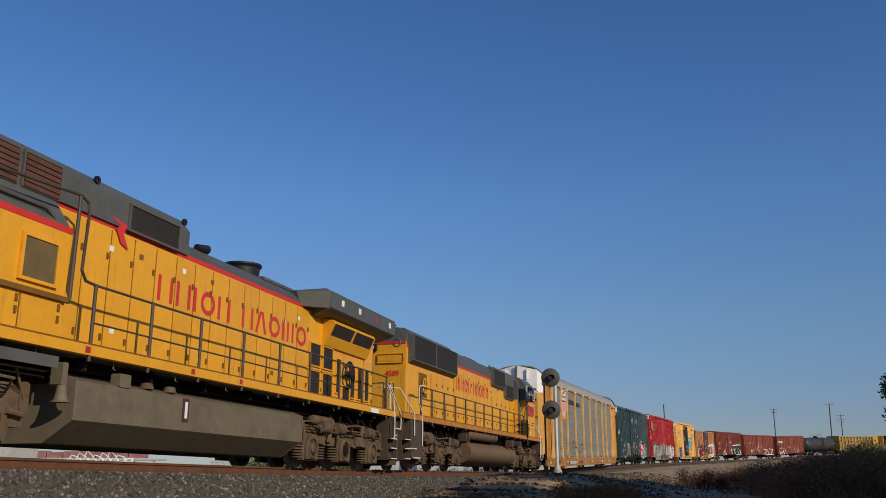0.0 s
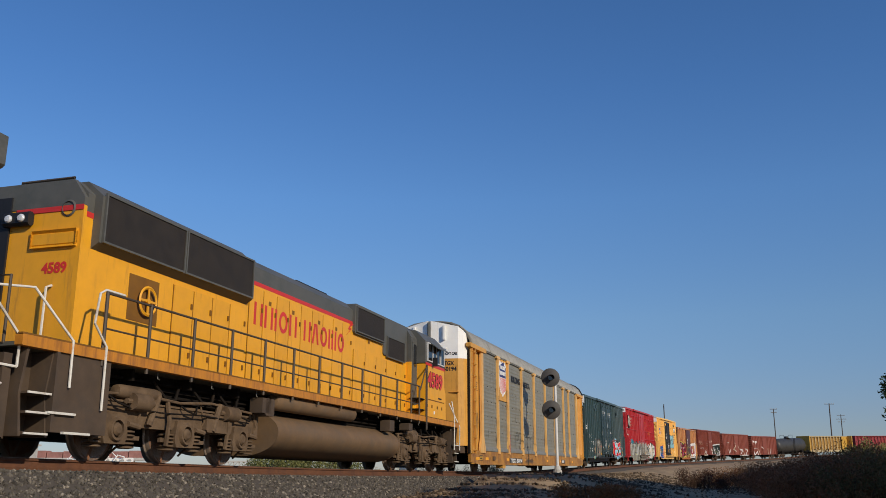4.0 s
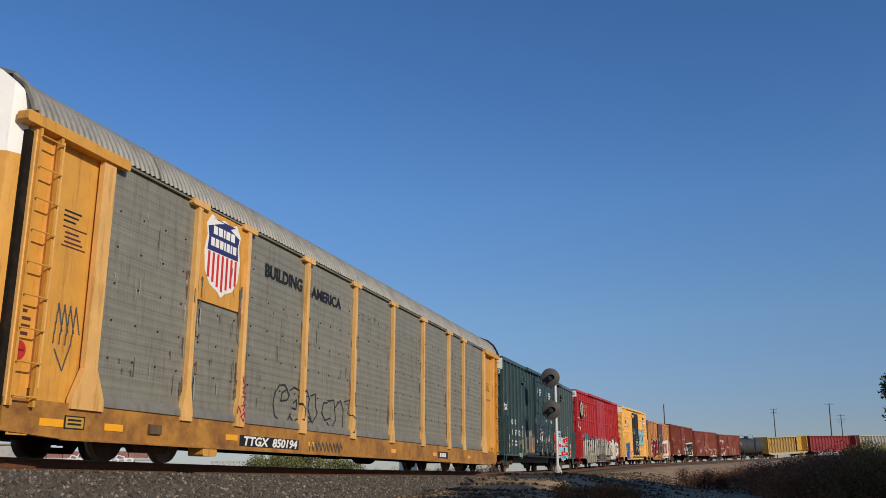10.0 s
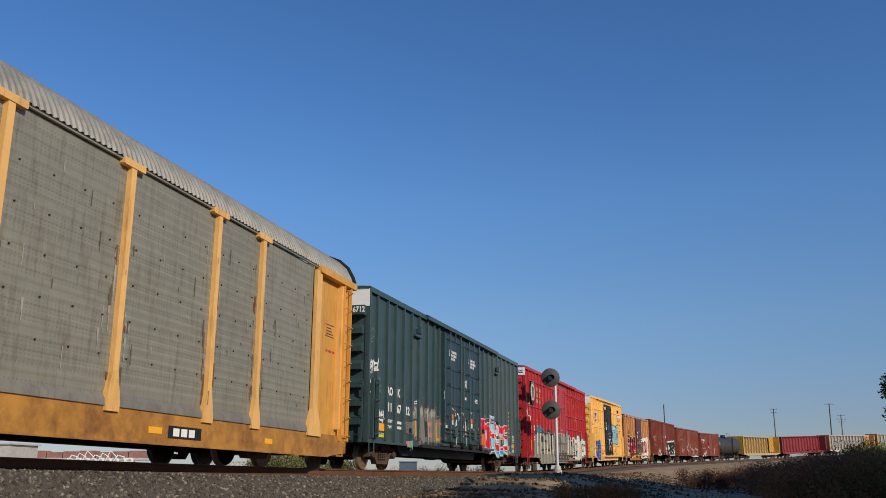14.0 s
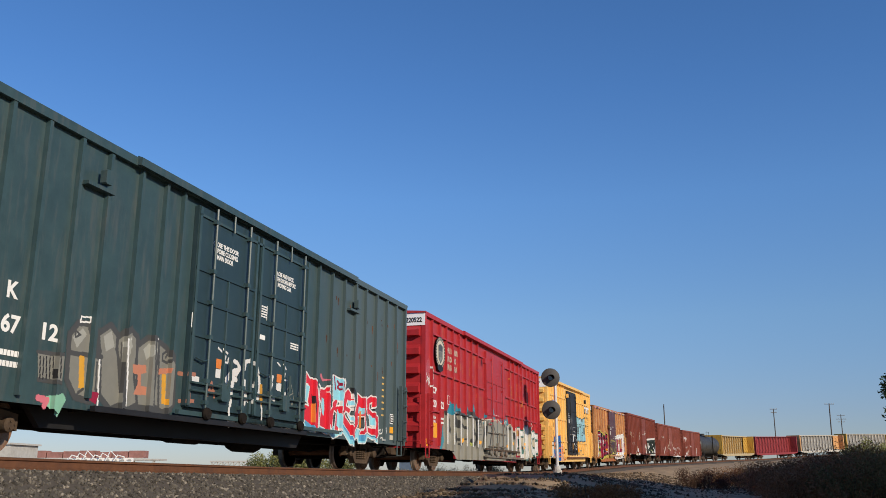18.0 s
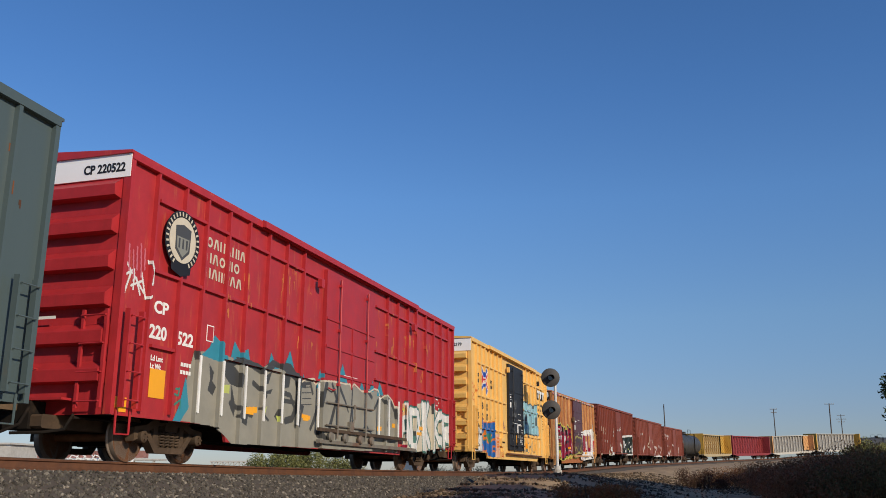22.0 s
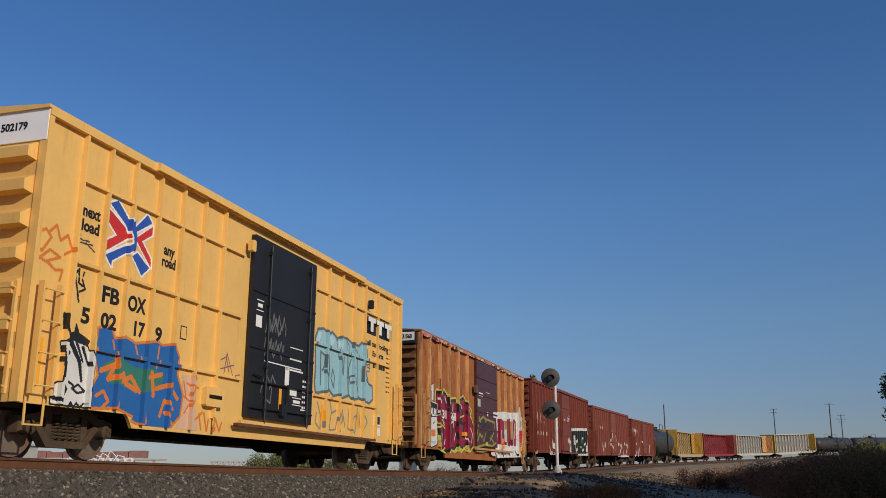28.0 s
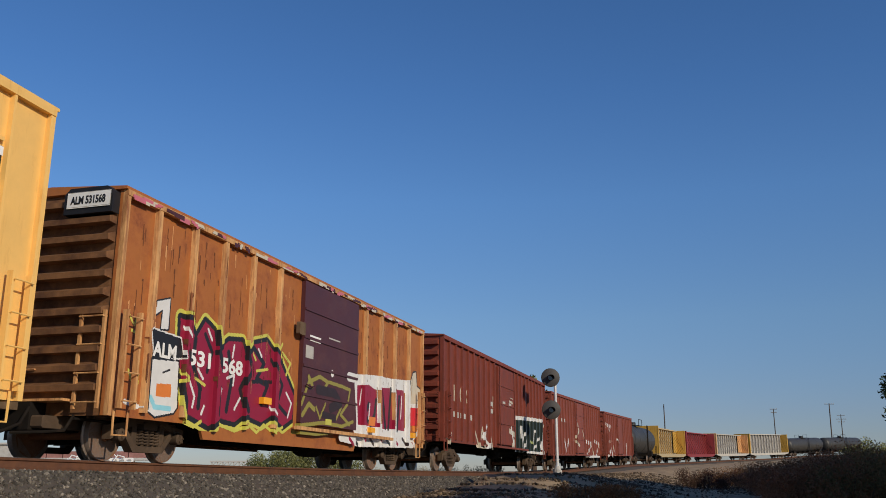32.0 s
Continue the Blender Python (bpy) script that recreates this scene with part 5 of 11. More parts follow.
def loco_truck(parent, x, spacing, style):
    """A three-axle truck: cast frame, journal boxes, springs, brake gear."""
    h = spacing + 0.72
    axles = (-spacing, 0.0, spacing)
    arched = style == "arched"
    if arched:
        out = [(-h, 0.40), (-h + 0.06, 0.84), (-h + 0.5, 1.0), (-0.5, 0.90), (0.5, 0.90), (h - 0.5, 1.0), (h - 0.06, 0.84), (h, 0.40)]
        for dx in axles[::-1]:
            out += [(dx + 0.46, 0.40), (dx + 0.40, 0.17), (dx - 0.40, 0.17), (dx - 0.46, 0.44)]
            if dx > -spacing:
                out += [(dx - 0.52, 0.56), (dx - spacing + 0.52, 0.56)]
    else:
        out = [(-h, 0.55), (-h + 0.08, 0.88), (-h + 0.5, 1.0), (-0.9, 0.97), (-0.5, 1.04), (0.5, 1.04), (0.9, 0.97), (h - 0.5, 1.0), (h - 0.08, 0.88), (h, 0.55)]
        for dx in axles[::-1]:
            out += [(dx + 0.34, 0.60), (dx + 0.22, 0.72), (dx - 0.22, 0.72), (dx - 0.34, 0.60)]
            if dx > -spacing:
                out += [(dx - 0.55, 0.58), (dx - spacing + 0.55, 0.58)]
    t = part("truck", Mesh().prism(out, "y", -1.20, -1.04), M_TRUCK, parent, "dusty three-axle locomotive truck", pose(x, 0, 0))
    part("far_frame", Mesh().prism(out, "y", 1.04, 1.20), M_TRUCK, t)
    part("top_flange", Mesh().box(-h + 0.3, h - 0.3, -1.23, -1.02, 0.985, 1.02, 0.01), M_TRUCK, t)
    part("bolster", Mesh().box(-0.35, 0.35, -1.0, 1.0, 0.7, 1.0), M_DARK, t)
    part("motor", Mesh().box(-h + 0.4, h - 0.4, -0.62, 0.62, 0.35, 0.85), M_DARK, t)
    for k, dx in enumerate(axles):
        w = part("wheelset", WHEEL_L, None, t, "", pose(dx, 0, 0.52))
        ROLLING.append((w, dx, 0.52))
        if arched:
            b = part("journal_box", Mesh().prism([(dx - 0.34, 0.20), (dx + 0.34, 0.20), (dx + 0.36, 0.62), (dx + 0.22, 0.74), (dx - 0.22, 0.74), (dx - 0.36, 0.62)], "y", -1.25, -1.18), M_TRUCK, t)
            part("bearing_ring", Mesh().lathe([(0.22, -1.25), (0.22, -1.28), (0.26, -1.28), (0.28, -1.25)], (dx, 0, 0.48), "y", 20), M_TRUCK, b)
            part("bearing_cap", Mesh().lathe([(0.0, -1.31), (0.08, -1.31), (0.13, -1.28), (0.14, -1.24), (0.0, -1.24)], (dx, 0, 0.48), "y", 14), M_DARK if k == 1 else M_TRUCK, b)
            spots = (-0.66,) if k else (-0.62, 0.62)
        else:
            b = part("journal_box", Mesh().prism([(dx - 0.27, 0.28), (dx + 0.27, 0.28), (dx + 0.33, 0.44), (dx + 0.27, 0.76), (dx - 0.27, 0.76), (dx - 0.33, 0.44)], "y", -1.26, -1.0), M_TRUCK, t)
            part("bearing_ring", Mesh().lathe([(0.15, -1.26), (0.15, -1.32), (0.19, -1.32), (0.21, -1.26)], (dx, 0, 0.52), "y", 18), M_TRUCK, b)
            part("bearing_cap", Mesh().lathe([(0.0, -1.34), (0.07, -1.34), (0.11, -1.30), (0.12, -1.22), (0.0, -1.22)], (dx, 0, 0.52), "y", 14), M_TRUCK, b)
            spots = (-0.44, 0.44)
            part("tie_rod", Mesh().box(dx - 0.72, dx + 0.72, -1.22, -1.16, 0.36, 0.43), M_TRUCK, t)
        for q in spots:
            sp = Mesh()
            for j in range(5):
                sp.lathe([(0.08, 0.0), (0.15, 0.012), (0.15, 0.036), (0.08, 0.05)], (dx + q, -1.14, 0.21 + j * 0.066), "z", 12)
            part("coil_spring", sp, M_TRUCK, b)
        if k != 1 or arched:
            c0 = dx + (0.55 if k == 0 else -0.55)
            part("brake_cylinder", Mesh().cyl((c0 - 0.26, -1.30, 1.0), (c0 + 0.22, -1.30, 1.0), 0.15, 14).cyl((c0 - 0.38, -1.30, 1.0), (c0 + 0.40, -1.30, 1.0), 0.05, 8), M_TRUCK, t)
        part("brake_lever", Mesh().tube([(dx - 0.64, -1.26, 1.08), (dx - 0.60, -1.30, 0.74), (dx - 0.58, -1.24, 0.30)], 0.045, 6), M_TRUCK, t)
        part("brake_shoe", Mesh().box(dx + 0.52, dx + 0.62, -0.86, -0.70, 0.35, 0.72, 0.02), M_DARK, t)
        part("sand_pipe", Mesh().tube([(dx + 0.5, -1.18, 1.25), (dx + 0.66, -1.24, 0.8), (dx + 0.58, -0.98, 0.35), (dx + 0.5, -0.8, 0.14)], 0.022, 6), M_TRUCK, t)
        part("slack_adjuster", Mesh().cyl((dx + 0.30, -1.27, 0.62), (dx + 0.62, -1.27, 0.58), 0.05, 8), M_TRUCK, t)
        part("brake_hose", Mesh().tube([(dx - 0.3, -1.2, 1.12), (dx - 0.1, -1.34, 0.95), (dx + 0.2, -1.34, 0.9), (dx + 0.4, -1.22, 1.05)], 0.018, 6), M_DARK, t)
    for q in (-1.2, 0.9):
        part("shock_absorber", Mesh().cyl((q, -1.28, 0.62), (q + 0.25, -1.28, 1.16), 0.06, 8), M_TRUCK, t)
    part("bolster_pad", Mesh().box(spacing * 0.32, spacing * 0.78, -1.30, -1.18, 0.60, 0.94, 0.05), M_TRUCK, t)
    part("air_duct", Mesh().lathe([(0.0, -0.62), (0.10, -0.6), (0.12, -0.5), (0.12, 0.5), (0.10, 0.6), (0.0, 0.62)], (-spacing * 0.72, -1.2, 1.16), "x", 12), M_TRUCK, t)
    part("air_pipe", Mesh().tube([(-h, -1.24, 1.08), (-1.4, -1.26, 1.14), (-0.3, -1.3, 1.08), (0.8, -1.28, 1.16), (h - 0.3, -1.24, 1.08)], 0.025, 6), M_TRUCK, t)
    part("train_line", Mesh().tube([(-h + 0.2, -1.30, 0.90), (-0.8, -1.33, 0.86), (0.4, -1.33, 0.90), (h - 0.5, -1.30, 0.86)], 0.016, 6), M_DARK, t)
    part("end_box", Mesh().box(h - 0.12, h + 0.06, -1.22, -0.9, 0.62, 1.06, 0.04), M_TRUCK, t)
    for q in (-0.9, 0.35, 1.3):
        part("cable", Mesh().tube([(q, -1.10, 1.42), (q + 0.2, -1.25, 1.14), (q + 0.5, -1.25, 1.12), (q + 0.8, -1.12, 1.40)], 0.03, 6), M_DARK, t)


def handrail(parent, xs, z0, z1, y, material):
    part("handrail", Mesh().tube([(xs[0], y, z1)] + [(x, y, z1) for x in xs[1:]], 0.022, 7), material, parent)
    part("mid_rail", Mesh().tube([(xs[0], y, z0 + 0.46)] + [(x, y, z0 + 0.46) for x in xs[1:]], 0.016, 6), material, parent)
    for x in xs:
        part("stanchion", Mesh().cyl((x, y, z0 - 0.15), (x, y, z1 + 0.02), 0.031, 7), material, parent)


def step_well(parent, x, sgn, rail_m, rails=()):
    """Corner steps between two side plates, with bent white handrails."""
    xa, xb = sorted((x + sgn * 0.08, x + sgn * 0.66))
    for q in (xa, xb - 0.05):
        part("step_plate", Mesh().prism([(-1.48, 0.30), (-1.06, 0.30), (-1.06, 1.55), (-1.48, 1.55), (-1.40, 0.9)], "x", q, q + 0.05), M_PILOT, parent)
    for k, z in enumerate((0.32, 0.62, 0.90)):
        part("step", Mesh().box(xa + 0.05, xb - 0.05, -1.52, -1.15 + 0.05 * k, z, z + 0.035), M_PILOT, parent)
        part("step_edge", Mesh().box(xa + 0.05, xb - 0.05, -1.54, -1.52, z + 0.005, z + 0.035), M_RAILW, parent, "white step edge")
    part("step_back", Mesh().box(xa, xb, -1.10, -1.05, 0.30, 1.55), M_PILOT, parent)
    for r in rails:
        part("grab_rail", Mesh().tube(r, 0.021, 7), rail_m, parent, "bent white handrail")


def pilot(parent, x, sgn):
    part("pilot_plate", Mesh().prism([(x, 0.25), (x + sgn * 0.16, 0.35), (x + sgn * 0.16, 1.45), (x, 1.45)], "y", -1.35, 1.35), M_PILOT, parent)
    part("plough", Mesh().prism([(x + sgn * 0.1, -1.3), (x + sgn * 0.62, 0.0), (x + sgn * 0.1, 1.3), (x, 1.3), (x, -1.3)], "z", 0.14, 0.62), M_PILOT, parent)
    coupler(parent, x + sgn * 0.1, sgn)
    for k in range(4):
        y = -0.95 + 0.13 * k
        part("hose", Mesh().tube([(x + sgn * 0.17, y, 1.2), (x + sgn * 0.34, y - 0.02, 0.95), (x + sgn * 0.40, y - 0.05, 0.62), (x + sgn * 0.28, y - 0.12, 0.5)], 0.025, 6), M_DARK, parent)
    part("cut_lever", Mesh().tube([(x + sgn * 0.2, -1.4, 1.0), (x + sgn * 0.3, -1.2, 1.12), (x + sgn * 0.3, 1.2, 1.12)], 0.018, 5), M_RAILW, parent)


def hood_doors(parent, x0, x1, n, z0, z1, y):
    for k in range(n):
        a, b = x0 + (x1 - x0) * k / n, x0 + (x1 - x0) * (k + 1) / n
        d = part("hood_door", Mesh().box(a + 0.018, b - 0.018, y - 0.022, y - 0.004, z0, z1, 0.015), M_YEL, parent)
        for zz in (z0 + (z1 - z0) * 0.75, z0 + 0.2):
            part("latch", Mesh().box(b - 0.10, b - 0.06, y - 0.05, y - 0.022, zz, zz + 0.105), M_SEAM, d)
        part("hinge_line", Mesh().box(a + 0.002, a + 0.016, y - 0.012, y - 0.002, z0, z1), M_SEAM, d)


def grille(parent, x0, x1, z0, z1, y, name="radiator_grille", slats=0):
    f = part(name, Mesh().box(x0, x1, y - 0.03, y, z0, z1, 0.02), M_GRILLE, parent, "dark wire-mesh grille")
    b = Mesh().box(x0 - 0.035, x0, y - 0.05, y, z0 - 0.035, z1 + 0.035).box(x1, x1 + 0.035, y - 0.05, y, z0 - 0.035, z1 + 0.035)
    b.box(x0, x1, y - 0.05, y, z0 - 0.035, z0).box(x0, x1, y - 0.05, y, z1, z1 + 0.035)
    part("grille_frame", b, M_YEL if name == "vent" else M_LGREY, f)
    for k in range(slats):
        z = z0 + (z1 - z0) * (k + 0.3) / slats
        part("louvre", Mesh().prism([(y - 0.03, z), (y - 0.07, z - 0.04), (y - 0.07, z + 0.02), (y - 0.03, z + (z1 - z0) / slats * 0.7)], "x", x0, x1), M_LOUVRE, f)
    return f


def plain_word(parent, kinds, x0, x1, z, h, y, q, material, label):
    """A painted name as plain posts and rings, one shape for each letter."""
    widths = {"pair": 0.42, "bar": 0.12, "ring": 0.46, "lean": 0.44}
    gap = 0.10
    k = (x1 - x0) / (sum(widths[i] for i in kinds) + gap * (len(kinds) - 1))
    x = x0
    for kind in kinds:
        a0, a1 = x, x + widths[kind] * k
        g = Mesh()
        if kind == "bar":
            g.box(a0, a0 + q, y - 0.004, y, z, z + h)
        elif kind == "pair":
            g.box(a0, a0 + q, y - 0.004, y, z, z + h).box(a1 - q, a1, y - 0.004, y, z, z + h)
        elif kind == "lean":
            m = (a0 + a1) / 2
            g.prism([(a0, z), (a0 + q, z), (m + q * 0.1, z + h), (m - q * 0.9, z + h)], "y", y - 0.004, y)
            g.prism([(a1 - q, z), (a1, z), (m + q * 0.9, z + h), (m - q * 0.1, z + h)], "y", y - 0.006, y - 0.005)
        else:
            c, d, n = (a0 + a1) / 2, z + h / 2, 24
            for f0 in range(n):
                p = [(c + r * math.cos(2 * math.pi * f / n), d + t * math.sin(2 * math.pi * f / n)) for f in (f0, f0 + 1) for r, t in (((a1 - a0) / 2, h / 2), ((a1 - a0) / 2 - q, h / 2 - q))]
                g.add([(u, y - 0.004, v) for u, v in p], [(0, 1, 3, 2)])
        part("painted_shape", g, material, parent, label)
        x += (widths[kind] + gap) * k


def brand_bars(parent, x0, x1, z, h, y, split):
    for kinds, a, b in ((("pair", "pair", "bar", "ring", "pair"), x0, split[0]), (("pair", "lean", "ring", "bar", "bar", "bar", "ring"), split[1], x1)):
        plain_word(parent, kinds, a, b, z, h, y, 0.098, M_RED, "red painted post or ring")


def loco_frame(ob, xa, xb, tank, tank_shape, m_sill, m_tank):
    # thin dark strip drawn for the shade line above the sill
    part("deck_edge", Mesh().box(xa, xb, -1.53, -1.40, 1.724, 1.75), M_SEAM, ob)
    part("side_sill", Mesh().box(xa, xb, -1.54, -1.40, 1.56, 1.72, 0.012), m_sill, ob, "yellow deck edge with brown grime")
    part("far_sill", Mesh().box(xa, xb, 1.40, 1.54, 1.56, 1.72), m_sill, ob)
    part("walkway", Mesh().box(xa, xb, -1.40, 1.40, 1.56, 1.62), M_LGREY, ob)
    part("main_frame", Mesh().box(xa + 0.4, xb - 0.4, -0.95, 0.95, 1.12, 1.56), M_DARK, ob)
    part("fuel_tank", Mesh().prism(tank_shape, "x", *tank), m_tank, ob, "dusty grey-brown fuel tank")
    for x in tank:
        part("tank_rim", Mesh().prism([(y * 1.008, (z - 0.7) * 1.01 + 0.7) for y, z in tank_shape], "x", x - 0.03, x + 0.03), m_tank, ob)
    n = 12
    for k in range(n):
        x = xa + 1.2 + (xb - xa - 2.4) * k / (n - 1)
        part("frame_gusset", Mesh().box(x - 0.03, x + 0.03, -1.25, -0.95, 1.36, 1.56), M_DARK, ob)
        part("hose_clip", Mesh().tube([(x + 0.5, -1.38, 1.56), (x + 0.5, -1.39, 1.44), (x + 0.56, -1.39, 1.43)], 0.012, 5), M_LGREY, ob)
    for k in range(3):
        z = 1.22 + 0.1 * k
        part("conduit", Mesh().tube([(xa + 1.5, -0.98 - 0.03 * k, z), ((xa + xb) / 2, -1.0 - 0.03 * k, z - 0.05), (xb - 1.5, -0.98 - 0.03 * k, z)], 0.03, 6), M_DARK, ob)


def hood_shell(ob, xa, xb, w, z_yel, z_top, name="long_hood"):
    h = part(name, Mesh().prism([(-w, 1.62), (w, 1.62), (w, z_yel), (-w, z_yel)], "x", xa, xb), M_YEL, ob, "yellow engine hood")
    part("hood_roof", Mesh().prism([(-w, z_yel + 0.002), (-w, z_top - 0.22), (-w + 0.24, z_top), (w - 0.24, z_top), (w, z_top - 0.22), (w, z_yel + 0.002)], "x", xa, xb), M_LGREY, ob, "grey hood roof")
    part("red_stripe", Mesh().box(xa, xb, -w - 0.005, -w, z_yel - 0.045, z_yel + 0.05), M_RED, ob)
    return h


def warning_label(ob, x, z, y, m=None):
    part("warning_label", Mesh().box(x, x + 0.12, y - 0.004, y, z, z + 0.10), m or M_WHITE, ob)


def loco_cab_rear():
    """The unit that trails backwards, its radiator end leading and its cab next to the auto carrier."""
    ob = thing("locomotive", "yellow and grey diesel locomotive with a wide black radiator", "locomotive", "locomotives of the train")
    w = 1.02
    loco_frame(ob, -11.3, 10.95, (-3.2, 4.7), [(q * (0.55 + 0.9 * math.sin(a)), 0.72 - 0.50 * math.cos(a)) for q, a in [(1, radians(10 * i)) for i in range(1, 18)] + [(-1, radians(180 - 10 * i)) for i in range(1, 18)]], M_SILL, M_TANKB)
    part("air_tank", Mesh().lathe([(0.0, -2.35), (0.15, -2.3), (0.2, -2.2), (0.2, 2.2), (0.15, 2.3), (0.0, 2.35)], (-0.9, -1.24, 1.42), "x", 14), M_TANKB, ob)
    hood_shell(ob, -9.62, 6.4, w, 4.02, 4.62)
    part("hood_end", Mesh().prism([(-w, 1.62), (w, 1.62), (w, 4.3), (0.78, 4.62), (-0.78, 4.62), (-w, 4.3)], "x", -9.70, -9.62), M_YEL, ob)
    part("end_top", Mesh().prism([(-w - 0.002, 4.16), (w, 4.16), (w, 4.3), (0.78, 4.63), (-0.78, 4.63), (-w - 0.002, 4.3)], "x", -9.71, -9.62), M_LGREY, ob)
    part("end_stripe", Mesh().box(-9.715, -9.70, -w, 0.35, 4.08, 4.17), M_RED, ob)
    part("end_panel", Mesh().box(-9.73, -9.70, -0.95, -0.05, 3.45, 3.75, 0.06), M_YEL, ob)
    part("end_ring", Mesh().lathe([(0.12, -0.02), (0.15, 0.0), (0.12, 0.01), (0.12, -0.02)], (-9.71, -0.72, 4.12), "x", 18), M_LGREY, ob)
    part("far_corner", Mesh().box(-9.74, -9.62, 0.45, w + 0.01, 1.62, 4.4), M_BLACK, ob)
    letters("4589", 0.25, -0.30, 3.02, -9.706, M_RED, ob, width=0.50, end=True)
    hl = part("headlight_box", Mesh().box(-9.84, -9.70, -0.02, 0.52, 3.86, 4.10, 0.04), M_BLACK, ob)
    for yy in (0.12, 0.38):
        part("headlight", Mesh().lathe([(0.0, -0.05), (0.05, -0.045), (0.07, -0.02), (0.07, 0.0), (0.0, 0.0)], (-9.84, yy, 3.98), "x", 16), M_LENS, hl)
    part("lift_rail", Mesh().tube([(-9.5, -0.6, 4.6), (-9.5, -0.6, 4.74), (-9.5, 0.5, 4.74), (-9.5, 0.5, 4.6)], 0.025, 6), M_RAILD, ob)
    part("end_grab", Mesh().tube([(-9.72, -0.55, 1.9), (-9.84, -0.55, 1.95), (-9.84, -0.55, 2.75), (-9.72, -0.55, 2.8)], 0.022, 6), M_RAILW, ob)
    # radiator section
    part("radiator_housing", Mesh().prism([(-w, 3.46), (-1.18, 3.56), (-1.18, 4.38), (-0.85, 4.66), (0.85, 4.66), (1.18, 4.38), (1.18, 3.56), (w, 3.46)], "x", -9.45, -4.22), M_LGREY, ob, "grey radiator housing")
    for a, b in ((-9.36, -6.98), (-6.88, -4.30)):
        grille(ob, a, b, 3.60, 4.40, -1.18)
    for x in (-8.6, -7.1, -5.6):
        fan = part("radiator_fan", Mesh().lathe([(0.66, 4.64), (0.66, 4.72), (0.58, 4.76), (0.0, 4.76)], (x, 0, 0), "z", 24), M_LGREY, ob)
    hood_doors(ob, -7.0, -4.2, 4, 1.8, 3.35, -w)
    part("hand_brake_recess", Mesh().box(-8.35, -7.45, -w - 0.006, -w + 0.05, 2.45, 3.28), M_SEAM, ob)
    part("hand_brake_wheel", Mesh().lathe([(0.25, -0.02), (0.28, 0.0), (0.25, 0.02), (0.22, 0.0), (0.25, -0.02)], (-7.85, -w - 0.08, 2.85), "y", 22).cyl((-7.85, -w - 0.10, 2.85), (-7.85, -w, 2.85), 0.05, 8).box(-8.11, -7.59, -w - 0.09, -w - 0.07, 2.83, 2.87).box(-7.87, -7.83, -w - 0.09, -w - 0.07, 2.59, 3.11), M_YEL, ob)
    hood_doors(ob, -4.1, 1.75, 9, 1.8, 3.92, -w)
    brand_bars(ob, -3.87, 1.2, 3.08, 0.52, -w - 0.022, (-1.72, -1.32))
    part("stripe_flash", Mesh().prism([(1.35, 3.62), (1.72, 3.84), (1.58, 3.86), (1.9, 4.02), (1.62, 3.96), (1.45, 3.80), (1.6, 3.79)], "y", -w - 0.028, -w - 0.022), M_RED, ob)
    part("exhaust_housing", Mesh().prism([(-0.9, 4.60), (-0.75, 4.78), (1.15, 4.78), (1.3, 4.60)], "y", -0.5, 0.5), M_BLACK, ob)
    grille(ob, 1.92, 4.05, 3.82, 4.50, -1.10, "brake_grille")
    part("brake_housing", Mesh().box(1.82, 4.18, -1.10, 1.10, 3.74, 4.60, 0.05), M_LGREY, ob)
    part("filter_housing", Mesh().box(4.22, 6.35, -1.06, 1.06, 3.44, 4.62, 0.05), M_LGREY, ob)
    grille(ob, 4.5, 6.05, 3.42, 4.02, -1.06, "filter_grille")
    hood_doors(ob, 1.9, 6.3, 5, 1.8, 3.3, -w)
    for x in (2.6, 4.1, 5.4):
        part("lift_eye", Mesh().lathe([(0.03, -0.02), (0.07, -0.02), (0.07, 0.02), (0.03, 0.02), (0.03, -0.02)], (x, -0.75, 4.68), "y", 12), M_BLACK, ob)
    # cab
    cab = part("cab", Mesh().box(6.95, 9.05, -1.52, 1.52, 1.62, 3.48, 0.03), M_YEL, ob, "yellow cab side")
    part("cab_step_recess", Mesh().box(6.4, 6.95, -1.2, 1.2, 1.62, 3.48), M_YEL, ob)
    part("cab_roof", Mesh().prism([(-1.52, 3.50), (1.52, 3.50), (1.50, 4.25), (1.15, 4.62), (-1.15, 4.62), (-1.50, 4.25)], "x", 6.95, 9.1), M_LGREY, ob, "grey cab roof")
    part("cab_roof_step", Mesh().prism([(-1.2, 3.48), (1.2, 3.48), (1.2, 4.30), (1.0, 4.60), (-1.0, 4.60), (-1.2, 4.30)], "x", 6.4, 6.95), M_LGREY, ob)
    part("cab_stripe", Mesh().box(6.95, 9.10, -1.528, -1.52, 3.44, 3.53), M_RED, ob)
    part("cab_door", Mesh().box(6.46, 6.90, -1.235, -1.20, 2.1, 4.2, 0.05), M_LGREY, ob)
    part("door_window", Mesh().box(6.54, 6.82, -1.25, -1.235, 3.35, 4.08, 0.06), M_GLASS, ob)
    for a, b in ((7.15, 7.62), (7.70, 8.05), (8.10, 8.45), (8.60, 8.95)):
        wd = part("cab_window", Mesh().box(a, b, -1.545, -1.51, 3.62, 4.18, 0.02), M_GLASS, ob)
        part("window_frame", Mesh().box(a - 0.035, a, -1.56, -1.50, 3.58, 4.22).box(b, b + 0.035, -1.56, -1.50, 3.58, 4.22).box(a, b, -1.56, -1.50, 3.58, 3.62).box(a, b, -1.56, -1.50, 4.18, 4.22), M_STEEL, wd)
    part("sun_shade", Mesh().prism([(-1.50, 4.28), (-1.80, 4.06), (-1.80, 4.03), (-1.50, 4.24)], "x", 7.4, 8.75), M_LGREY, ob)
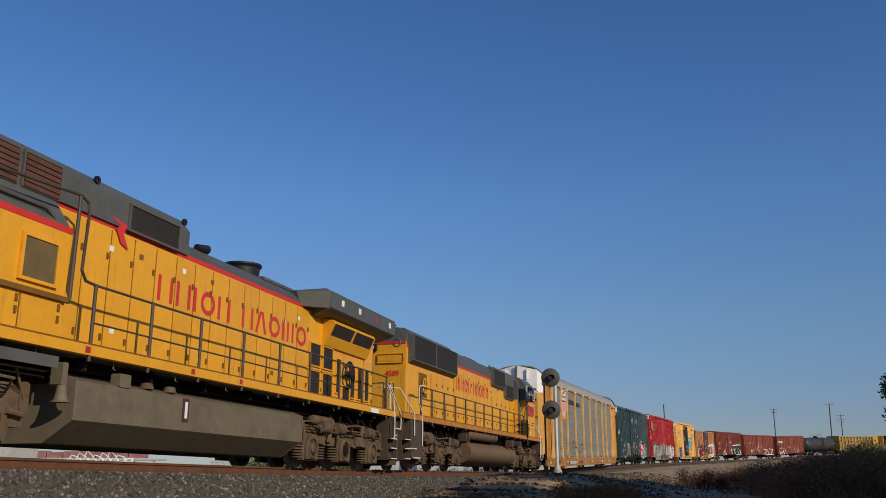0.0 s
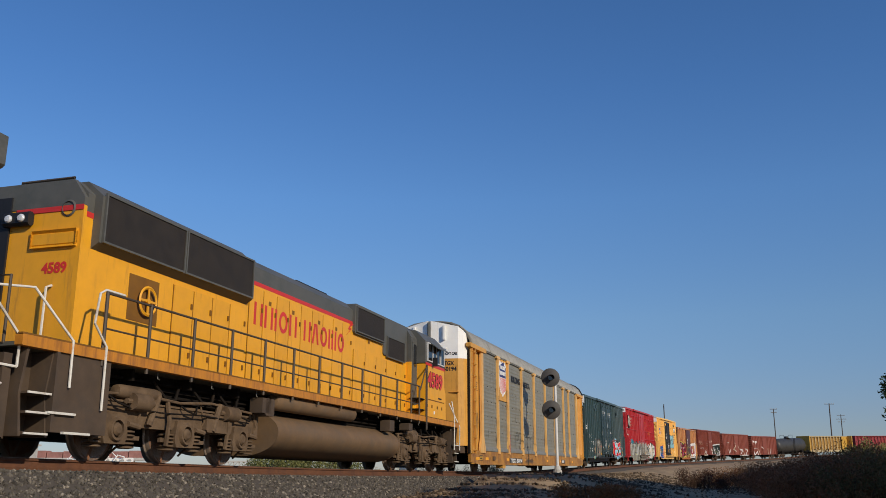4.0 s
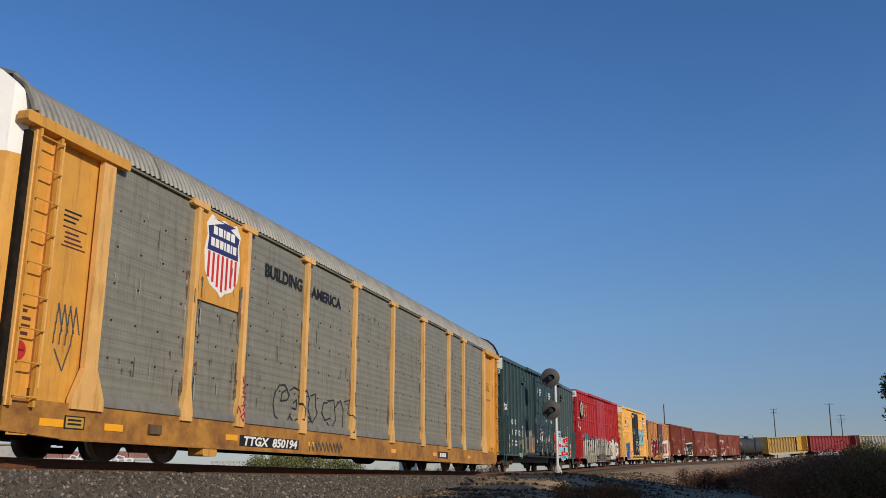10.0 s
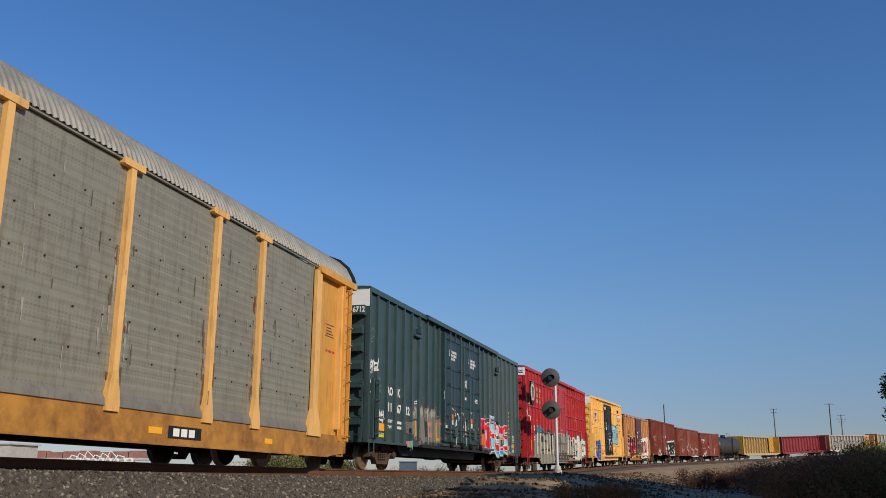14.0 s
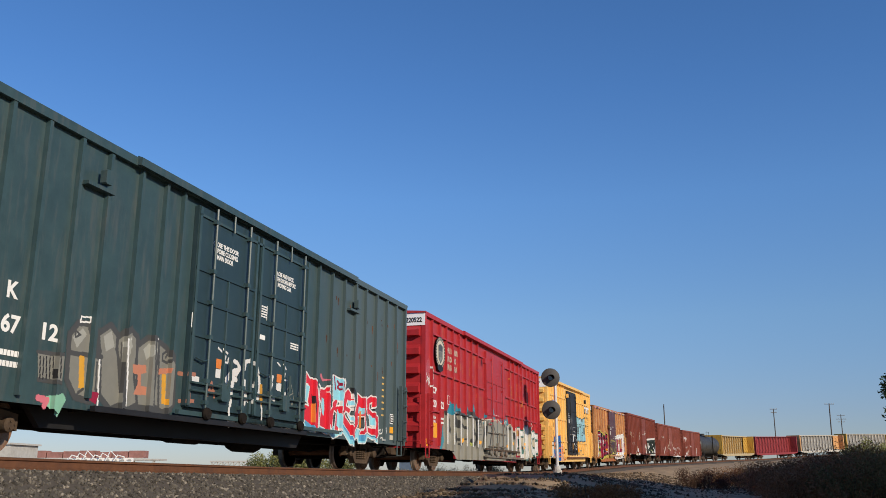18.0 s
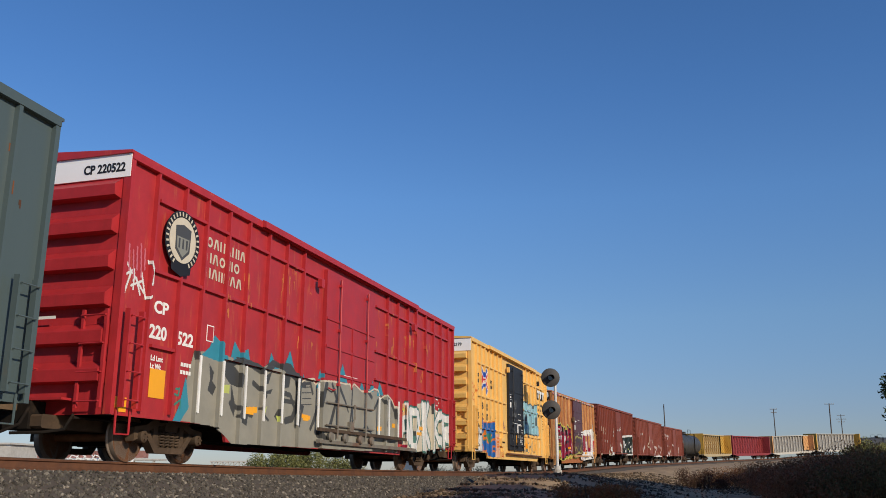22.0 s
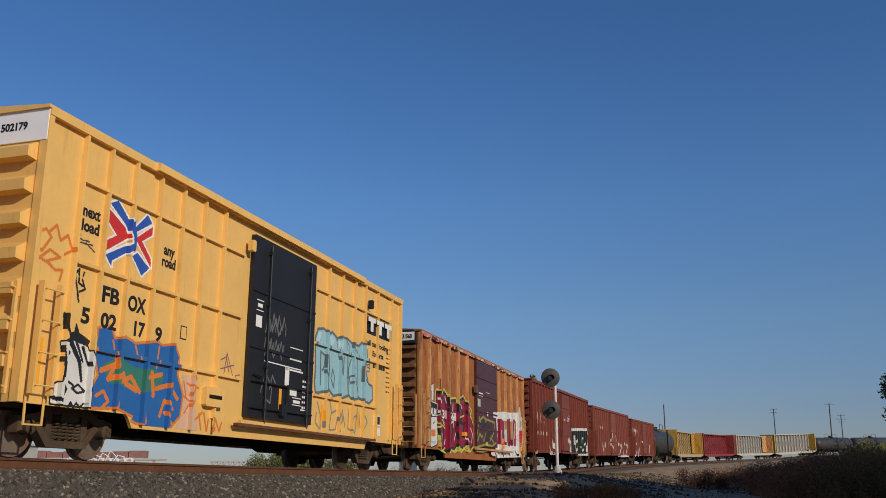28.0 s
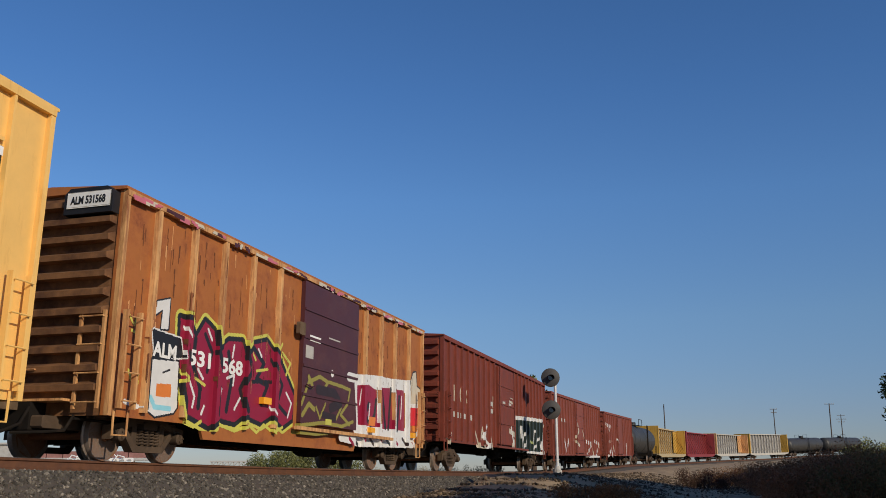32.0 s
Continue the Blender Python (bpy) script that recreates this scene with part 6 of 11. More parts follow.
    part("mirror", Mesh().box(7.62, 7.68, -1.72, -1.55, 3.45, 3.75), M_BLACK, ob)
    letters("4589", 0.68, 7.16, 2.76, -1.528, M_BLACK, ob, width=1.72, bold=0.055, name="number_edge")
    letters("4589", 0.68, 7.18, 2.76, -1.534, M_RED, ob, width=1.67, bold=0.034)
    part("cab_bead", Mesh().box(6.97, 9.03, -1.53, -1.52, 2.30, 2.33), M_SEAM, ob)
    for x in (7.1, 7.6, 8.2, 8.7):
        warning_label(ob, x, 2.05, -1.524, M_SEAM)
    warning_label(ob, 7.85, 1.86, -1.524)
    blocks((0.4,), 0.05, 8.35, 2.4, -1.524, 0.05, M_BLACK, ob)
    for k in range(3):
        part("roof_vent", Mesh().box(6.7 + k * 0.75, 7.25 + k * 0.75, -0.9, -0.4, 4.6, 4.68, 0.02), M_BLACK, ob)
    part("nose", Mesh().prism([(9.05, 1.62), (10.15, 1.62), (10.10, 2.75), (9.85, 3.05), (9.05, 3.3)], "y", -1.25, 1.25), M_YEL, ob)
    part("nose_light", Mesh().box(9.3, 9.6, -1.27, -1.25, 2.9, 3.0), M_BLACK, ob)
    for z in (1.95, 2.3):
        part("cab_step", Mesh().box(6.35, 6.95, -1.5, -1.15, z - 0.03, z), M_DARK, ob)
    part("door_post", Mesh().cyl((6.98, -1.56, 1.3), (6.98, -1.56, 3.42), 0.035, 8), M_RAILD, ob)
    part("door_grab", Mesh().tube([(6.5, -1.5, 2.55), (6.75, -1.55, 3.1), (6.95, -1.56, 3.35)], 0.022, 6), M_RAILD, ob)
    handrail(ob, [-9.5, -8.3, -6.9, -5.5, -4.1, -2.7, -1.3, 0.1, 1.5, 2.9, 4.3, 5.6, 6.4], 1.62, 2.66, -1.50, M_RAILD)
    step_well(ob, -11.2, 1, M_RAILW, ([(-10.24, -1.54, 1.05), (-10.25, -1.54, 1.76), (-10.85, -1.25, 2.5), (-11.2, -0.75, 2.52), (-11.2, -0.45, 2.5)],))
    step_well(ob, 10.2, 1, M_RAILW, ([(10.25, -1.54, 0.75), (10.25, -1.55, 1.6), (10.4, -1.5, 1.95), (10.4, -1.4, 2.5)], [(10.93, -1.54, 0.75), (10.93, -1.55, 1.6), (10.75, -1.4, 2.0), (10.72, -1.2, 2.45)]))
    part("corner_panel", Mesh().box(-10.52, -9.25, -1.50, -1.42, 0.38, 1.56), M_PILOT, ob)
    part("panel_flange", Mesh().box(-10.56, -10.50, -1.54, -1.40, 0.38, 1.56), M_PILOT, ob)
    for z, x in ((0.36, -9.93), (0.64, -10.3)):
        part("toe_step", Mesh().box(x - 0.35, x + 0.25, -1.56, -1.50, z, z + 0.035), M_RAILW, ob)
    part("corner_rail", Mesh().tube([(-9.45, -1.54, 0.76), (-9.47, -1.55, 1.77), (-9.80, -1.54, 2.11), (-9.68, -1.5, 2.62), (-9.55, -1.5, 2.70), (-9.05, -1.5, 2.70)], 0.021, 7), M_RAILW, ob)
    part("end_rail", Mesh().tube([(-11.3, -1.2, 1.6), (-11.3, -1.2, 2.6), (-11.3, -0.45, 2.62), (-11.3, -0.45, 1.6)], 0.024, 7), M_RAILD, ob)
    part("battery_box", Mesh().box(-3.95, -3.55, -1.5, -1.1, 1.05, 1.42, 0.03), M_PILOT, ob)
    part("bracket", Mesh().box(5.35, 5.7, -1.52, -1.2, 1.2, 1.42, 0.02), M_PILOT, ob)
    for sx in (-1, 1):
        part("jack_pad", Mesh().box(sx * 3.9 - 0.2, sx * 3.9 + 0.2, -1.5, -1.2, 1.1, 1.42), M_PILOT, ob)
        loco_truck(ob, -6.6 if sx < 0 else 7.75, 2.07, "stepped")
    pilot(ob, -11.25, -1)
    pilot(ob, 10.95, 1)
    for x in (-3.2, -2.0, -0.5, 0.6, 3.0, 5.0):
        warning_label(ob, x, 3.62, -w - 0.022, M_SEAM)
    RUNNING.append((ob, 26.5, 6.6))


def loco_wing_rear():
    """The leading unit, with broad radiator wings over its rear end."""
    ob = thing("locomotive", "yellow and grey diesel locomotive with overhanging radiator wings", "locomotive", "locomotives of the train")
    w = 1.0
    loco_frame(ob, -11.2, 11.05, (-3.22, 4.75), [(-0.95, 0.22), (0.95, 0.22), (1.46, 0.56), (1.46, 1.16), (1.2, 1.25), (-1.2, 1.25), (-1.46, 1.16), (-1.46, 0.56)], M_YEL, M_TANKG)
    part("tank_gauge", Mesh().box(-0.28, -0.08, -1.475, -1.46, 0.72, 1.14), M_MAROON, ob)
    part("gauge_glass", Mesh().box(-0.22, -0.14, -1.482, -1.474, 0.78, 1.08), M_WHITE, ob)
    for x in (-1.2, -0.5):
        part("filler_cap", Mesh().lathe([(0.0, 0.12), (0.10, 0.10), (0.13, 0.0), (0.0, 0.0)], (x, -1.3, 1.22), "z", 12), M_TRUCK, ob)
    hood_shell(ob, -3.6, 10.4, w, 3.96, 4.30)
    # tall grey block over the middle
    part("brake_block", Mesh().prism([(-1.05, 3.98), (1.05, 3.98), (1.05, 4.45), (0.85, 4.70), (-0.85, 4.70), (-1.05, 4.45)], "x", -8.5, 0.16), M_LGREY, ob, "tall grey equipment block")
    grille(ob, -1.78, -0.26, 4.0, 4.44, -1.05, "blower_grille")
    for a in (-5.35, -4.42):
        grille(ob, a, a + 0.78, 3.98, 4.50, -1.05, "louvre_panel", 6)
    part("stripe_flash", Mesh().prism([(-2.3, 4.12), (-1.8, 4.05), (-1.9, 3.88), (-1.72, 3.62), (-1.95, 3.70), (-2.1, 3.92), (-2.0, 4.0)], "y", -w - 0.055, -w - 0.048), M_RED, ob)
    for x in (-2.6, 0.1):
        part("lift_eye", Mesh().lathe([(0.03, -0.02), (0.07, -0.02), (0.07, 0.02), (0.03, 0.02), (0.03, -0.02)], (x, -0.95, 4.66), "y", 12), M_BLACK, ob)
    part("horn", Mesh().cyl((0.9, -0.75, 4.36), (1.3, -0.75, 4.40), 0.07, 10, 0.10).cyl((1.1, -0.55, 4.36), (1.5, -0.55, 4.38), 0.06, 10, 0.09), M_BLACK, ob)
    part("exhaust_stack", Mesh().lathe([(0.40, 4.26), (0.42, 4.62), (0.47, 4.68), (0.47, 4.72), (0.38, 4.72), (0.34, 4.5), (0.0, 4.5)], (3.95, -0.1, 0), "z", 22), M_BLACK, ob)
    part("roof_hatch", Mesh().box(3.7, 5.9, -0.8, 0.8, 4.29, 4.36, 0.03), M_LGREY, ob)
    hood_doors(ob, -3.5, 5.85, 14, 1.75, 3.88, -w)
    brand_bars(ob, -0.72, 5.70, 2.93, 0.49, -w - 0.022, (1.93, 2.45))
    # wide cabinet and cab ahead
    part("cabinet", Mesh().box(-8.2, -3.68, -1.45, 1.45, 1.63, 3.42, 0.02), M_YEL, ob, "wide yellow equipment cabinet")
    part("cabinet_roof", Mesh().prism([(-1.45, 3.42), (1.45, 3.42), (1.05, 3.98), (-1.05, 3.98)], "x", -8.2, -3.68), M_LGREY, ob)
    part("cabinet_stripe", Mesh().box(-8.2, -3.66, -1.458, -1.45, 3.36, 3.46), M_RED, ob)
    f = part("filter_panel", Mesh().box(-4.66, -3.98, -1.48, -1.45, 2.5, 3.1, 0.02), mat("tan_filter_mesh", (0.16, 0.11, 0.045), 0.8, vary=0.25), ob)
    part("panel_frame", Mesh().box(-4.72, -4.66, -1.50, -1.45, 2.45, 3.15).box(-3.98, -3.92, -1.50, -1.45, 2.45, 3.15).box(-4.66, -3.98, -1.50, -1.45, 2.45, 2.5).box(-4.66, -3.98, -1.50, -1.45, 3.1, 3.15), M_YEL, f)
    part("cabinet_ledge", Mesh().box(-8.2, -3.62, -1.52, -1.45, 2.28, 2.36), M_SEAM, ob)
    hood_doors(ob, -8.1, -3.75, 5, 1.75, 2.25, -1.45)
    part("cab", Mesh().box(-10.2, -8.2, -1.52, 1.52, 1.63, 4.5, 0.04), M_YEL, ob)
    part("cab_roof", Mesh().box(-10.3, -8.2, -1.4, 1.4, 4.5, 4.72, 0.06), M_LGREY, ob)
    part("nose", Mesh().box(-11.1, -10.2, -1.2, 1.2, 1.63, 3.3, 0.1), M_YEL, ob)
    for a in (-9.9, -9.1):
        part("cab_window", Mesh().box(a, a + 0.65, -1.535, -1.51, 3.35, 4.1, 0.03), M_GLASS, ob)
    # radiator wings
    wing = [(-1.0, 3.80), (-1.50, 3.96), (-1.54, 4.0), (-1.54, 4.43), (-1.40, 4.50), (1.40, 4.50), (1.54, 4.43), (1.54, 4.0), (1.50, 3.96), (1.0, 3.80)]
    part("radiator_wing", Mesh().prism(wing, "x", 6.0, 10.85), M_LGREY, ob, "dark grey overhanging radiator box")
    part("wing_front", Mesh().add([(5.2, -0.95, 4.30), (5.2, 0.95, 4.30), (6.0, 1.54, 4.43), (6.0, -1.54, 4.43), (5.4, -1.0, 3.95), (5.4, 1.0, 3.95), (6.0, 1.5, 3.98), (6.0, -1.5, 3.98), (6.0, -1.4, 4.50), (6.0, 1.4, 4.50)],
         [(0, 3, 8), (0, 8, 9, 1), (1, 9, 2), (0, 4, 7, 3), (1, 2, 6, 5), (4, 5, 6, 7), (0, 1, 5, 4)]), M_LGREY, ob)
    part("wing_tip", Mesh().prism([(5.85, 4.0), (6.1, 4.1), (6.0, 3.94)], "y", -1.03, -1.0), M_RED, ob)
    for x in (6.7, 7.9, 9.2, 10.3):
        part("wing_label", Mesh().box(x, x + 0.17, -1.546, -1.54, 4.15, 4.31), M_WHITE if x != 9.2 else M_CRED, ob)
    sc = part("screen_box", Mesh().prism([(-w, 3.14), (-1.08, 3.14), (-1.34, 3.72), (-1.30, 3.80), (-w, 3.84)], "x", 6.72, 9.72), M_YEL, ob, "slanted yellow screen box")
    for a, b in ((6.82, 8.16), (8.30, 9.62)):
        g = Mesh().add([(a, -1.105, 3.21), (b, -1.105, 3.21), (b, -1.345, 3.71), (a, -1.345, 3.71), (a, -1.06, 3.21), (b, -1.06, 3.21), (b, -1.30, 3.73), (a, -1.30, 3.73)], [(0, 1, 2, 3), (7, 6, 5, 4), (0, 4, 5, 1), (1, 5, 6, 2), (2, 6, 7, 3), (3, 7, 4, 0)])
        part("screen", g, M_GRILLE, sc)
    for a in (5.95, 6.75):
        for z in (1.85, 2.55):
            grille(ob, a, a + 0.6, z, z + 0.55, -w - 0.01, "vent")
    for a, z0, z1 in ((7.62, 2.0, 2.9), (8.62, 1.95, 2.85), (9.15, 1.95, 2.85), (9.7, 1.95, 2.85), (8.05, 1.7, 2.2)):
        grille(ob, a, a + (0.30 if z1 > 2.5 else 0.5), z0, z1, -w - 0.01, "vent")
    part("hand_brake_wheel", Mesh().lathe([(0.33, -0.025), (0.37, 0.0), (0.33, 0.025), (0.29, 0.0), (0.33, -0.025)], (8.35, -w - 0.14, 2.55), "y", 24).cyl((8.35, -w - 0.18, 2.55), (8.35, -w, 2.55), 0.09, 12).box(8.0, 8.7, -w - 0.15, -w - 0.12, 2.52, 2.58).box(8.32, 8.38, -w - 0.15, -w - 0.12, 2.2, 2.9), M_BLACK, ob)
    part("hood_end", Mesh().box(10.40, 10.44, -w, w, 1.62, 3.95), M_LGREY, ob)
    hood_doors(ob, 6.0, 10.35, 6, 1.72, 3.1, -w)
    # running board rail, the high rail by the cabinet, labels
    xs = [-3.05, -1.5, 0.1, 1.76, 3.4, 5.0, 6.8, 8.4, 10.3]
    handrail(ob, xs, 1.62, 2.68, -1.50, M_RAILD)
    part("upper_rail", Mesh().tube([(-8.0, -1.50, 3.72), (-3.6, -1.50, 4.02), (-3.42, -1.50, 3.95), (-3.38, -1.50, 3.75), (-3.42, -1.50, 2.85), (-3.3, -1.50, 2.70), (-3.05, -1.50, 2.68)], 0.026, 7), M_RAILD, ob)
    part("upper_post", Mesh().cyl((-3.66, -1.52, 2.3), (-3.62, -1.50, 4.0), 0.03, 7), M_RAILD, ob)
    for k in range(2):
        part("roof_conduit", Mesh().tube([(-8, -1.3 - 0.06 * k, 3.6 + 0.05 * k), (-4.2, -1.3 - 0.06 * k, 3.62 + 0.05 * k), (-3.95, -1.3 - 0.06 * k, 3.55), (-3.92, -1.38, 3.36)], 0.035, 6), M_LGREY, ob)
    for x, z in ((-2.2, 3.5), (-1.35, 3.55), (0.05, 3.6), (1.1, 3.6), (4.4, 3.35), (-2.0, 2.1), (0.8, 1.95), (3.9, 2.05), (5.2, 3.55)):
        warning_label(ob, x, z, -w - 0.023, M_SEAM if int(x * 10) % 2 else None)
    for x in (-3.2, -0.2, 1.6):
        warning_label(ob, x, 1.59, -1.542, M_CRED)
    bell = part("bell", Mesh().lathe([(0.035, 0.27), (0.07, 0.25), (0.085, 0.12), (0.11, 0.03), (0.145, 0.0), (0.0, 0.03)], (-3.50, -1.42, 0.80), "z", 18), M_TANKG, ob, "grey cast bell")
    part("bell_bracket", Mesh().box(-3.56, -3.44, -1.46, -1.25, 1.05, 1.40, 0.02), M_TANKG, bell)
    part("junction_box", Mesh().box(-2.2, -1.9, -1.48, -1.3, 1.16, 1.38, 0.02), M_TANKG, ob)
    part("side_skirt", Mesh().box(-11, -3.75, -1.53, -1.50, 1.28, 1.45), M_LGREY, ob)
    part("end_label", Mesh().box(9.0, 9.6, -1.546, -1.54, 1.56, 1.68), M_WHITE, ob)
    step_well(ob, 10.6, 1, M_RAILW, ([(10.97, -1.54, 0.90), (10.94, -1.55, 1.5), (10.84, -1.54, 2.09), (10.30, -1.50, 2.52)], [(11.62, -1.5, 1.23), (11.60, -1.52, 1.66), (10.72, -1.50, 2.38), (10.60, -1.48, 2.46)]))
    part("rail_foot", Mesh().tube([(11.62, -1.5, 1.23), (11.3, -1.4, 1.25), (11.2, -1.3, 1.3)], 0.02, 6), M_RAILW, ob)
    part("end_rail", Mesh().tube([(10.6, -1.3, 1.6), (10.6, -1.3, 2.55), (10.6, -0.5, 2.55), (10.6, -0.5, 1.6)], 0.03, 7), M_RAILD, ob)
    for sx in (-1, 1):
        loco_truck(ob, sx * 7.9 if sx > 0 else -6.75, 2.05, "arched")
    pilot(ob, 11.05, 1)
    pilot(ob, -11.2, -1)
    RUNNING.append((ob, 3.6, 6.95))


loco_wing_rear()
loco_cab_rear()
# ---------------- tank cars and centre-beam flats at the back of the train ----------------
M_CBW = mat("white_beam_paint", (0.52, 0.48, 0.41), 0.6, vary=0.12, stain=(0.4, 0.33, 0.24), amount=0.3, streak=True)
M_CBR = mat("red_beam_paint", (0.28, 0.035, 0.038), 0.55, vary=0.15, stain=(0.22, 0.05, 0.04), amount=0.3, streak=True)
M_WEB = mat("grey_beam_web", (0.27, 0.26, 0.24), 0.65, vary=0.25, stain=(0.16, 0.13, 0.10), amount=0.4)


def tank_car(s0, L, half, label, material):
    ob = thing("tank_car", label, "freight car", "cars of the train")
    r, zc = 1.45, 2.45
    a = L / 2
    prof = [(0.0, -a), (0.7, -a + 0.08), (1.15, -a + 0.28), (1.40, -a + 0.6), (r, -a + 0.9), (r, a - 0.9), (1.40, a - 0.6), (1.15, a - 0.28), (0.7, a - 0.08), (0.0, a)]
    tank = part("tank", Mesh().lathe(prof, (0, 0, zc), "x", 30), material, ob)
    for x in (-a * 0.55, 0.0, a * 0.55):
        part("tank_band", Mesh().lathe([(r + 0.004, x - 0.05), (r + 0.02, x - 0.04), (r + 0.02, x + 0.04), (r + 0.004, x + 0.05)], (0, 0, zc), "x", 30), material, tank)
    part("dome", Mesh().lathe([(0.42, 3.8), (0.42, 4.25), (0.36, 4.32), (0.0, 4.34)], (0, 0, 0), "z", 18), material, ob)
    part("dome_platform", Mesh().box(-1.1, 1.1, -0.9, 0.9, 3.92, 3.97), M_DARK, ob)
    for y in (-0.9, 0.9):
        part("platform_rail", Mesh().tube([(-1.1, y, 3.95), (-1.1, y, 4.55), (1.1, y, 4.55), (1.1, y, 3.95)], 0.03, 6), M_DARK, ob)
    part("ladder", Mesh().box(-0.28, -0.22, -1.62, -1.55, 1.0, 3.95).box(0.22, 0.28, -1.62, -1.55, 1.0, 3.95), M_DARK, ob)
    for sx in (-1, 1):
        part("saddle", Mesh().box(sx * half - 0.6, sx * half + 0.6, -1.2, 1.2, 0.85, 1.35), M_DARK, ob)
        part("end_sill", Mesh().box(min(sx * (a - 0.5), sx * (a + 0.3)), max(sx * (a - 0.5), sx * (a + 0.3)), -1.4, 1.4, 0.85, 1.05), M_DARK, ob)
        part("end_grab_rail", Mesh().tube([(sx * (a + 0.2), -1.4, 1.0), (sx * (a + 0.2), -1.4, 1.9), (sx * (a - 0.6), -1.4, 1.9), (sx * (a - 0.6), -1.4, 1.0)], 0.025, 6), M_DARK, ob)
        freight_truck(ob, sx * half)
        coupler(ob, sx * (a + 0.2), sx)
    underframe(ob, -a, a, half, 0.9, 0.9, False)
    RUNNING.append((ob, s0, half))
    return ob


def centre_beam(s0, L, half, top, m_body, m_bulk, label, panel=None, m_post=None, web=None):
    ob = thing("centre_beam_flat_car", label, "freight car", "cars of the train")
    a = L / 2
    part("deck", Mesh().box(-a, a, -1.45, 1.45, 0.95, 1.12), m_body, ob)
    part("side_sill", Mesh().prism([(-a, 0.95), (-a + 2.5, 0.72), (a - 2.5, 0.72), (a, 0.95), (a, 1.12), (-a, 1.12)], "y", -1.48, -1.40), m_body, ob)
    for sx in (-1, 1):
        x0, x1 = sorted((sx * a, sx * (a - 0.35)))
        part("bulkhead", Mesh().box(x0, x1, -1.45, 1.45, 1.12, top, 0.03), m_bulk, ob)
        part("bulkhead_edge", Mesh().box(x0 - 0.02, x1 + 0.02, -1.5, -1.45, 1.12, top), m_bulk, ob)
        freight_truck(ob, sx * half)
        coupler(ob, sx * a, sx)
    part("top_chord", Mesh().box(-a + 0.35, a - 0.35, -0.45, 0.45, top - 0.14, top), m_body, ob)
    part("centre_web", Mesh().box(-a + 0.35, a - 0.35, -0.04, 0.04, 1.12, top - 0.14), web or M_DARK, ob)
    n = int(L / 1.55)
    for k in range(n):
        x = -a + 0.9 + (L - 1.8) * k / (n - 1)
        part("upright", Mesh().prism([(x - 0.20, 1.12), (x + 0.20, 1.12), (x + 0.11, 1.5), (x + 0.11, top - 0.55), (x + 0.20, top - 0.14), (x - 0.20, top - 0.14), (x - 0.11, top - 0.55), (x - 0.11, 1.5)], "y", -0.26, -0.18), m_post or m_body, ob)
        part("tie_down", Mesh().tube([(x + 0.3, -0.3, top - 0.3), (x + 0.5, -0.9, 2.4), (x + 0.6, -1.42, 1.12)], 0.018, 4), M_DARK, ob)
    if panel:
        part("end_panel", Mesh().box(a - 3.3, a - 0.36, -0.36, -0.32, 1.3, top - 0.2), panel, ob, "plain painted end panel")
    underframe(ob, -a, a, half, 0.95, 1.2, False)
    RUNNING.append((ob, s0, half))
    return ob


tank_car(215.1, 15.4, 5.6, "grey-black tank car with a railed dome platform", M_TANKC)
M_CBY = mat("cream_yellow_beam_paint", (0.50, 0.40, 0.23), 0.6, vary=0.15, stain=(0.34, 0.22, 0.10), amount=0.35, streak=True)
centre_beam(236.0, 22.8, 8.2, 4.25, M_CBY, M_BULK, "empty yellow centre-beam lumber flat car", M_BULK, None, mat("dull_yellow_web", (0.34, 0.19, 0.04), 0.6, vary=0.2))
centre_beam(261.4, 24.6, 8.8, 4.3, M_CBR, M_CBR, "empty red centre-beam lumber flat car with faded marks", None, M_CBR, M_CBR)
centre_beam(287.4, 23.6, 8.5, 4.45, M_CBW, M_ALMP, "empty white centre-beam car with orange ends", M_ALMP, None, M_WEB)
centre_beam(312.3, 23.2, 8.5, 4.75, M_CBW, M_BULK, "empty white centre-beam car with yellow ends", None, None, M_WEB)
tank_car(335.0, 18.4, 6.8, "black tank car at the back of the train", M_TANKC)
tank_car(355.5, 18.4, 6.8, "black tank car at the back of the train", M_TANKC)
# ---------------- spray paint and lettering on the box cars ----------------
def spray(name, rgb, rough=0.4):
    return mat("spray_" + name, rgb, rough, vary=0.08, bump=0.02, scale=5)


S_WHITE, S_BLACK, S_RED, S_LBLUE = spray("white", (0.75, 0.74, 0.71)), spray("black", (0.02, 0.02, 0.022)), spray("red", (0.68, 0.024, 0.045)), spray("pale_blue", (0.30, 0.66, 0.76))
S_SILVER, S_BLUE, S_TEAL, S_YEL = spray("silver", (0.26, 0.26, 0.22)), spray("blue", (0.03, 0.15, 0.44)), spray("teal", (0.04, 0.25, 0.34)), spray("yellow", (0.62, 0.58, 0.10))
S_ORANGE, S_CRIM, S_DGREY, S_GREEN = spray("orange", (0.75, 0.22, 0.04)), spray("crimson", (0.30, 0.014, 0.045)), spray("dark_grey", (0.07, 0.07, 0.068)), spray("green", (0.05, 0.22, 0.17))
S_PINK, S_CREAM, S_DGREEN = spray("pink", (0.6, 0.16, 0.2)), spray("cream", (0.62, 0.55, 0.42)), spray("dark_green", (0.03, 0.042, 0.036))


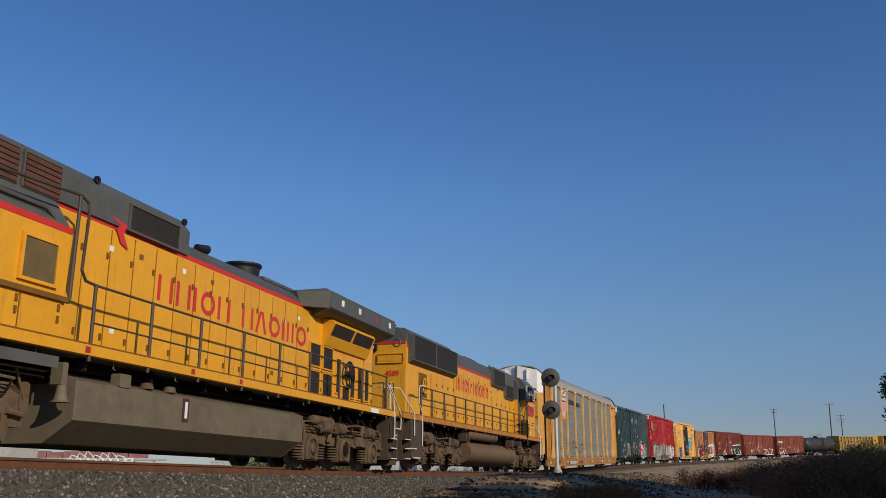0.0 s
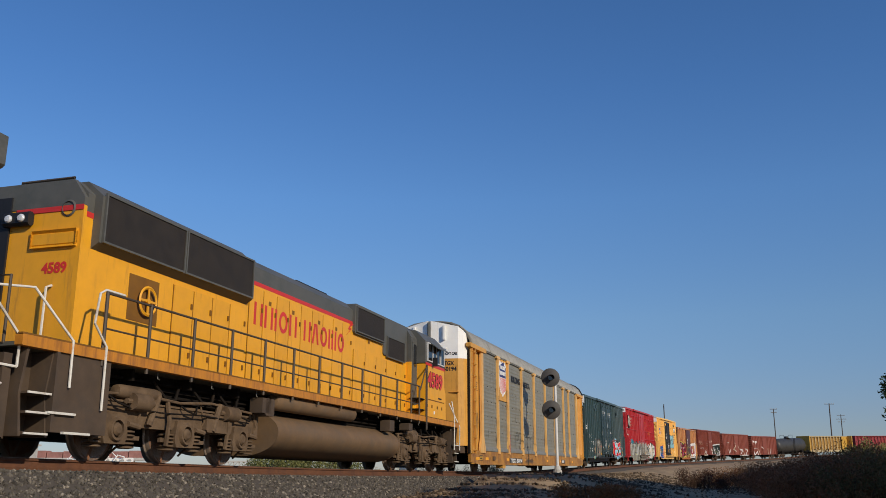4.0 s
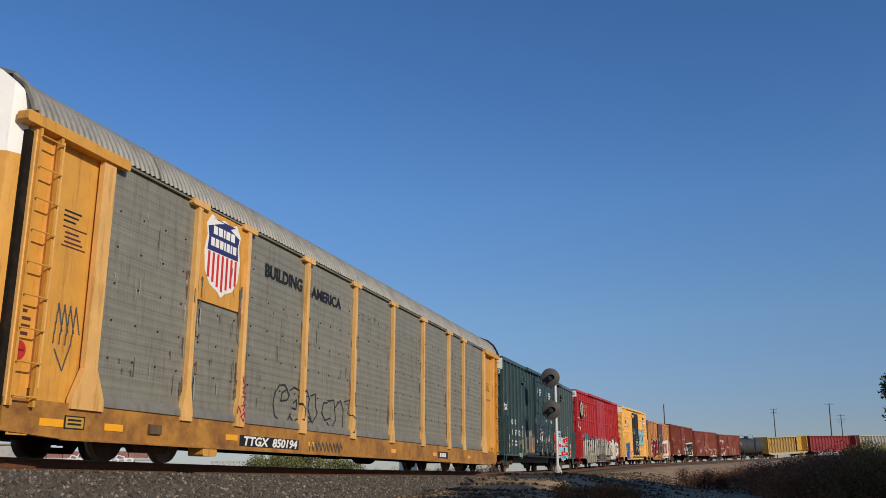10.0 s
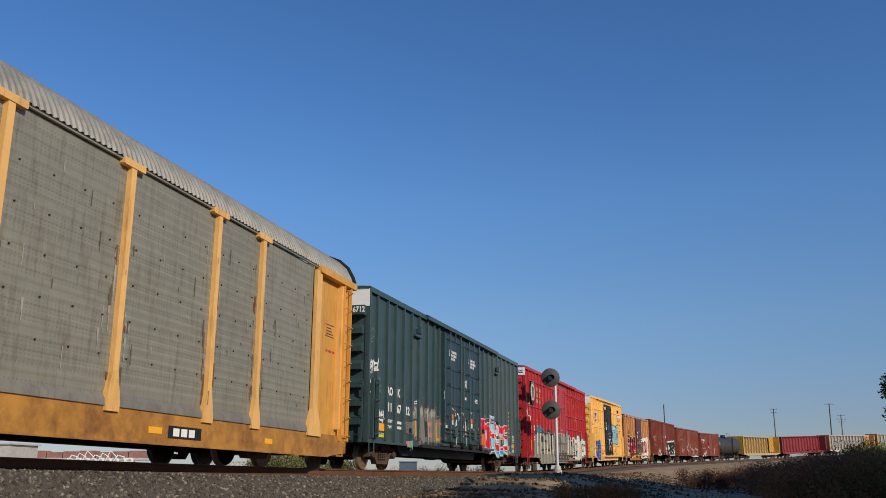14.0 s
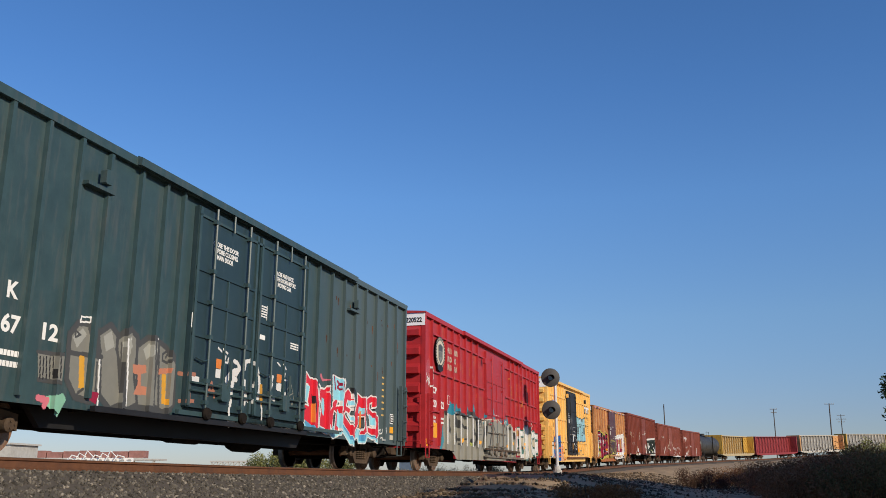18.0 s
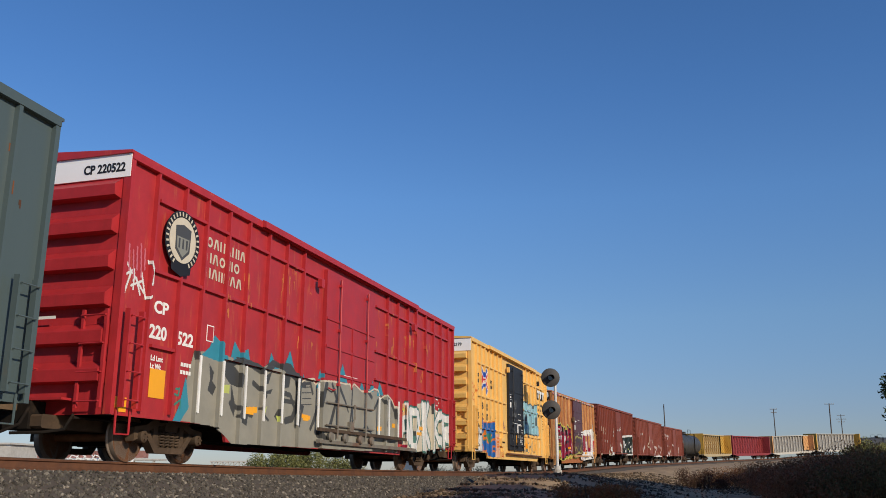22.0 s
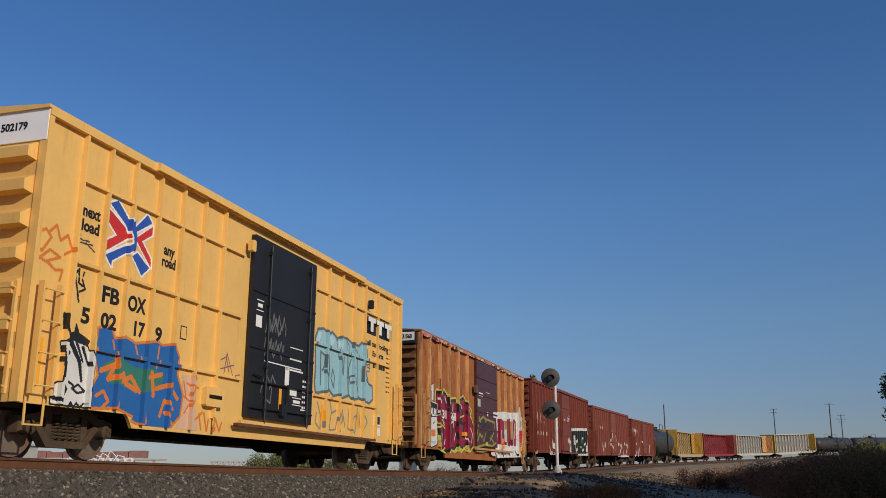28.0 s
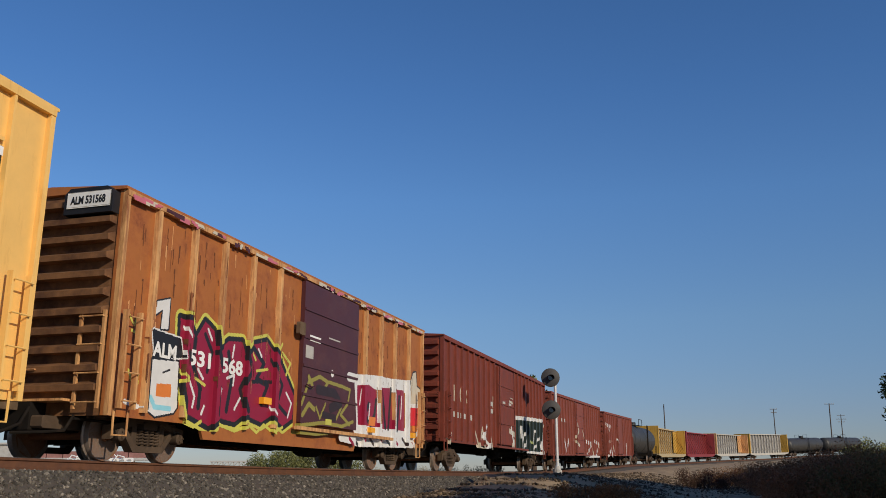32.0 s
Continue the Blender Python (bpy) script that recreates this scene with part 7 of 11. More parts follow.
class Canvas:
    """A painted patch on a car side, laid on its posts and panels alike."""

    def __init__(self, x0, x1, z0, z1, cell=0.013):
        self.x0, self.z0, self.c = x0, z0, cell
        self.nx, self.nz = int((x1 - x0) / cell), int((z1 - z0) / cell)
        self.a = np.full((self.nz, self.nx), -1, int)
        self.X, self.Z = np.meshgrid(x0 + (np.arange(self.nx) + 0.5) * cell, z0 + (np.arange(self.nz) + 0.5) * cell)
        self.rough = np.array([[0.0]])

    def stroke(self, pts, r, colour, r1=None):
        r1 = r if r1 is None else r1
        for k, ((ax, az), (bx, bz)) in enumerate(zip(pts, pts[1:])):
            dx, dz = bx - ax, bz - az
            t = np.clip(((self.X - ax) * dx + (self.Z - az) * dz) / (dx * dx + dz * dz + 1e-9), 0, 1)
            w = r + (r1 - r) * (k + t) / (len(pts) - 1)
            self.a[(self.X - ax - t * dx) ** 2 + (self.Z - az - t * dz) ** 2 < w * w] = colour

    def fill(self, pts, colour):
        inside = np.zeros(self.X.shape, bool)
        n = len(pts)
        for i in range(n):
            (ax, az), (bx, bz) = pts[i], pts[(i + 1) % n]
            c = (az > self.Z) != (bz > self.Z)
            inside ^= c & (self.X < (bx - ax) * (self.Z - az) / (bz - az + 1e-12) + ax)
        self.a[inside] = colour

    def put(self, parent, mats, label, ribs, rib_w, y_rib, y_panel, skip=()):
        """ribs: where posts stand proud; skip: spans along the car laid at another depth (x0, x1, y)."""
        cols = self.x0 + (np.arange(self.nx) + 0.5) * self.c
        bands = ()
        if ribs and parent.name in SIDES:
            rib_w, y_rib, y_panel, bands = SIDES[parent.name]
        yy = np.full(self.a.shape, y_panel)
        for x0, x1, z, y in bands:
            yy[(abs(self.Z - z) < 0.03 + self.c * 0.5) & (self.X > x0) & (self.X < x1)] = y
        for x in ribs:
            yy[:, abs(cols - x) < rib_w * 0.5] = y_rib
        for x0, x1, y in skip:
            yy[:, (cols > x0) & (cols < x1)] = y
        yy -= 0.004
        v, f, mi = [], [], []
        for j in range(self.nz):
            row, dep = self.a[j], yy[j]
            za, zb = self.z0 + j * self.c, self.z0 + (j + 1) * self.c
            i = 0
            while i < self.nx:
                k = i
                while k + 1 < self.nx and row[k + 1] == row[i] and dep[k + 1] == dep[i]:
                    k += 1
                if row[i] >= 0:
                    xa, xb = self.x0 + i * self.c, self.x0 + (k + 1) * self.c
                    n = len(v)
                    v += [(xa, dep[i], za), (xb, dep[i], za), (xb, dep[i], zb), (xa, dep[i], zb)]
                    f.append((n, n + 1, n + 2, n + 3))
                    mi.append(int(row[i]))
                    if k + 1 < self.nx and row[k + 1] >= 0 and dep[k + 1] != dep[i]:
                        n = len(v)
                        v += [(xb, dep[k], za), (xb, dep[k + 1], za), (xb, dep[k + 1], zb), (xb, dep[k], zb)]
                        f.append((n, n + 1, n + 2, n + 3))
                        mi.append(int(row[i]))
                i = k + 1
        me = bpy.data.meshes.new("graffiti")
        me.from_pydata(v, [], f)
        for m in mats:
            me.materials.append(m)
        me.polygons.foreach_set("material_index", mi)
        return part("graffiti", me, None, parent, label)


# ---- dark green car ----
gy, gp = -1.6, -1.52
cv = Canvas(-9.64, -8.0, 0.95, 4.0)
cv.stroke([(-9.72, 3.2), (-9.71, 3.0), (-9.59, 2.93), (-9.5, 3.03), (-9.65, 3.13)], 0.028, 0)
cv.stroke([(-9.54, 3.08), (-9.4, 3.01), (-9.54, 2.73), (-9.36, 2.89), (-9.31, 2.98)], 0.028, 0)
cv.stroke([(-9.31, 3.0), (-9.36, 2.77), (-9.17, 2.93), (-9.32, 2.97)], 0.028, 0)
cv.stroke([(-9.2, 2.97), (-9.24, 2.66)], 0.028, 0)
cv.stroke([(-9.16, 3.01), (-9.03, 2.95), (-9.09, 2.89)], 0.028, 0)
cv.stroke([(-8.93, 3.07), (-9.05, 2.74), (-8.82, 2.8)], 0.028, 0)
cv.stroke([(-9.54, 2.77), (-9.36, 2.67)], 0.028, 0)
cv.stroke([(-8.84, 1.62), (-8.8, 1.51), (-8.68, 1.48), (-8.61, 1.56)], 0.026, 0)
cv.stroke([(-8.74, 1.59), (-8.62, 1.47), (-8.54, 1.54), (-8.62, 1.64)], 0.026, 0)
cv.stroke([(-8.55, 1.6), (-8.46, 1.48), (-8.38, 1.59)], 0.026, 0)
cv.stroke([(-8.39, 1.65), (-8.45, 1.52), (-8.3, 1.54)], 0.026, 0)
cv.stroke([(-8.28, 1.64), (-8.27, 1.49), (-8.21, 1.43)], 0.026, 0)
cv.stroke([(-8.74, 1.45), (-8.53, 1.38), (-8.3, 1.39)], 0.026, 0)
cv.stroke([(-8.42, 1.39), (-8.34, 1.33)], 0.026, 0)
cv.stroke([(-9.64, 3.76), (-9.54, 3.88), (-9.4, 3.83), (-9.46, 3.69), (-9.59, 3.71)], 0.011, 1)
cv.stroke([(-9.39, 3.8), (-9.24, 3.94), (-9.1, 3.89), (-9.16, 3.72)], 0.011, 1)
cv.stroke([(-9.58, 3.63), (-9.36, 3.6), (-9.12, 3.71)], 0.011, 1)
cv.stroke([(-9.48, 3.5), (-9.22, 3.54)], 0.011, 1)
cv.stroke([(-8.76, 2.57), (-8.57, 2.55), (-8.67, 2.41), (-8.5, 2.35)], 0.011, 1)
cv.stroke([(-8.67, 2.25), (-8.47, 2.16)], 0.011, 1)
cv.stroke([(-9.45, 2.45), (-9.3, 2.4), (-9.43, 2.32)], 0.02, 0)
cv.stroke([(-9.31, 2.46), (-9.25, 2.35)], 0.02, 0)
cv.stroke([(-9.38, 2.12), (-9.26, 2.11), (-9.27, 2.06)], 0.02, 0)
cv.stroke([(-9.51, 2.06), (-9.42, 2.11)], 0.02, 0)
cv.put(green, (S_WHITE, S_SILVER), "loose white sprayed tags", green_ribs, 0.10, gy, gp)
cv = Canvas(-6.6, -2.45, 0.55, 2.75)
S_DSIL = spray("dull_silver", (0.21, 0.205, 0.175))
cv.stroke([(-5.71, 1.82), (-5.55, 2.01), (-5.18, 2.04), (-5.05, 1.85), (-5.15, 1.63), (-4.96, 1.52), (-4.91, 1.11), (-5.13, 0.88), (-5.47, 0.92), (-5.68, 1.16), (-5.71, 1.82)], 0.075, 1)
cv.stroke([(-5.06, 1.92), (-4.78, 2.1), (-4.57, 1.95), (-4.59, 1.75), (-4.42, 1.45), (-4.35, 0.9), (-4.61, 0.8), (-4.89, 0.98), (-4.96, 1.52), (-5.06, 1.92)], 0.075, 1)
cv.stroke([(-4.6, 1.91), (-4.29, 2.12), (-4.07, 2.02), (-3.93, 0.92), (-4.17, 0.82), (-4.35, 0.89), (-4.6, 1.91)], 0.075, 1)
cv.stroke([(-4.03, 1.87), (-3.74, 2.05), (-3.44, 2.03), (-3.3, 0.89), (-3.9, 0.89), (-4.06, 1.35), (-4.03, 1.87)], 0.075, 1)
cv.stroke([(-3.47, 2.03), (-3.2, 1.95), (-2.92, 1.64), (-2.87, 1.01), (-3.17, 0.85), (-3.45, 0.93), (-3.47, 2.03)], 0.075, 1)
cv.fill([(-5.71, 1.82), (-5.55, 2.01), (-5.18, 2.04), (-5.05, 1.85), (-5.15, 1.63), (-4.96, 1.52), (-4.91, 1.11), (-5.13, 0.88), (-5.47, 0.92), (-5.68, 1.16)], 0)
cv.fill([(-5.06, 1.92), (-4.78, 2.1), (-4.57, 1.95), (-4.59, 1.75), (-4.42, 1.45), (-4.35, 0.9), (-4.61, 0.8), (-4.89, 0.98), (-4.96, 1.52)], 0)
cv.fill([(-4.6, 1.91), (-4.29, 2.12), (-4.07, 2.02), (-3.93, 0.92), (-4.17, 0.82), (-4.35, 0.89)], 0)
cv.fill([(-4.03, 1.87), (-3.74, 2.05), (-3.44, 2.03), (-3.3, 0.89), (-3.9, 0.89), (-4.06, 1.35)], 0)
cv.fill([(-3.47, 2.03), (-3.2, 1.95), (-2.92, 1.64), (-2.87, 1.01), (-3.17, 0.85), (-3.45, 0.93)], 0)
cv.stroke([(-5.71, 1.82), (-5.55, 2.01), (-5.18, 2.04), (-5.05, 1.85), (-5.15, 1.63), (-4.96, 1.52), (-4.91, 1.11), (-5.13, 0.88), (-5.47, 0.92), (-5.68, 1.16), (-5.71, 1.82)], 0.03, 1)
cv.stroke([(-5.06, 1.92), (-4.78, 2.1), (-4.57, 1.95), (-4.59, 1.75), (-4.42, 1.45), (-4.35, 0.9), (-4.61, 0.8), (-4.89, 0.98), (-4.96, 1.52), (-5.06, 1.92)], 0.03, 1)
cv.stroke([(-4.6, 1.91), (-4.29, 2.12), (-4.07, 2.02), (-3.93, 0.92), (-4.17, 0.82), (-4.35, 0.89), (-4.6, 1.91)], 0.03, 1)
cv.stroke([(-4.03, 1.87), (-3.74, 2.05), (-3.44, 2.03), (-3.3, 0.89), (-3.9, 0.89), (-4.06, 1.35), (-4.03, 1.87)], 0.03, 1)
cv.stroke([(-3.47, 2.03), (-3.2, 1.95), (-2.92, 1.64), (-2.87, 1.01), (-3.17, 0.85), (-3.45, 0.93), (-3.47, 2.03)], 0.03, 1)
cv.fill([(-5.66, 1.79), (-5.45, 1.96), (-5.34, 1.88), (-5.54, 1.64)], 6)
cv.fill([(-4.94, 1.91), (-4.75, 2.03), (-4.64, 1.78), (-4.85, 1.68)], 6)
cv.fill([(-4.45, 1.88), (-4.28, 2.05), (-4.16, 1.85), (-4.36, 1.67)], 6)
cv.fill([(-3.87, 1.85), (-3.71, 1.98), (-3.54, 1.86), (-3.76, 1.68)], 6)
cv.stroke([(-5.65, 1.55), (-5.3, 1.56), (-4.94, 1.58)], 0.04, 1)
cv.stroke([(-5.28, 1.99), (-5.11, 1.71), (-5.0, 1.67)], 0.05, 1)
cv.stroke([(-4.98, 1.52), (-4.93, 0.81)], 0.02, 4)
cv.stroke([(-4.4, 1.94), (-4.3, 0.86)], 0.02, 4)
cv.stroke([(-4.3, 1.96), (-4.21, 0.87)], 0.02, 4)
cv.stroke([(-3.56, 2.08), (-3.47, 0.93)], 0.02, 4)
cv.stroke([(-5.04, 1.48), (-5.0, 0.83)], 0.02, 1)
cv.stroke([(-4.47, 1.87), (-4.38, 0.88)], 0.02, 1)
cv.stroke([(-3.62, 2.0), (-3.54, 0.96)], 0.02, 1)
cv.fill([(-5.47, 1.53), (-5.35, 1.54), (-5.28, 1.03), (-5.41, 1.04)], 2)
cv.fill([(-3.28, 1.51), (-3.15, 1.5), (-3.1, 0.97), (-3.22, 0.98)], 2)
cv.fill([(-4.12, 1.56), (-3.75, 1.59), (-3.73, 1.46), (-3.87, 1.43), (-3.86, 1.22), (-3.69, 1.23), (-3.69, 1.08), (-4.04, 1.07), (-3.95, 1.24), (-3.96, 1.4), (-4.1, 1.42)], 3)
cv.fill([(-3.37, 1.58), (-3.05, 1.62), (-3.11, 1.52), (-3.38, 1.47)], 3)
cv.stroke([(-3.17, 1.92), (-3.29, 1.84), (-3.29, 1.73), (-3.14, 1.7), (-3.05, 1.81), (-3.16, 1.85), (-3.2, 1.79)], 0.022, 1)
cv.fill([(-5.12, 1.02), (-4.92, 1.01), (-4.97, 0.83), (-5.13, 0.88)], 7)
cv.stroke([(-5.63, 1.91), (-5.49, 1.85), (-5.59, 1.8), (-5.63, 1.91)], 0.018, 1)
cv.fill([(-6.36, 1.47), (-5.86, 1.49), (-5.81, 1.07), (-6.29, 1.08)], 0)
cv.stroke([(-6.36, 1.47), (-5.86, 1.49), (-5.81, 1.07), (-6.29, 1.08)], 0.03, 1)
cv.stroke([(-6.3, 1.41), (-6.26, 1.1)], 0.012, 5)
cv.stroke([(-6.23, 1.41), (-6.2, 1.1)], 0.012, 5)
cv.stroke([(-6.17, 1.42), (-6.13, 1.11)], 0.012, 5)
cv.stroke([(-6.1, 1.43), (-6.06, 1.12)], 0.012, 5)
cv.stroke([(-6.03, 1.44), (-5.99, 1.13)], 0.012, 5)
cv.stroke([(-5.96, 1.45), (-5.92, 1.14)], 0.012, 5)
cv.fill([(-6.09, 0.86), (-5.73, 0.93), (-5.66, 0.84), (-5.82, 0.57), (-6.08, 0.74)], 8)
cv.stroke([(-6.25, 0.82), (-6.06, 0.8), (-6.11, 0.72)], 0.05, 9)
cv.stroke([(-5.58, 1.04), (-5.47, 0.92), (-5.3, 1.04), (-5.41, 0.98)], 0.02, 1)
cv.stroke([(-5.51, 2.13), (-5.28, 2.16), (-5.29, 2.08), (-5.52, 2.05), (-5.51, 2.13)], 0.014, 4)
cv.put(green, (S_DSIL, S_DGREY, spray("amber", (0.65, 0.33, 0.04)), spray("salmon", (0.5, 0.2, 0.12)), S_WHITE, S_BLACK, spray("pale_silver", (0.34, 0.34, 0.30)), S_CRIM, spray("mint", (0.22, 0.45, 0.32)), S_PINK), "silver bubble graffiti with dark outline", green_ribs, 0.10, gy, gp)
cv = Canvas(-2.9, 2.45, 0.55, 2.8)
cv.stroke([(-2.76, 1.56), (-2.38, 1.58)], 0.04, 2)
cv.stroke([(-2.55, 1.56), (-2.51, 1.1)], 0.045, 2)
cv.stroke([(-2.69, 1.07), (-2.37, 1.09)], 0.035, 2)
cv.stroke([(-1.9, 1.24), (-1.78, 1.5), (-1.66, 1.23)], 0.03, 2)
cv.stroke([(-1.88, 1.33), (-1.67, 1.33)], 0.025, 2)
cv.fill([(-2.48, 1.54), (-2.23, 1.55), (-2.22, 1.42), (-2.46, 1.43)], 0)
cv.fill([(-1.67, 1.96), (-1.47, 1.97), (-1.48, 1.79), (-1.67, 1.79)], 1)
cv.fill([(-1.67, 1.77), (-1.48, 1.78), (-1.49, 1.6), (-1.66, 1.6)], 0)
cv.fill([(0.87, 1.95), (1.11, 1.96), (1.09, 1.77), (0.87, 1.77)], 1)
cv.fill([(0.87, 1.75), (1.11, 1.76), (1.09, 1.58), (0.87, 1.6)], 0)
cv.stroke([(-1.62, 2.18), (-1.49, 2.13)], 0.02, 0)
cv.stroke([(-1.43, 2.18), (-1.26, 2.12)], 0.02, 0)
cv.stroke([(-1.32, 2.05), (-1.37, 1.94), (-1.24, 1.93), (-1.22, 2.03)], 0.02, 0)
cv.stroke([(0.88, 2.2), (1.01, 2.14)], 0.02, 0)
cv.stroke([(1.17, 2.2), (1.3, 2.1)], 0.02, 0)
cv.stroke([(1.27, 2.0), (1.21, 1.86), (1.37, 1.86)], 0.02, 0)
cv.stroke([(-1.23, 1.6), (-1.09, 1.75), (-0.83, 1.85)], 0.075, 0, 0.04)
cv.stroke([(-0.96, 1.79), (-1.02, 1.47), (-1.05, 1.13)], 0.07, 0, 0.05)
cv.stroke([(-1.12, 1.64), (-0.87, 1.64)], 0.05, 0)
cv.stroke([(-1.08, 1.06), (-1.08, 0.98)], 0.035, 0)
cv.stroke([(-1.06, 0.93), (-1.07, 0.85)], 0.035, 0)
cv.stroke([(-1.04, 0.79), (-1.05, 0.71)], 0.035, 0)
cv.stroke([(-0.98, 2.0), (-0.86, 1.98), (-0.74, 1.88), (-0.88, 1.74), (-0.94, 1.8)], 0.045, 0)
cv.stroke([(-0.55, 1.89), (-0.52, 2.05), (-0.28, 2.1), (-0.07, 2.04), (0.06, 1.83), (0.12, 1.59), (0.07, 1.36), (-0.08, 1.28)], 0.04, 0, 0.055)
cv.stroke([(-0.52, 1.65), (-0.52, 1.44), (-0.42, 1.28), (-0.26, 1.25), (-0.08, 1.28)], 0.04, 0)
cv.stroke([(-0.46, 1.36), (-0.48, 1.18)], 0.06, 0, 0.03)
cv.stroke([(-0.27, 1.51), (-0.13, 1.6), (-0.03, 1.77)], 0.035, 0)
cv.stroke([(0.19, 1.31), (0.26, 1.14), (0.28, 0.87), (0.21, 0.76)], 0.03, 0, 0.025)
cv.fill([(0.11, 1.65), (0.23, 1.65), (0.27, 1.32), (0.24, 1.18), (0.14, 1.35)], 4)
cv.stroke([(0.53, 1.86), (0.69, 1.87), (0.54, 1.49), (0.67, 1.42), (0.8, 1.39)], 0.03, 0, 0.045)
cv.stroke([(0.69, 1.7), (0.56, 1.53)], 0.03, 0)
cv.fill([(1.27, 1.59), (1.33, 1.6), (1.34, 1.41), (1.27, 1.45)], 0)
cv.stroke([(1.37, 1.65), (1.59, 1.78), (1.7, 1.6), (1.43, 1.51), (1.37, 1.65)], 0.012, 3)
cv.stroke([(1.6, 1.49), (1.67, 1.3), (1.75, 1.55)], 0.012, 3)
cv.stroke([(-0.24, 0.83), (0.22, 0.83)], 0.02, 0)
cv.stroke([(0.55, 0.85), (0.61, 0.82)], 0.03, 0)
cv.stroke([(1.99, 1.64), (2.09, 1.5)], 0.03, 3)
cv.put(green, (S_WHITE, S_ORANGE, spray("dull_salmon", (0.4, 0.17, 0.11)), S_SILVER, spray("amber_strip", (0.6, 0.3, 0.04))), "white and orange sprayed scrawl on the doors", (), 0.1, gy, gp, [(-2.62, -0.24, gy - 0.02), (-0.14, 2.3, gy - 0.02)])
cv = Canvas(2.2, 8.95, 0.5, 2.75)
under = [(2.51, 1.08), (2.56, 0.91), (2.85, 0.83), (3.18, 0.82), (3.43, 0.88), (3.74, 0.81), (4.01, 0.82), (4.22, 0.72), (4.54, 0.79), (4.7, 0.94), (4.9, 0.88), (5.42, 0.58), (5.61, 0.59), (5.62, 0.74), (5.83, 0.82), (5.92, 0.67), (6.43, 0.69), (6.59, 0.87), (7.36, 0.72), (7.35, 0.93), (5.26, 1.07), (3.37, 1.07)]
cv.stroke(under + under[:1], 0.03, 0)
cv.fill(under, 1)
letter_shapes = (
    [(2.57, 2.17), (2.76, 2.05), (2.91, 2.06), (3.16, 1.95), (3.25, 1.83), (3.34, 1.49), (3.32, 0.91), (3.22, 0.87), (2.88, 0.99), (2.55, 1.07), (2.48, 1.08), (2.45, 1.28), (2.5, 1.41), (2.79, 1.4), (2.7, 1.5), (2.79, 1.86), (2.65, 1.93), (2.56, 1.93)],
    [(2.42, 1.48), (2.48, 1.49), (2.52, 1.11), (2.43, 1.13)],
    [(3.38, 1.87), (3.63, 1.87), (3.81, 1.97), (3.76, 1.82), (3.87, 1.74), (3.85, 1.45), (3.96, 1.23), (4.05, 0.89), (3.89, 0.86), (3.71, 0.94), (3.44, 0.98), (3.42, 1.11), (3.49, 1.51), (3.36, 1.65)],
    [(4.16, 1.59), (4.46, 1.76), (4.43, 1.62), (4.34, 1.51), (4.63, 1.54), (4.61, 1.29), (4.53, 0.92), (4.33, 0.94), (4.38, 1.27), (4.43, 1.37), (4.24, 1.43), (4.18, 1.11), (4.14, 0.96), (3.97, 1.16), (4.0, 1.36), (4.17, 1.49)],
    [(4.94, 1.92), (5.12, 2.02), (5.3, 1.95), (5.36, 1.77), (5.19, 1.66), (5.09, 1.76), (5.0, 1.57), (5.34, 1.52), (5.22, 1.41), (5.0, 1.46), (4.9, 1.39), (4.98, 1.29), (5.53, 1.02), (5.63, 0.89), (5.54, 0.69), (5.28, 0.91), (4.79, 1.17), (4.71, 1.34), (4.82, 1.42), (4.85, 1.64)],
    [(5.79, 1.96), (6.12, 1.87), (6.43, 1.91), (6.44, 1.64), (6.36, 1.47), (6.52, 0.99), (6.27, 0.9), (6.0, 0.91), (6.21, 1.11), (6.13, 1.4), (5.84, 1.38), (5.86, 1.16), (5.6, 0.92), (5.53, 1.17), (5.67, 1.51), (5.81, 1.75)],
    [(6.48, 1.88), (6.8, 1.99), (7.04, 1.94), (7.12, 1.77), (6.84, 1.67), (6.88, 1.84), (6.68, 1.78), (6.64, 1.62), (6.94, 1.53), (7.35, 1.45), (7.39, 0.93), (7.28, 0.85), (6.78, 0.95), (6.59, 0.99), (6.58, 1.11), (6.99, 1.09), (7.03, 1.26), (6.87, 1.43), (6.53, 1.48)],
)
inner_shapes = (
    [(2.58, 1.89), (2.78, 1.87), (2.64, 1.52), (2.55, 1.51)],
    [(3.47, 1.67), (3.61, 1.64), (3.66, 1.39), (3.62, 1.22), (3.51, 1.3), (3.47, 1.5)],
    [(4.13, 2.27), (4.51, 2.23), (4.9, 2.2), (4.89, 1.89), (4.67, 1.68), (4.41, 1.68), (4.18, 1.69)],
    [(4.62, 1.89), (4.86, 2.0), (4.81, 1.56), (4.77, 1.43), (4.61, 1.57)],
    [(4.44, 1.47), (4.44, 1.04), (4.67, 0.95), (4.72, 1.24)],
    [(5.9, 1.63), (6.16, 1.6), (6.11, 1.44), (5.85, 1.45)],
    [(5.11, 1.38), (5.42, 1.3), (5.52, 1.13)],
    [(6.63, 1.5), (6.91, 1.41), (6.98, 1.18), (6.74, 1.2)],
    [(5.13, 1.74), (5.36, 1.74), (5.45, 1.64), (5.18, 1.6)],
)
for pts in letter_shapes + inner_shapes:
    cv.stroke(pts + pts[:1], 0.06, 4)
for pts in letter_shapes + inner_shapes:
    cv.stroke(pts + pts[:1], 0.043, 0)
for pts in letter_shapes:
    cv.fill(pts, 2)
for pts in inner_shapes:
    cv.fill(pts, 1)
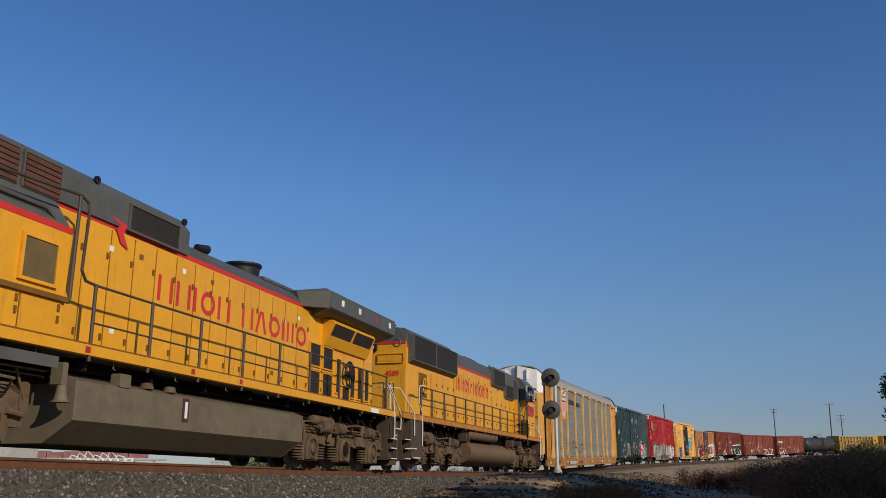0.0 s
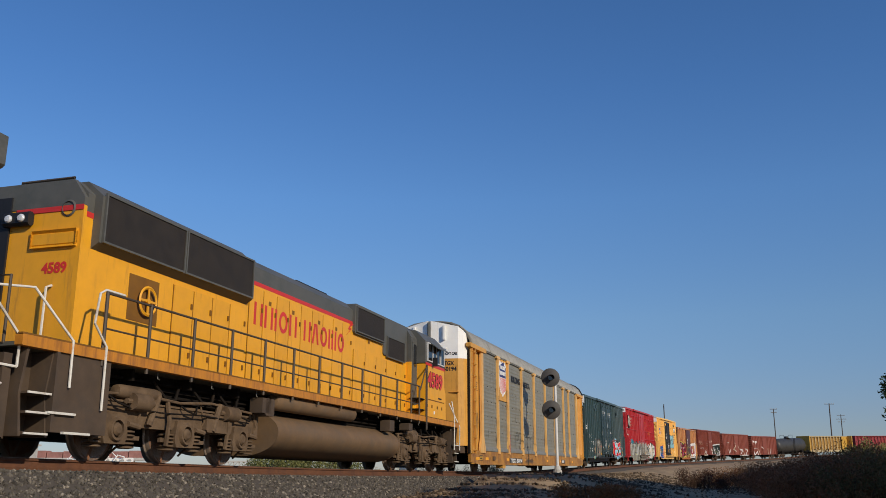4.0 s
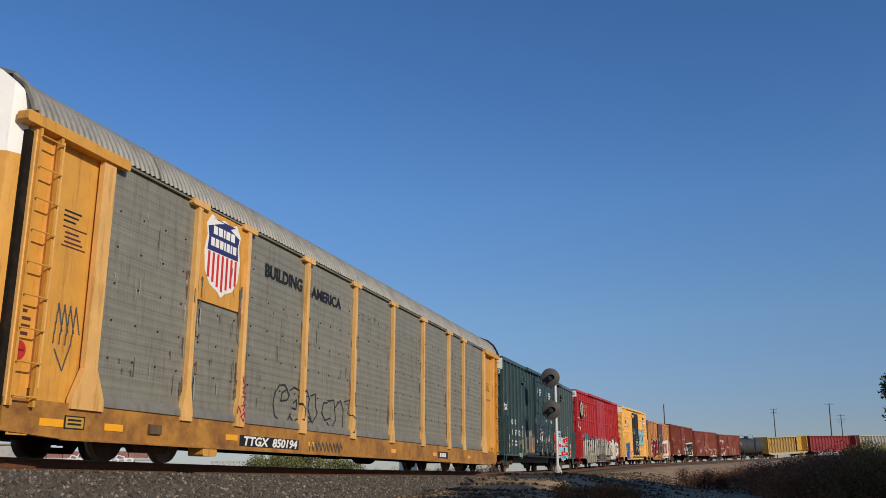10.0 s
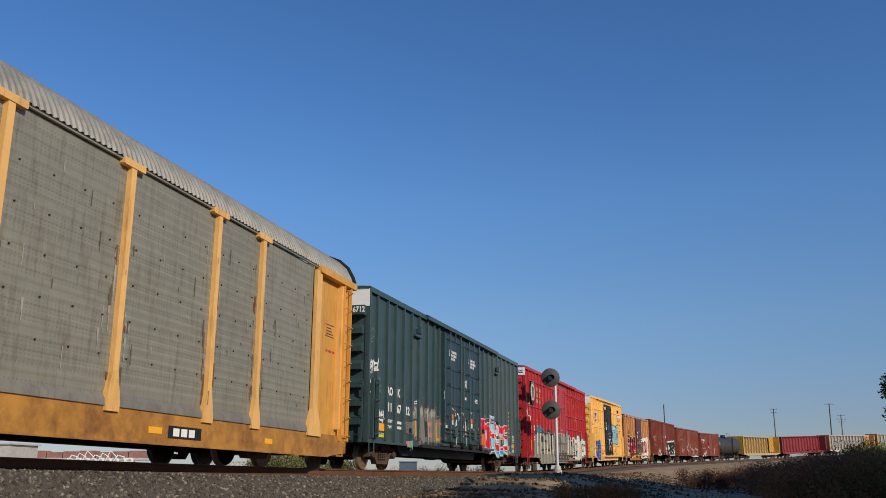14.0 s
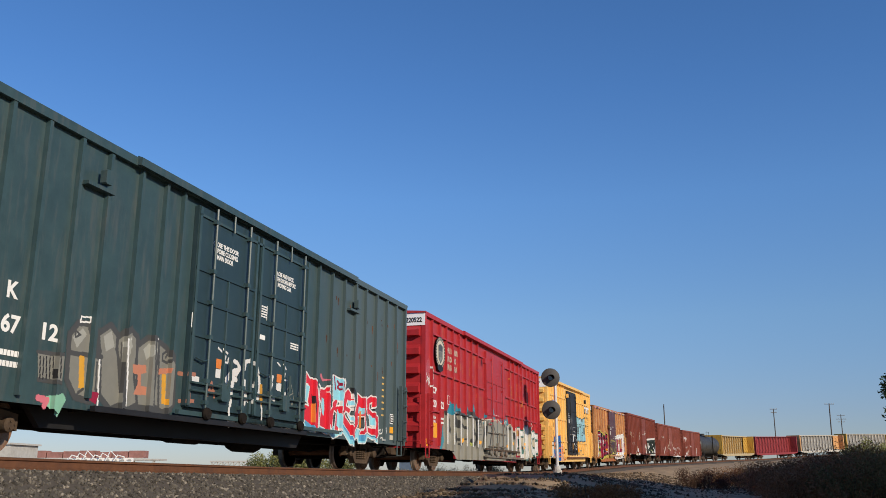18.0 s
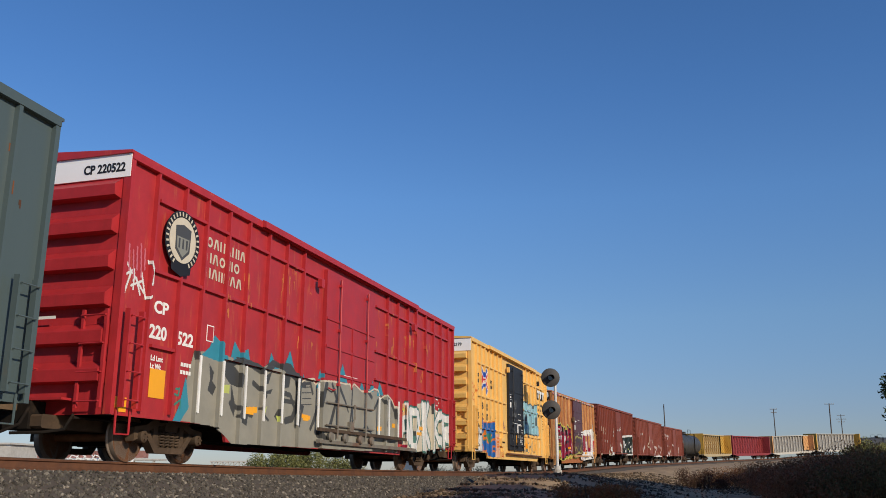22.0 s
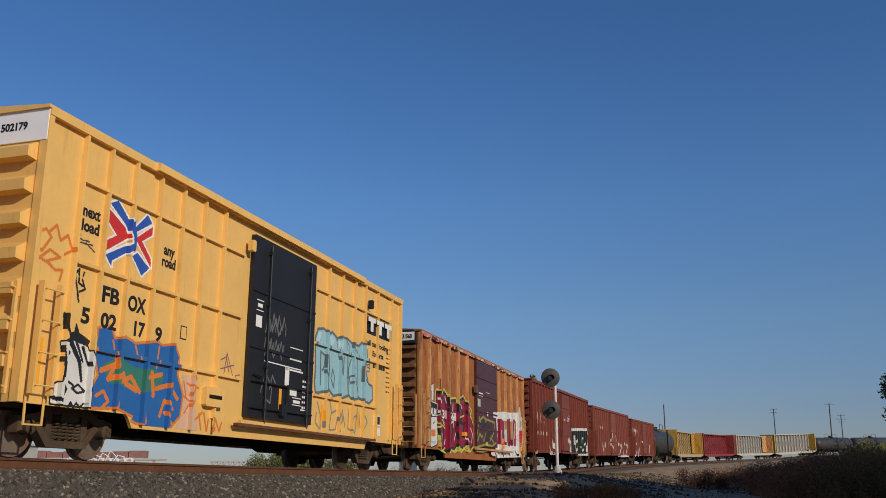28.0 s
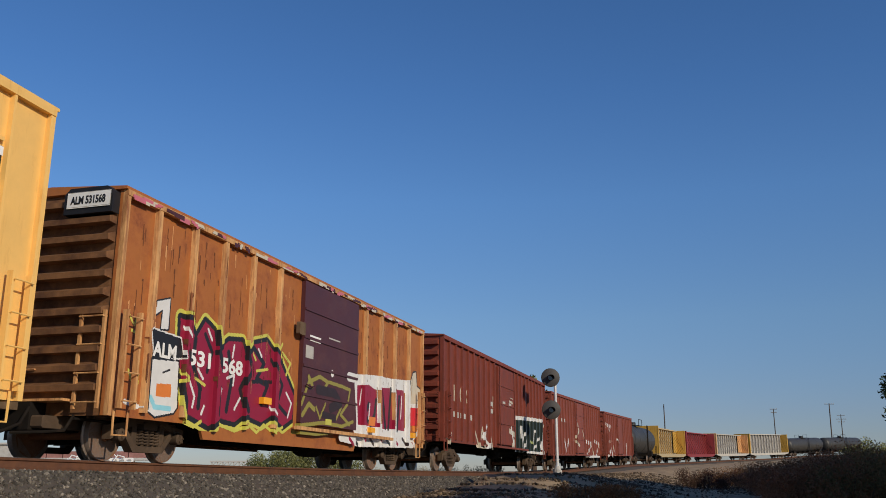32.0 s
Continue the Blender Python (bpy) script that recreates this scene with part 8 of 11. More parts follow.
for pts in ([(2.58, 1.07), (2.62, 0.94), (3.1, 0.86), (3.14, 0.89), (2.88, 0.99)], [(3.42, 0.96), (3.43, 0.9), (3.9, 0.84), (3.89, 0.89)], [(4.8, 1.14), (4.84, 1.04), (5.3, 0.79), (5.44, 0.64), (5.51, 0.66), (5.28, 0.9)], [(5.93, 0.87), (5.97, 0.72), (6.41, 0.73), (6.51, 0.93)], [(6.66, 0.94), (7.27, 0.79), (7.3, 0.85)]):
    cv.fill(pts, 6)
for pts in ([(2.89, 1.7), (2.99, 1.63), (3.06, 1.39), (3.04, 1.24), (2.94, 1.44)], [(4.22, 1.29), (4.3, 1.31), (4.3, 1.02), (4.22, 1.02)]):
    cv.fill(pts, 4)
for pts in ([(2.88, 1.46), (2.98, 1.49), (3.01, 1.03), (2.91, 1.03)], [(5.94, 1.5), (6.07, 1.53), (6.08, 1.08), (5.94, 1.07)]):
    cv.fill(pts, 5)
cv.stroke([(4.21, 2.25), (4.31, 1.95)], 0.035, 7)
cv.stroke([(4.4, 2.16), (4.56, 2.1), (4.42, 2.01), (4.55, 1.97)], 0.035, 7)
cv.stroke([(4.66, 2.15), (4.67, 1.93)], 0.035, 7)
cv.stroke([(4.87, 2.11), (4.75, 1.9)], 0.035, 7)
cv.stroke([(3.31, 1.97), (3.4, 1.91)], 0.03, 0)
cv.stroke([(4.92, 2.26), (4.97, 2.18), (4.92, 2.08)], 0.03, 0)
cv.stroke([(5.32, 2.04), (5.49, 1.94), (5.57, 1.76)], 0.06, 4)
cv.stroke([(3.39, 2.2), (3.48, 2.1), (3.79, 2.13)], 0.05, 3, 0.02)
cv.stroke([(7.4, 1.05), (7.56, 1.11), (7.5, 0.98), (7.7, 1.02), (7.73, 1.12)], 0.018, 0)
cv.stroke([(7.59, 0.87), (7.72, 0.9), (7.77, 0.82)], 0.018, 0)
cv.stroke([(7.81, 1.17), (7.88, 1.01)], 0.018, 0)
cv.put(green, (S_WHITE, S_LBLUE, S_RED, S_PINK, S_BLACK, S_ORANGE, spray("sky_blue", (0.10, 0.34, 0.55)), S_CRIM), "bright red graffiti letters edged in white, black and pale blue", green_ribs, 0.10, gy, gp)
# black locking gear on both plug doors, and rust streaks on the panels beside them
for x0, x1, bars in ((-2.62, -0.24, (-2.06, -0.72)), (-0.14, 2.3, (0.47, 1.92))):
    for x in bars:
        part("lock_bar", Mesh().cyl((x, gy - 0.09, 0.85), (x, gy - 0.09, 4.86), 0.028, 7), M_GREEN, green)
        for z in (1.05, 1.45, 2.28, 2.95, 3.56, 4.55):
            part("bar_guide", Mesh().box(x - 0.06, x + 0.06, gy - 0.12, gy - 0.02, z, z + 0.08), M_GREEN, green)
    xm = (bars[0] + bars[1]) / 2
    part("hanger_bar", Mesh().cyl((xm, gy - 0.09, 4.55), (xm, gy - 0.09, 4.9), 0.022, 7), M_GREEN, green)
    part("door_stile", Mesh().box(xm - 0.02, xm + 0.02, gy - 0.04, gy - 0.02, 1.5, 3.56), M_GREEN, green)
    for q in (x0 + 0.06, x1 - 0.06):
        part("door_edge", Mesh().box(q - 0.04, q + 0.04, gy - 0.05, gy - 0.018, 1.0, 4.78), M_GREEN, green)
    for z in (1.28, 1.42):
        part("cross_rod", Mesh().cyl((x0 + 0.05, gy - 0.08, z), (x1 - 0.05, gy - 0.08, z + 0.02), 0.022, 6), M_GREEN, green)
    part("gear_box", Mesh().box(xm - 0.16, xm + 0.16, gy - 0.12, gy - 0.02, 1.16, 1.5, 0.03), M_GREEN, green)
    part("crank", Mesh().tube([(xm, gy - 0.08, 1.35), (xm + 0.12, gy - 0.13, 1.6), (xm + 0.10, gy - 0.13, 1.95)], 0.03, 6), M_GREEN, green)
part("door_track", Mesh().box(-5.2, 2.35, gy - 0.10, gy, 0.70, 0.79, 0.01), M_BLACK, green)
part("door_track_top", Mesh().box(-2.6, 2.3, gy - 0.05, gy, 4.60, 4.65, 0.01), M_GREEN, green)
for x in (-2.06, -0.72, 0.47, 1.92):
    part("roller", Mesh().lathe([(0.0, -0.05), (0.10, -0.05), (0.12, 0.0), (0.10, 0.05), (0.0, 0.05)], (x, gy - 0.13, 0.88), "y", 14), M_DARK, green)
cv = Canvas(3.0, 9.2, 2.2, 4.6, 0.025)
rr_ = random.Random(5)
for k in range(26):
    x, z = rr_.uniform(3.1, 9.0), rr_.uniform(2.6, 4.4)
    cv.stroke([(x, z), (x + 0.01, z - rr_.uniform(0.03, 0.22))], rr_.uniform(0.015, 0.035), k % 2, 0.012)
cv.put(green, (mat("rust_streak", (0.22, 0.07, 0.025), 0.9), mat("dark_rust_streak", (0.10, 0.04, 0.02), 0.9)), "small rust streaks on the panels", green_ribs, 0.10, gy, gp)
letters("AO", 0.33, -8.02, 2.15, gp - 0.004, M_WHITE, green, width=0.52)
letters("K", 0.33, -7.10, 2.15, gp - 0.004, M_WHITE, green, width=0.22)
letters("11", 0.34, -7.95, 1.68, gp - 0.004, M_WHITE, green, width=0.27)
letters("67", 0.34, -7.13, 1.67, gp - 0.004, M_WHITE, green, width=0.36)
letters("12", 0.34, -6.38, 1.67, gp - 0.004, M_WHITE, green, width=0.33)
letters("LD LMT", 0.12, -7.96, 1.35, gp - 0.004, M_WHITE, green, width=0.44)
letters("LT WT", 0.12, -7.96, 1.18, gp - 0.004, M_WHITE, green, width=0.38)
for z in (1.34, 1.19):
    blocks((0.055,) * 6, 0.08, -7.08, z, gp - 0.004, 0.012, M_WHITE, green)
for k, t in enumerate(("CLOSE THIS DOOR", "BEFORE CLOSING", "MAIN DOOR")):
    letters(t, 0.13, -2.05 + (0.0, 0.03, 0.16)[k], 4.15 - 0.125 * k, gy - 0.024, M_WHITE, green, width=(0.98, 0.92, 0.62)[k])
for k, t in enumerate(("CLOSE AND LOCK", "BOTH DOORS BEFORE", "MOVING CAR")):
    letters(t, 0.13, 0.5 + (0.08, 0.0, 0.2)[k], 4.13 - 0.125 * k, gy - 0.024, M_WHITE, green, width=(0.9, 1.08, 0.66)[k])
part("stencil_plate", Mesh().box(-2.62, -2.52, gy - 0.026, gy - 0.02, 2.41, 2.73, 0.03), M_WHITE, green)
part("stencil_plate", Mesh().box(0.0, 0.24, gy - 0.026, gy - 0.02, 2.60, 2.70), M_WHITE, green)
for x, z, w, n_ in ((0.02, 3.30, 0.26, 5), (1.46, 2.70, 0.40, 3)):
    for k in range(n_):
        blocks((w * 0.3, w * 0.42, w * 0.2), 0.032, x, z - 0.055 * k, gy - 0.024, w * 0.04, M_WHITE, green)
for x in (-0.02, 0.27):
    part("stencil_edge", Mesh().box(x, x + 0.012, gy - 0.026, gy - 0.02, 3.04, 3.36), M_WHITE, green)
for x in (-1.1, 0.35, 1.2):
    blocks((0.13, 0.16, 0.12), 0.05, x, 0.80, gy - 0.012, 0.03, M_WHITE, green)
part("consolidated_plate", Mesh().box(8.37, 8.78, gp - 0.008, gp, 1.35, 1.58), M_BLACK, green)
part("plate_edge", Mesh().box(8.34, 8.81, gp - 0.004, gp, 1.32, 1.61), M_WHITE, green)
for k in range(3):
    blocks((0.12, 0.08, 0.1), 0.04, 8.41, 1.38 + 0.07 * k, gp - 0.010, 0.02, M_WHITE, green)
part("orange_plate", Mesh().box(-8.66, -8.20, gp - 0.008, gp, 1.08, 1.29), M_ORANGE, green)
part("yellow_plate", Mesh().box(-8.64, -8.22, gp - 0.008, gp, 0.90, 1.02), S_YEL, green)
blocks((0.3,), 0.02, -8.58, 0.98, gp - 0.010, 0.02, M_BLACK, green)
part("orange_plate", Mesh().box(8.33, 8.78, gp - 0.008, gp, 1.05, 1.23), M_ORANGE, green)
part("cream_plate", Mesh().box(8.34, 8.78, gp - 0.008, gp, 0.86, 0.99), S_CREAM, green)
part("ladder_stripe", Mesh().box(-9.52, -9.38, gp - 0.008, gp, 1.06, 2.02), M_ORANGE, green)
for k in range(14):
    blocks((0.08, 0.06), 0.05, 7.62 + 0.22 * (k % 2), 1.5 + 0.09 * k, gp - 0.004, 0.03, M_FBOX, green)
part("number_band", Mesh().box(-9.88, -9.66, -1.5, 1.5, 4.22, 4.50, 0.01), M_GREEN, green)
letters("AOK", 0.16, -0.62, 4.30, -9.884, M_WHITE, green, width=0.30, end=True)
letters("116712", 0.22, -0.98, 4.30, -9.884, M_WHITE, green, width=0.52, end=True)
letters("HEIGHT CAR", 0.15, -0.25, 4.72, -9.666, M_BLACK, green, width=0.7, end=True)
for x, z in ((-5.2, 4.2), (5.5, 4.1)):
    part("door_stop", Mesh().box(x - 0.30, x - 0.12, gy - 0.12, gy, z + 0.10, z + 0.34, 0.02), M_GREEN, green)
    part("door_stop_arm", Mesh().box(x - 0.62, x + 0.05, gy - 0.05, gp, z, z + 0.06), M_GREEN, green)
for z0_, z1_ in ((0.9, 4.2), (4.6, 4.9)):
    part("post", Mesh().prism([(-5.265, gp), (-5.256, gy), (-5.184, gy), (-5.175, gp)], "z", z0_, z1_), M_GREEN, green)

# ---- red car ----
ry, rp = -1.6, -1.515
rr_ = random.Random(11)
cv = Canvas(-8.4, 5.0, 0.36, 3.0)
cv.fill([(-7.72, 0.75), (-7.59, 1.03), (-7.38, 1.63), (-7.24, 2.04), (-6.57, 2.14), (-5.95, 2.08), (-5.5, 2.0), (-4.73, 2.03), (-4.08, 2.22), (-3.35, 2.1), (-2.56, 1.97), (-2.26, 2.0), (-2.83, 1.93), (-2.53, 1.99), (-2.12, 2.04), (-1.85, 1.94), (-1.67, 2.03), (-1.04, 2.1), (-0.22, 2.09), (0.15, 2.13), (0.83, 2.04), (1.54, 2.15), (2.25, 2.16), (2.51, 2.0), (3.19, 2.13), (3.73, 1.84), (3.93, 1.42), (3.88, 0.88), (3.74, 0.48), (-5.7, 0.4), (-6.0, 0.56), (-6.4, 0.7)], 0)
cv.fill([(-6.98, 2.01), (-6.71, 2.2), (-6.55, 2.46), (-6.18, 2.28), (-6.07, 1.94)], 2)
cv.fill([(-5.93, 1.96), (-5.87, 2.21), (-5.78, 2.45), (-5.53, 2.24), (-5.21, 2.36), (-5.08, 2.03)], 2)
cv.fill([(-4.35, 2.04), (-4.19, 2.43), (-3.93, 2.09)], 2)
cv.fill([(-3.53, 2.1), (-3.33, 2.56), (-3.01, 2.14)], 2)
cv.fill([(-7.77, 0.73), (-7.59, 1.03), (-7.5, 1.4), (-7.45, 1.55), (-7.29, 0.99), (-7.54, 0.72)], 2)
cv.fill([(-3.58, 2.19), (-3.28, 2.57), (-3.1, 2.28), (-3.31, 2.06)], 2)
cv.fill([(-2.77, 1.6), (-2.71, 2.11), (-2.56, 1.95), (-2.63, 1.72)], 2)
cv.fill([(-1.86, 1.84), (-1.64, 2.36), (-1.57, 2.19), (-1.7, 1.9)], 2)
cv.fill([(-0.8, 2.14), (-0.51, 2.61), (-0.16, 2.14)], 2)
cv.fill([(0.67, 2.05), (0.8, 2.29), (1.0, 2.08)], 2)
cv.fill([(1.33, 2.04), (1.59, 2.37), (1.85, 2.11)], 2)
cv.fill([(2.22, 2.01), (2.4, 2.46), (2.75, 2.08)], 2)
cv.fill([(3.72, 1.31), (3.85, 2.08), (4.08, 1.43)], 2)
cv.fill([(-6.68, 1.88), (-6.5, 1.73), (-6.54, 1.56), (-6.39, 1.46), (-6.5, 1.28), (-6.69, 1.37), (-6.62, 1.58)], 1)
cv.fill([(-6.29, 2.01), (-5.71, 1.93), (-5.44, 1.77), (-5.5, 1.52), (-5.88, 1.57), (-6.11, 1.72)], 1)
cv.fill([(-5.58, 0.93), (-5.4, 1.22), (-5.06, 1.16), (-5.11, 0.78), (-5.42, 0.86)], 1)
cv.fill([(-4.54, 1.82), (-4.12, 2.01), (-4.26, 1.73), (-4.61, 1.69)], 1)
cv.fill([(-4.69, 1.47), (-4.05, 1.64), (-4.14, 1.52)], 1)
cv.fill([(-3.94, 1.05), (-3.6, 1.38), (-3.65, 0.87)], 1)
cv.fill([(-3.54, 2.2), (-3.19, 2.05), (-3.27, 1.75), (-3.75, 1.63)], 1)
cv.fill([(-2.83, 1.49), (-2.46, 1.38), (-2.65, 0.89)], 1)
cv.fill([(-5.81, 1.58), (-5.61, 1.13), (-5.66, 0.93), (-5.82, 1.11)], 1)
cv.stroke([(-7.2, 2.02), (-7.07, 1.74), (-7.04, 1.01)], 0.05, 1)
cv.stroke([(-6.13, 1.87), (-5.66, 2.06), (-5.05, 2.06), (-4.56, 1.95), (-4.08, 2.2), (-3.35, 2.1), (-2.45, 1.87)], 0.075, 1)
cv.stroke([(-5.83, 1.19), (-5.23, 1.04), (-4.92, 1.0)], 0.05, 1)
cv.stroke([(-4.92, 1.68), (-4.33, 1.47), (-4.62, 1.17), (-4.19, 0.95)], 0.06, 1, 0.03)
cv.stroke([(-3.64, 1.42), (-2.99, 1.43)], 0.05, 1)
cv.fill([(-6.08, 1.53), (-5.88, 1.55), (-5.88, 1.38), (-6.08, 1.37)], 4)
cv.fill([(-4.54, 1.05), (-4.27, 1.24), (-4.43, 0.87)], 4)
cv.fill([(-3.84, 1.08), (-3.59, 1.03), (-3.75, 0.92)], 4)
cv.stroke([(-3.58, 2.19), (-3.25, 2.19), (-2.96, 2.03), (-2.78, 1.69), (-2.85, 1.35), (-3.06, 1.05), (-3.37, 0.99)], 0.1, 1, 0.08)
cv.stroke([(-3.47, 1.59), (-3.19, 1.57), (-2.98, 1.33)], 0.06, 1, 0.05)
cv.stroke([(-2.75, 1.73), (-2.73, 1.36), (-2.82, 0.92)], 0.05, 1, 0.05)
cv.stroke([(-1.44, 2.0), (-1.64, 1.5), (-1.93, 1.05), (-2.07, 0.88)], 0.09, 1, 0.05)
cv.stroke([(-2.69, 1.86), (-2.15, 1.95), (-2.02, 1.72)], 0.03, 1, 0.05)
cv.stroke([(-1.11, 2.02), (-0.81, 1.68), (-1.19, 0.96)], 0.05, 1, 0.08)
cv.stroke([(-0.69, 2.02), (-0.28, 1.68), (-0.06, 1.42)], 0.06, 1, 0.03)
cv.stroke([(0.19, 2.04), (0.15, 1.44), (0.06, 1.0)], 0.03, 1, 0.06)
cv.stroke([(1.1, 2.14), (1.57, 1.92)], 0.06, 1, 0.06)
cv.stroke([(2.07, 1.66), (2.51, 2.03), (3.09, 1.77), (2.91, 1.24)], 0.05, 1, 0.06)
cv.stroke([(3.23, 2.03), (3.67, 1.7), (3.84, 1.27)], 0.07, 1, 0.05)
cv.stroke([(-1.67, 0.78), (-1.4, 0.68), (-1.53, 0.54)], 0.09, 1, 0.03)
cv.stroke([(0.72, 0.9), (1.25, 1.1), (1.71, 0.86)], 0.07, 1, 0.02)
cv.stroke([(-2.61, 1.94), (-2.44, 2.01), (-2.12, 2.06), (-1.85, 1.94), (-1.67, 2.05), (-1.04, 2.1), (-0.34, 2.11), (0.03, 2.13), (0.1, 2.03), (0.28, 2.17), (0.84, 2.02), (1.41, 2.06), (1.84, 2.2), (2.32, 2.19), (2.52, 1.96), (3.01, 2.15), (3.47, 1.99), (3.88, 1.68)], 0.022, 5)
cv.fill([(-2.56, 1.2), (-2.1, 1.18), (-2.1, 1.09), (-2.56, 1.1)], 6)
cv.fill([(2.26, 1.17), (2.65, 1.18), (2.63, 1.06), (2.27, 1.05)], 6)
cv.fill([(-5.21, 1.16), (-4.71, 1.2), (-4.69, 1.07), (-5.2, 1.05)], 6)
cv.stroke([(-2.61, 1.81), (-2.13, 1.86)], 0.012, 1)
cv.stroke([(-2.59, 1.68), (-2.11, 1.73)], 0.012, 1)
cv.stroke([(-2.56, 1.55), (-2.09, 1.59)], 0.012, 1)
cv.stroke([(-2.54, 1.41), (-2.07, 1.45)], 0.012, 1)
cv.stroke([(-7.74, 1.3), (-7.63, 1.31), (-7.66, 1.18), (-7.77, 1.2)], 0.02, 7)
cv.stroke([(-7.75, 1.02), (-7.58, 1.11), (-7.58, 0.97)], 0.02, 7)
cv.put(red, (mat("spray_warm_grey", (0.30, 0.285, 0.235), 0.45, vary=0.15, scale=2), spray("charcoal", (0.06, 0.06, 0.058)), S_TEAL, S_WHITE, spray("lime", (0.50, 0.55, 0.14)), S_CREAM, M_ORANGE, S_GREEN), "large grey graffiti with dark outlines and teal spikes along the lower side", red_ribs, 0.05, ry, rp, [(-1.6, 1.7, ry - 0.02)])
cv = Canvas(4.4, 9.6, 0.5, 2.6)
cv.fill([(3.96, 0.97), (5.12, 1.43), (5.82, 2.08), (6.76, 2.18), (8.37, 1.92), (9.1, 1.88), (9.27, 0.83), (5.97, 0.57), (3.92, 0.57)], 1)
cv.stroke([(4.27, 0.83), (4.65, 1.9), (5.11, 0.88)], 0.19, 3)
cv.stroke([(4.46, 1.23), (4.94, 1.27)], 0.19, 3)
cv.stroke([(5.14, 1.81), (5.34, 0.71)], 0.19, 3)
cv.stroke([(5.14, 1.81), (5.85, 1.76), (6.03, 1.31), (5.51, 0.72)], 0.19, 3)
cv.stroke([(6.33, 2.08), (6.52, 0.67)], 0.19, 3)
cv.stroke([(6.89, 2.09), (6.51, 1.5), (7.06, 0.8)], 0.19, 3)
cv.stroke([(7.46, 2.1), (7.58, 0.72)], 0.19, 3)
cv.stroke([(8.15, 1.88), (7.6, 1.41), (8.35, 0.82)], 0.19, 3)
cv.stroke([(8.55, 1.81), (8.74, 0.86)], 0.19, 3)
cv.stroke([(8.55, 1.81), (9.14, 1.75), (9.07, 1.43), (8.7, 1.35), (9.21, 0.88)], 0.19, 3)
cv.stroke([(4.27, 0.83), (4.65, 1.9), (5.11, 0.88)], 0.165, 2)
cv.stroke([(4.46, 1.23), (4.94, 1.27)], 0.165, 2)
cv.stroke([(5.14, 1.81), (5.34, 0.71)], 0.165, 2)
cv.stroke([(5.14, 1.81), (5.85, 1.76), (6.03, 1.31), (5.51, 0.72)], 0.165, 2)
cv.stroke([(6.33, 2.08), (6.52, 0.67)], 0.165, 2)
cv.stroke([(6.89, 2.09), (6.51, 1.5), (7.06, 0.8)], 0.165, 2)
cv.stroke([(7.46, 2.1), (7.58, 0.72)], 0.165, 2)
cv.stroke([(8.15, 1.88), (7.6, 1.41), (8.35, 0.82)], 0.165, 2)
cv.stroke([(8.55, 1.81), (8.74, 0.86)], 0.165, 2)
cv.stroke([(8.55, 1.81), (9.14, 1.75), (9.07, 1.43), (8.7, 1.35), (9.21, 0.88)], 0.165, 2)
cv.stroke([(4.27, 0.83), (4.65, 1.9), (5.11, 0.88)], 0.12, 0)
cv.stroke([(4.46, 1.23), (4.94, 1.27)], 0.12, 0)
cv.stroke([(5.14, 1.81), (5.34, 0.71)], 0.12, 0)
cv.stroke([(5.14, 1.81), (5.85, 1.76), (6.03, 1.31), (5.51, 0.72)], 0.12, 0)
cv.stroke([(6.33, 2.08), (6.52, 0.67)], 0.12, 0)
cv.stroke([(6.89, 2.09), (6.51, 1.5), (7.06, 0.8)], 0.12, 0)
cv.stroke([(7.46, 2.1), (7.58, 0.72)], 0.12, 0)
cv.stroke([(8.15, 1.88), (7.6, 1.41), (8.35, 0.82)], 0.12, 0)
cv.stroke([(8.55, 1.81), (8.74, 0.86)], 0.12, 0)
cv.stroke([(8.55, 1.81), (9.14, 1.75), (9.07, 1.43), (8.7, 1.35), (9.21, 0.88)], 0.12, 0)
cv.stroke([(4.06, 1.83), (4.54, 1.93), (4.67, 1.71), (4.22, 1.62), (4.06, 1.83)], 0.06, 4)
cv.stroke([(4.25, 1.81), (4.56, 1.79)], 0.04, 5)
cv.fill([(3.98, 0.71), (4.67, 0.75), (4.61, 0.56), (4.03, 0.57)], 6)
cv.stroke([(5.64, 1.57), (5.79, 1.0)], 0.03, 2, 0.015)
cv.stroke([(6.76, 1.67), (6.91, 1.07)], 0.03, 2, 0.015)
cv.stroke([(7.89, 1.66), (8.06, 1.04)], 0.03, 2, 0.015)
cv.stroke([(4.59, 1.47), (4.73, 0.93)], 0.03, 2, 0.015)
cv.fill([(5.77, 1.17), (6.25, 1.19), (6.24, 1.09), (5.78, 1.08)], 7)
cv.put(red, (S_WHITE, S_CREAM, spray("grey_green", (0.09, 0.22, 0.19)), S_DGREY, spray("peach", (0.7, 0.4, 0.2)), S_YEL, S_CRIM, M_ORANGE), "white graffiti letters with grey-green outlines at the car end", red_ribs, 0.05, ry, rp)
cv = Canvas(-9.6, -8.3, 2.4, 4.1)
cv.stroke([(-9.55, 3.37), (-9.32, 3.13), (-9.49, 2.66)], 0.022, 0)
cv.stroke([(-9.46, 3.06), (-9.24, 3.19), (-9.23, 2.85)], 0.022, 0)
cv.stroke([(-9.3, 3.14), (-8.93, 2.84)], 0.022, 0)
cv.stroke([(-9.17, 3.06), (-9.03, 2.79)], 0.022, 0)
cv.stroke([(-9.29, 2.9), (-9.01, 3.03)], 0.022, 0)
cv.stroke([(-9.03, 3.17), (-8.87, 2.75), (-8.75, 2.82)], 0.022, 0)
cv.stroke([(-8.87, 3.42), (-8.77, 3.23), (-8.81, 3.01)], 0.022, 0)
cv.stroke([(-9.61, 3.43), (-9.58, 3.1)], 0.02, 1)
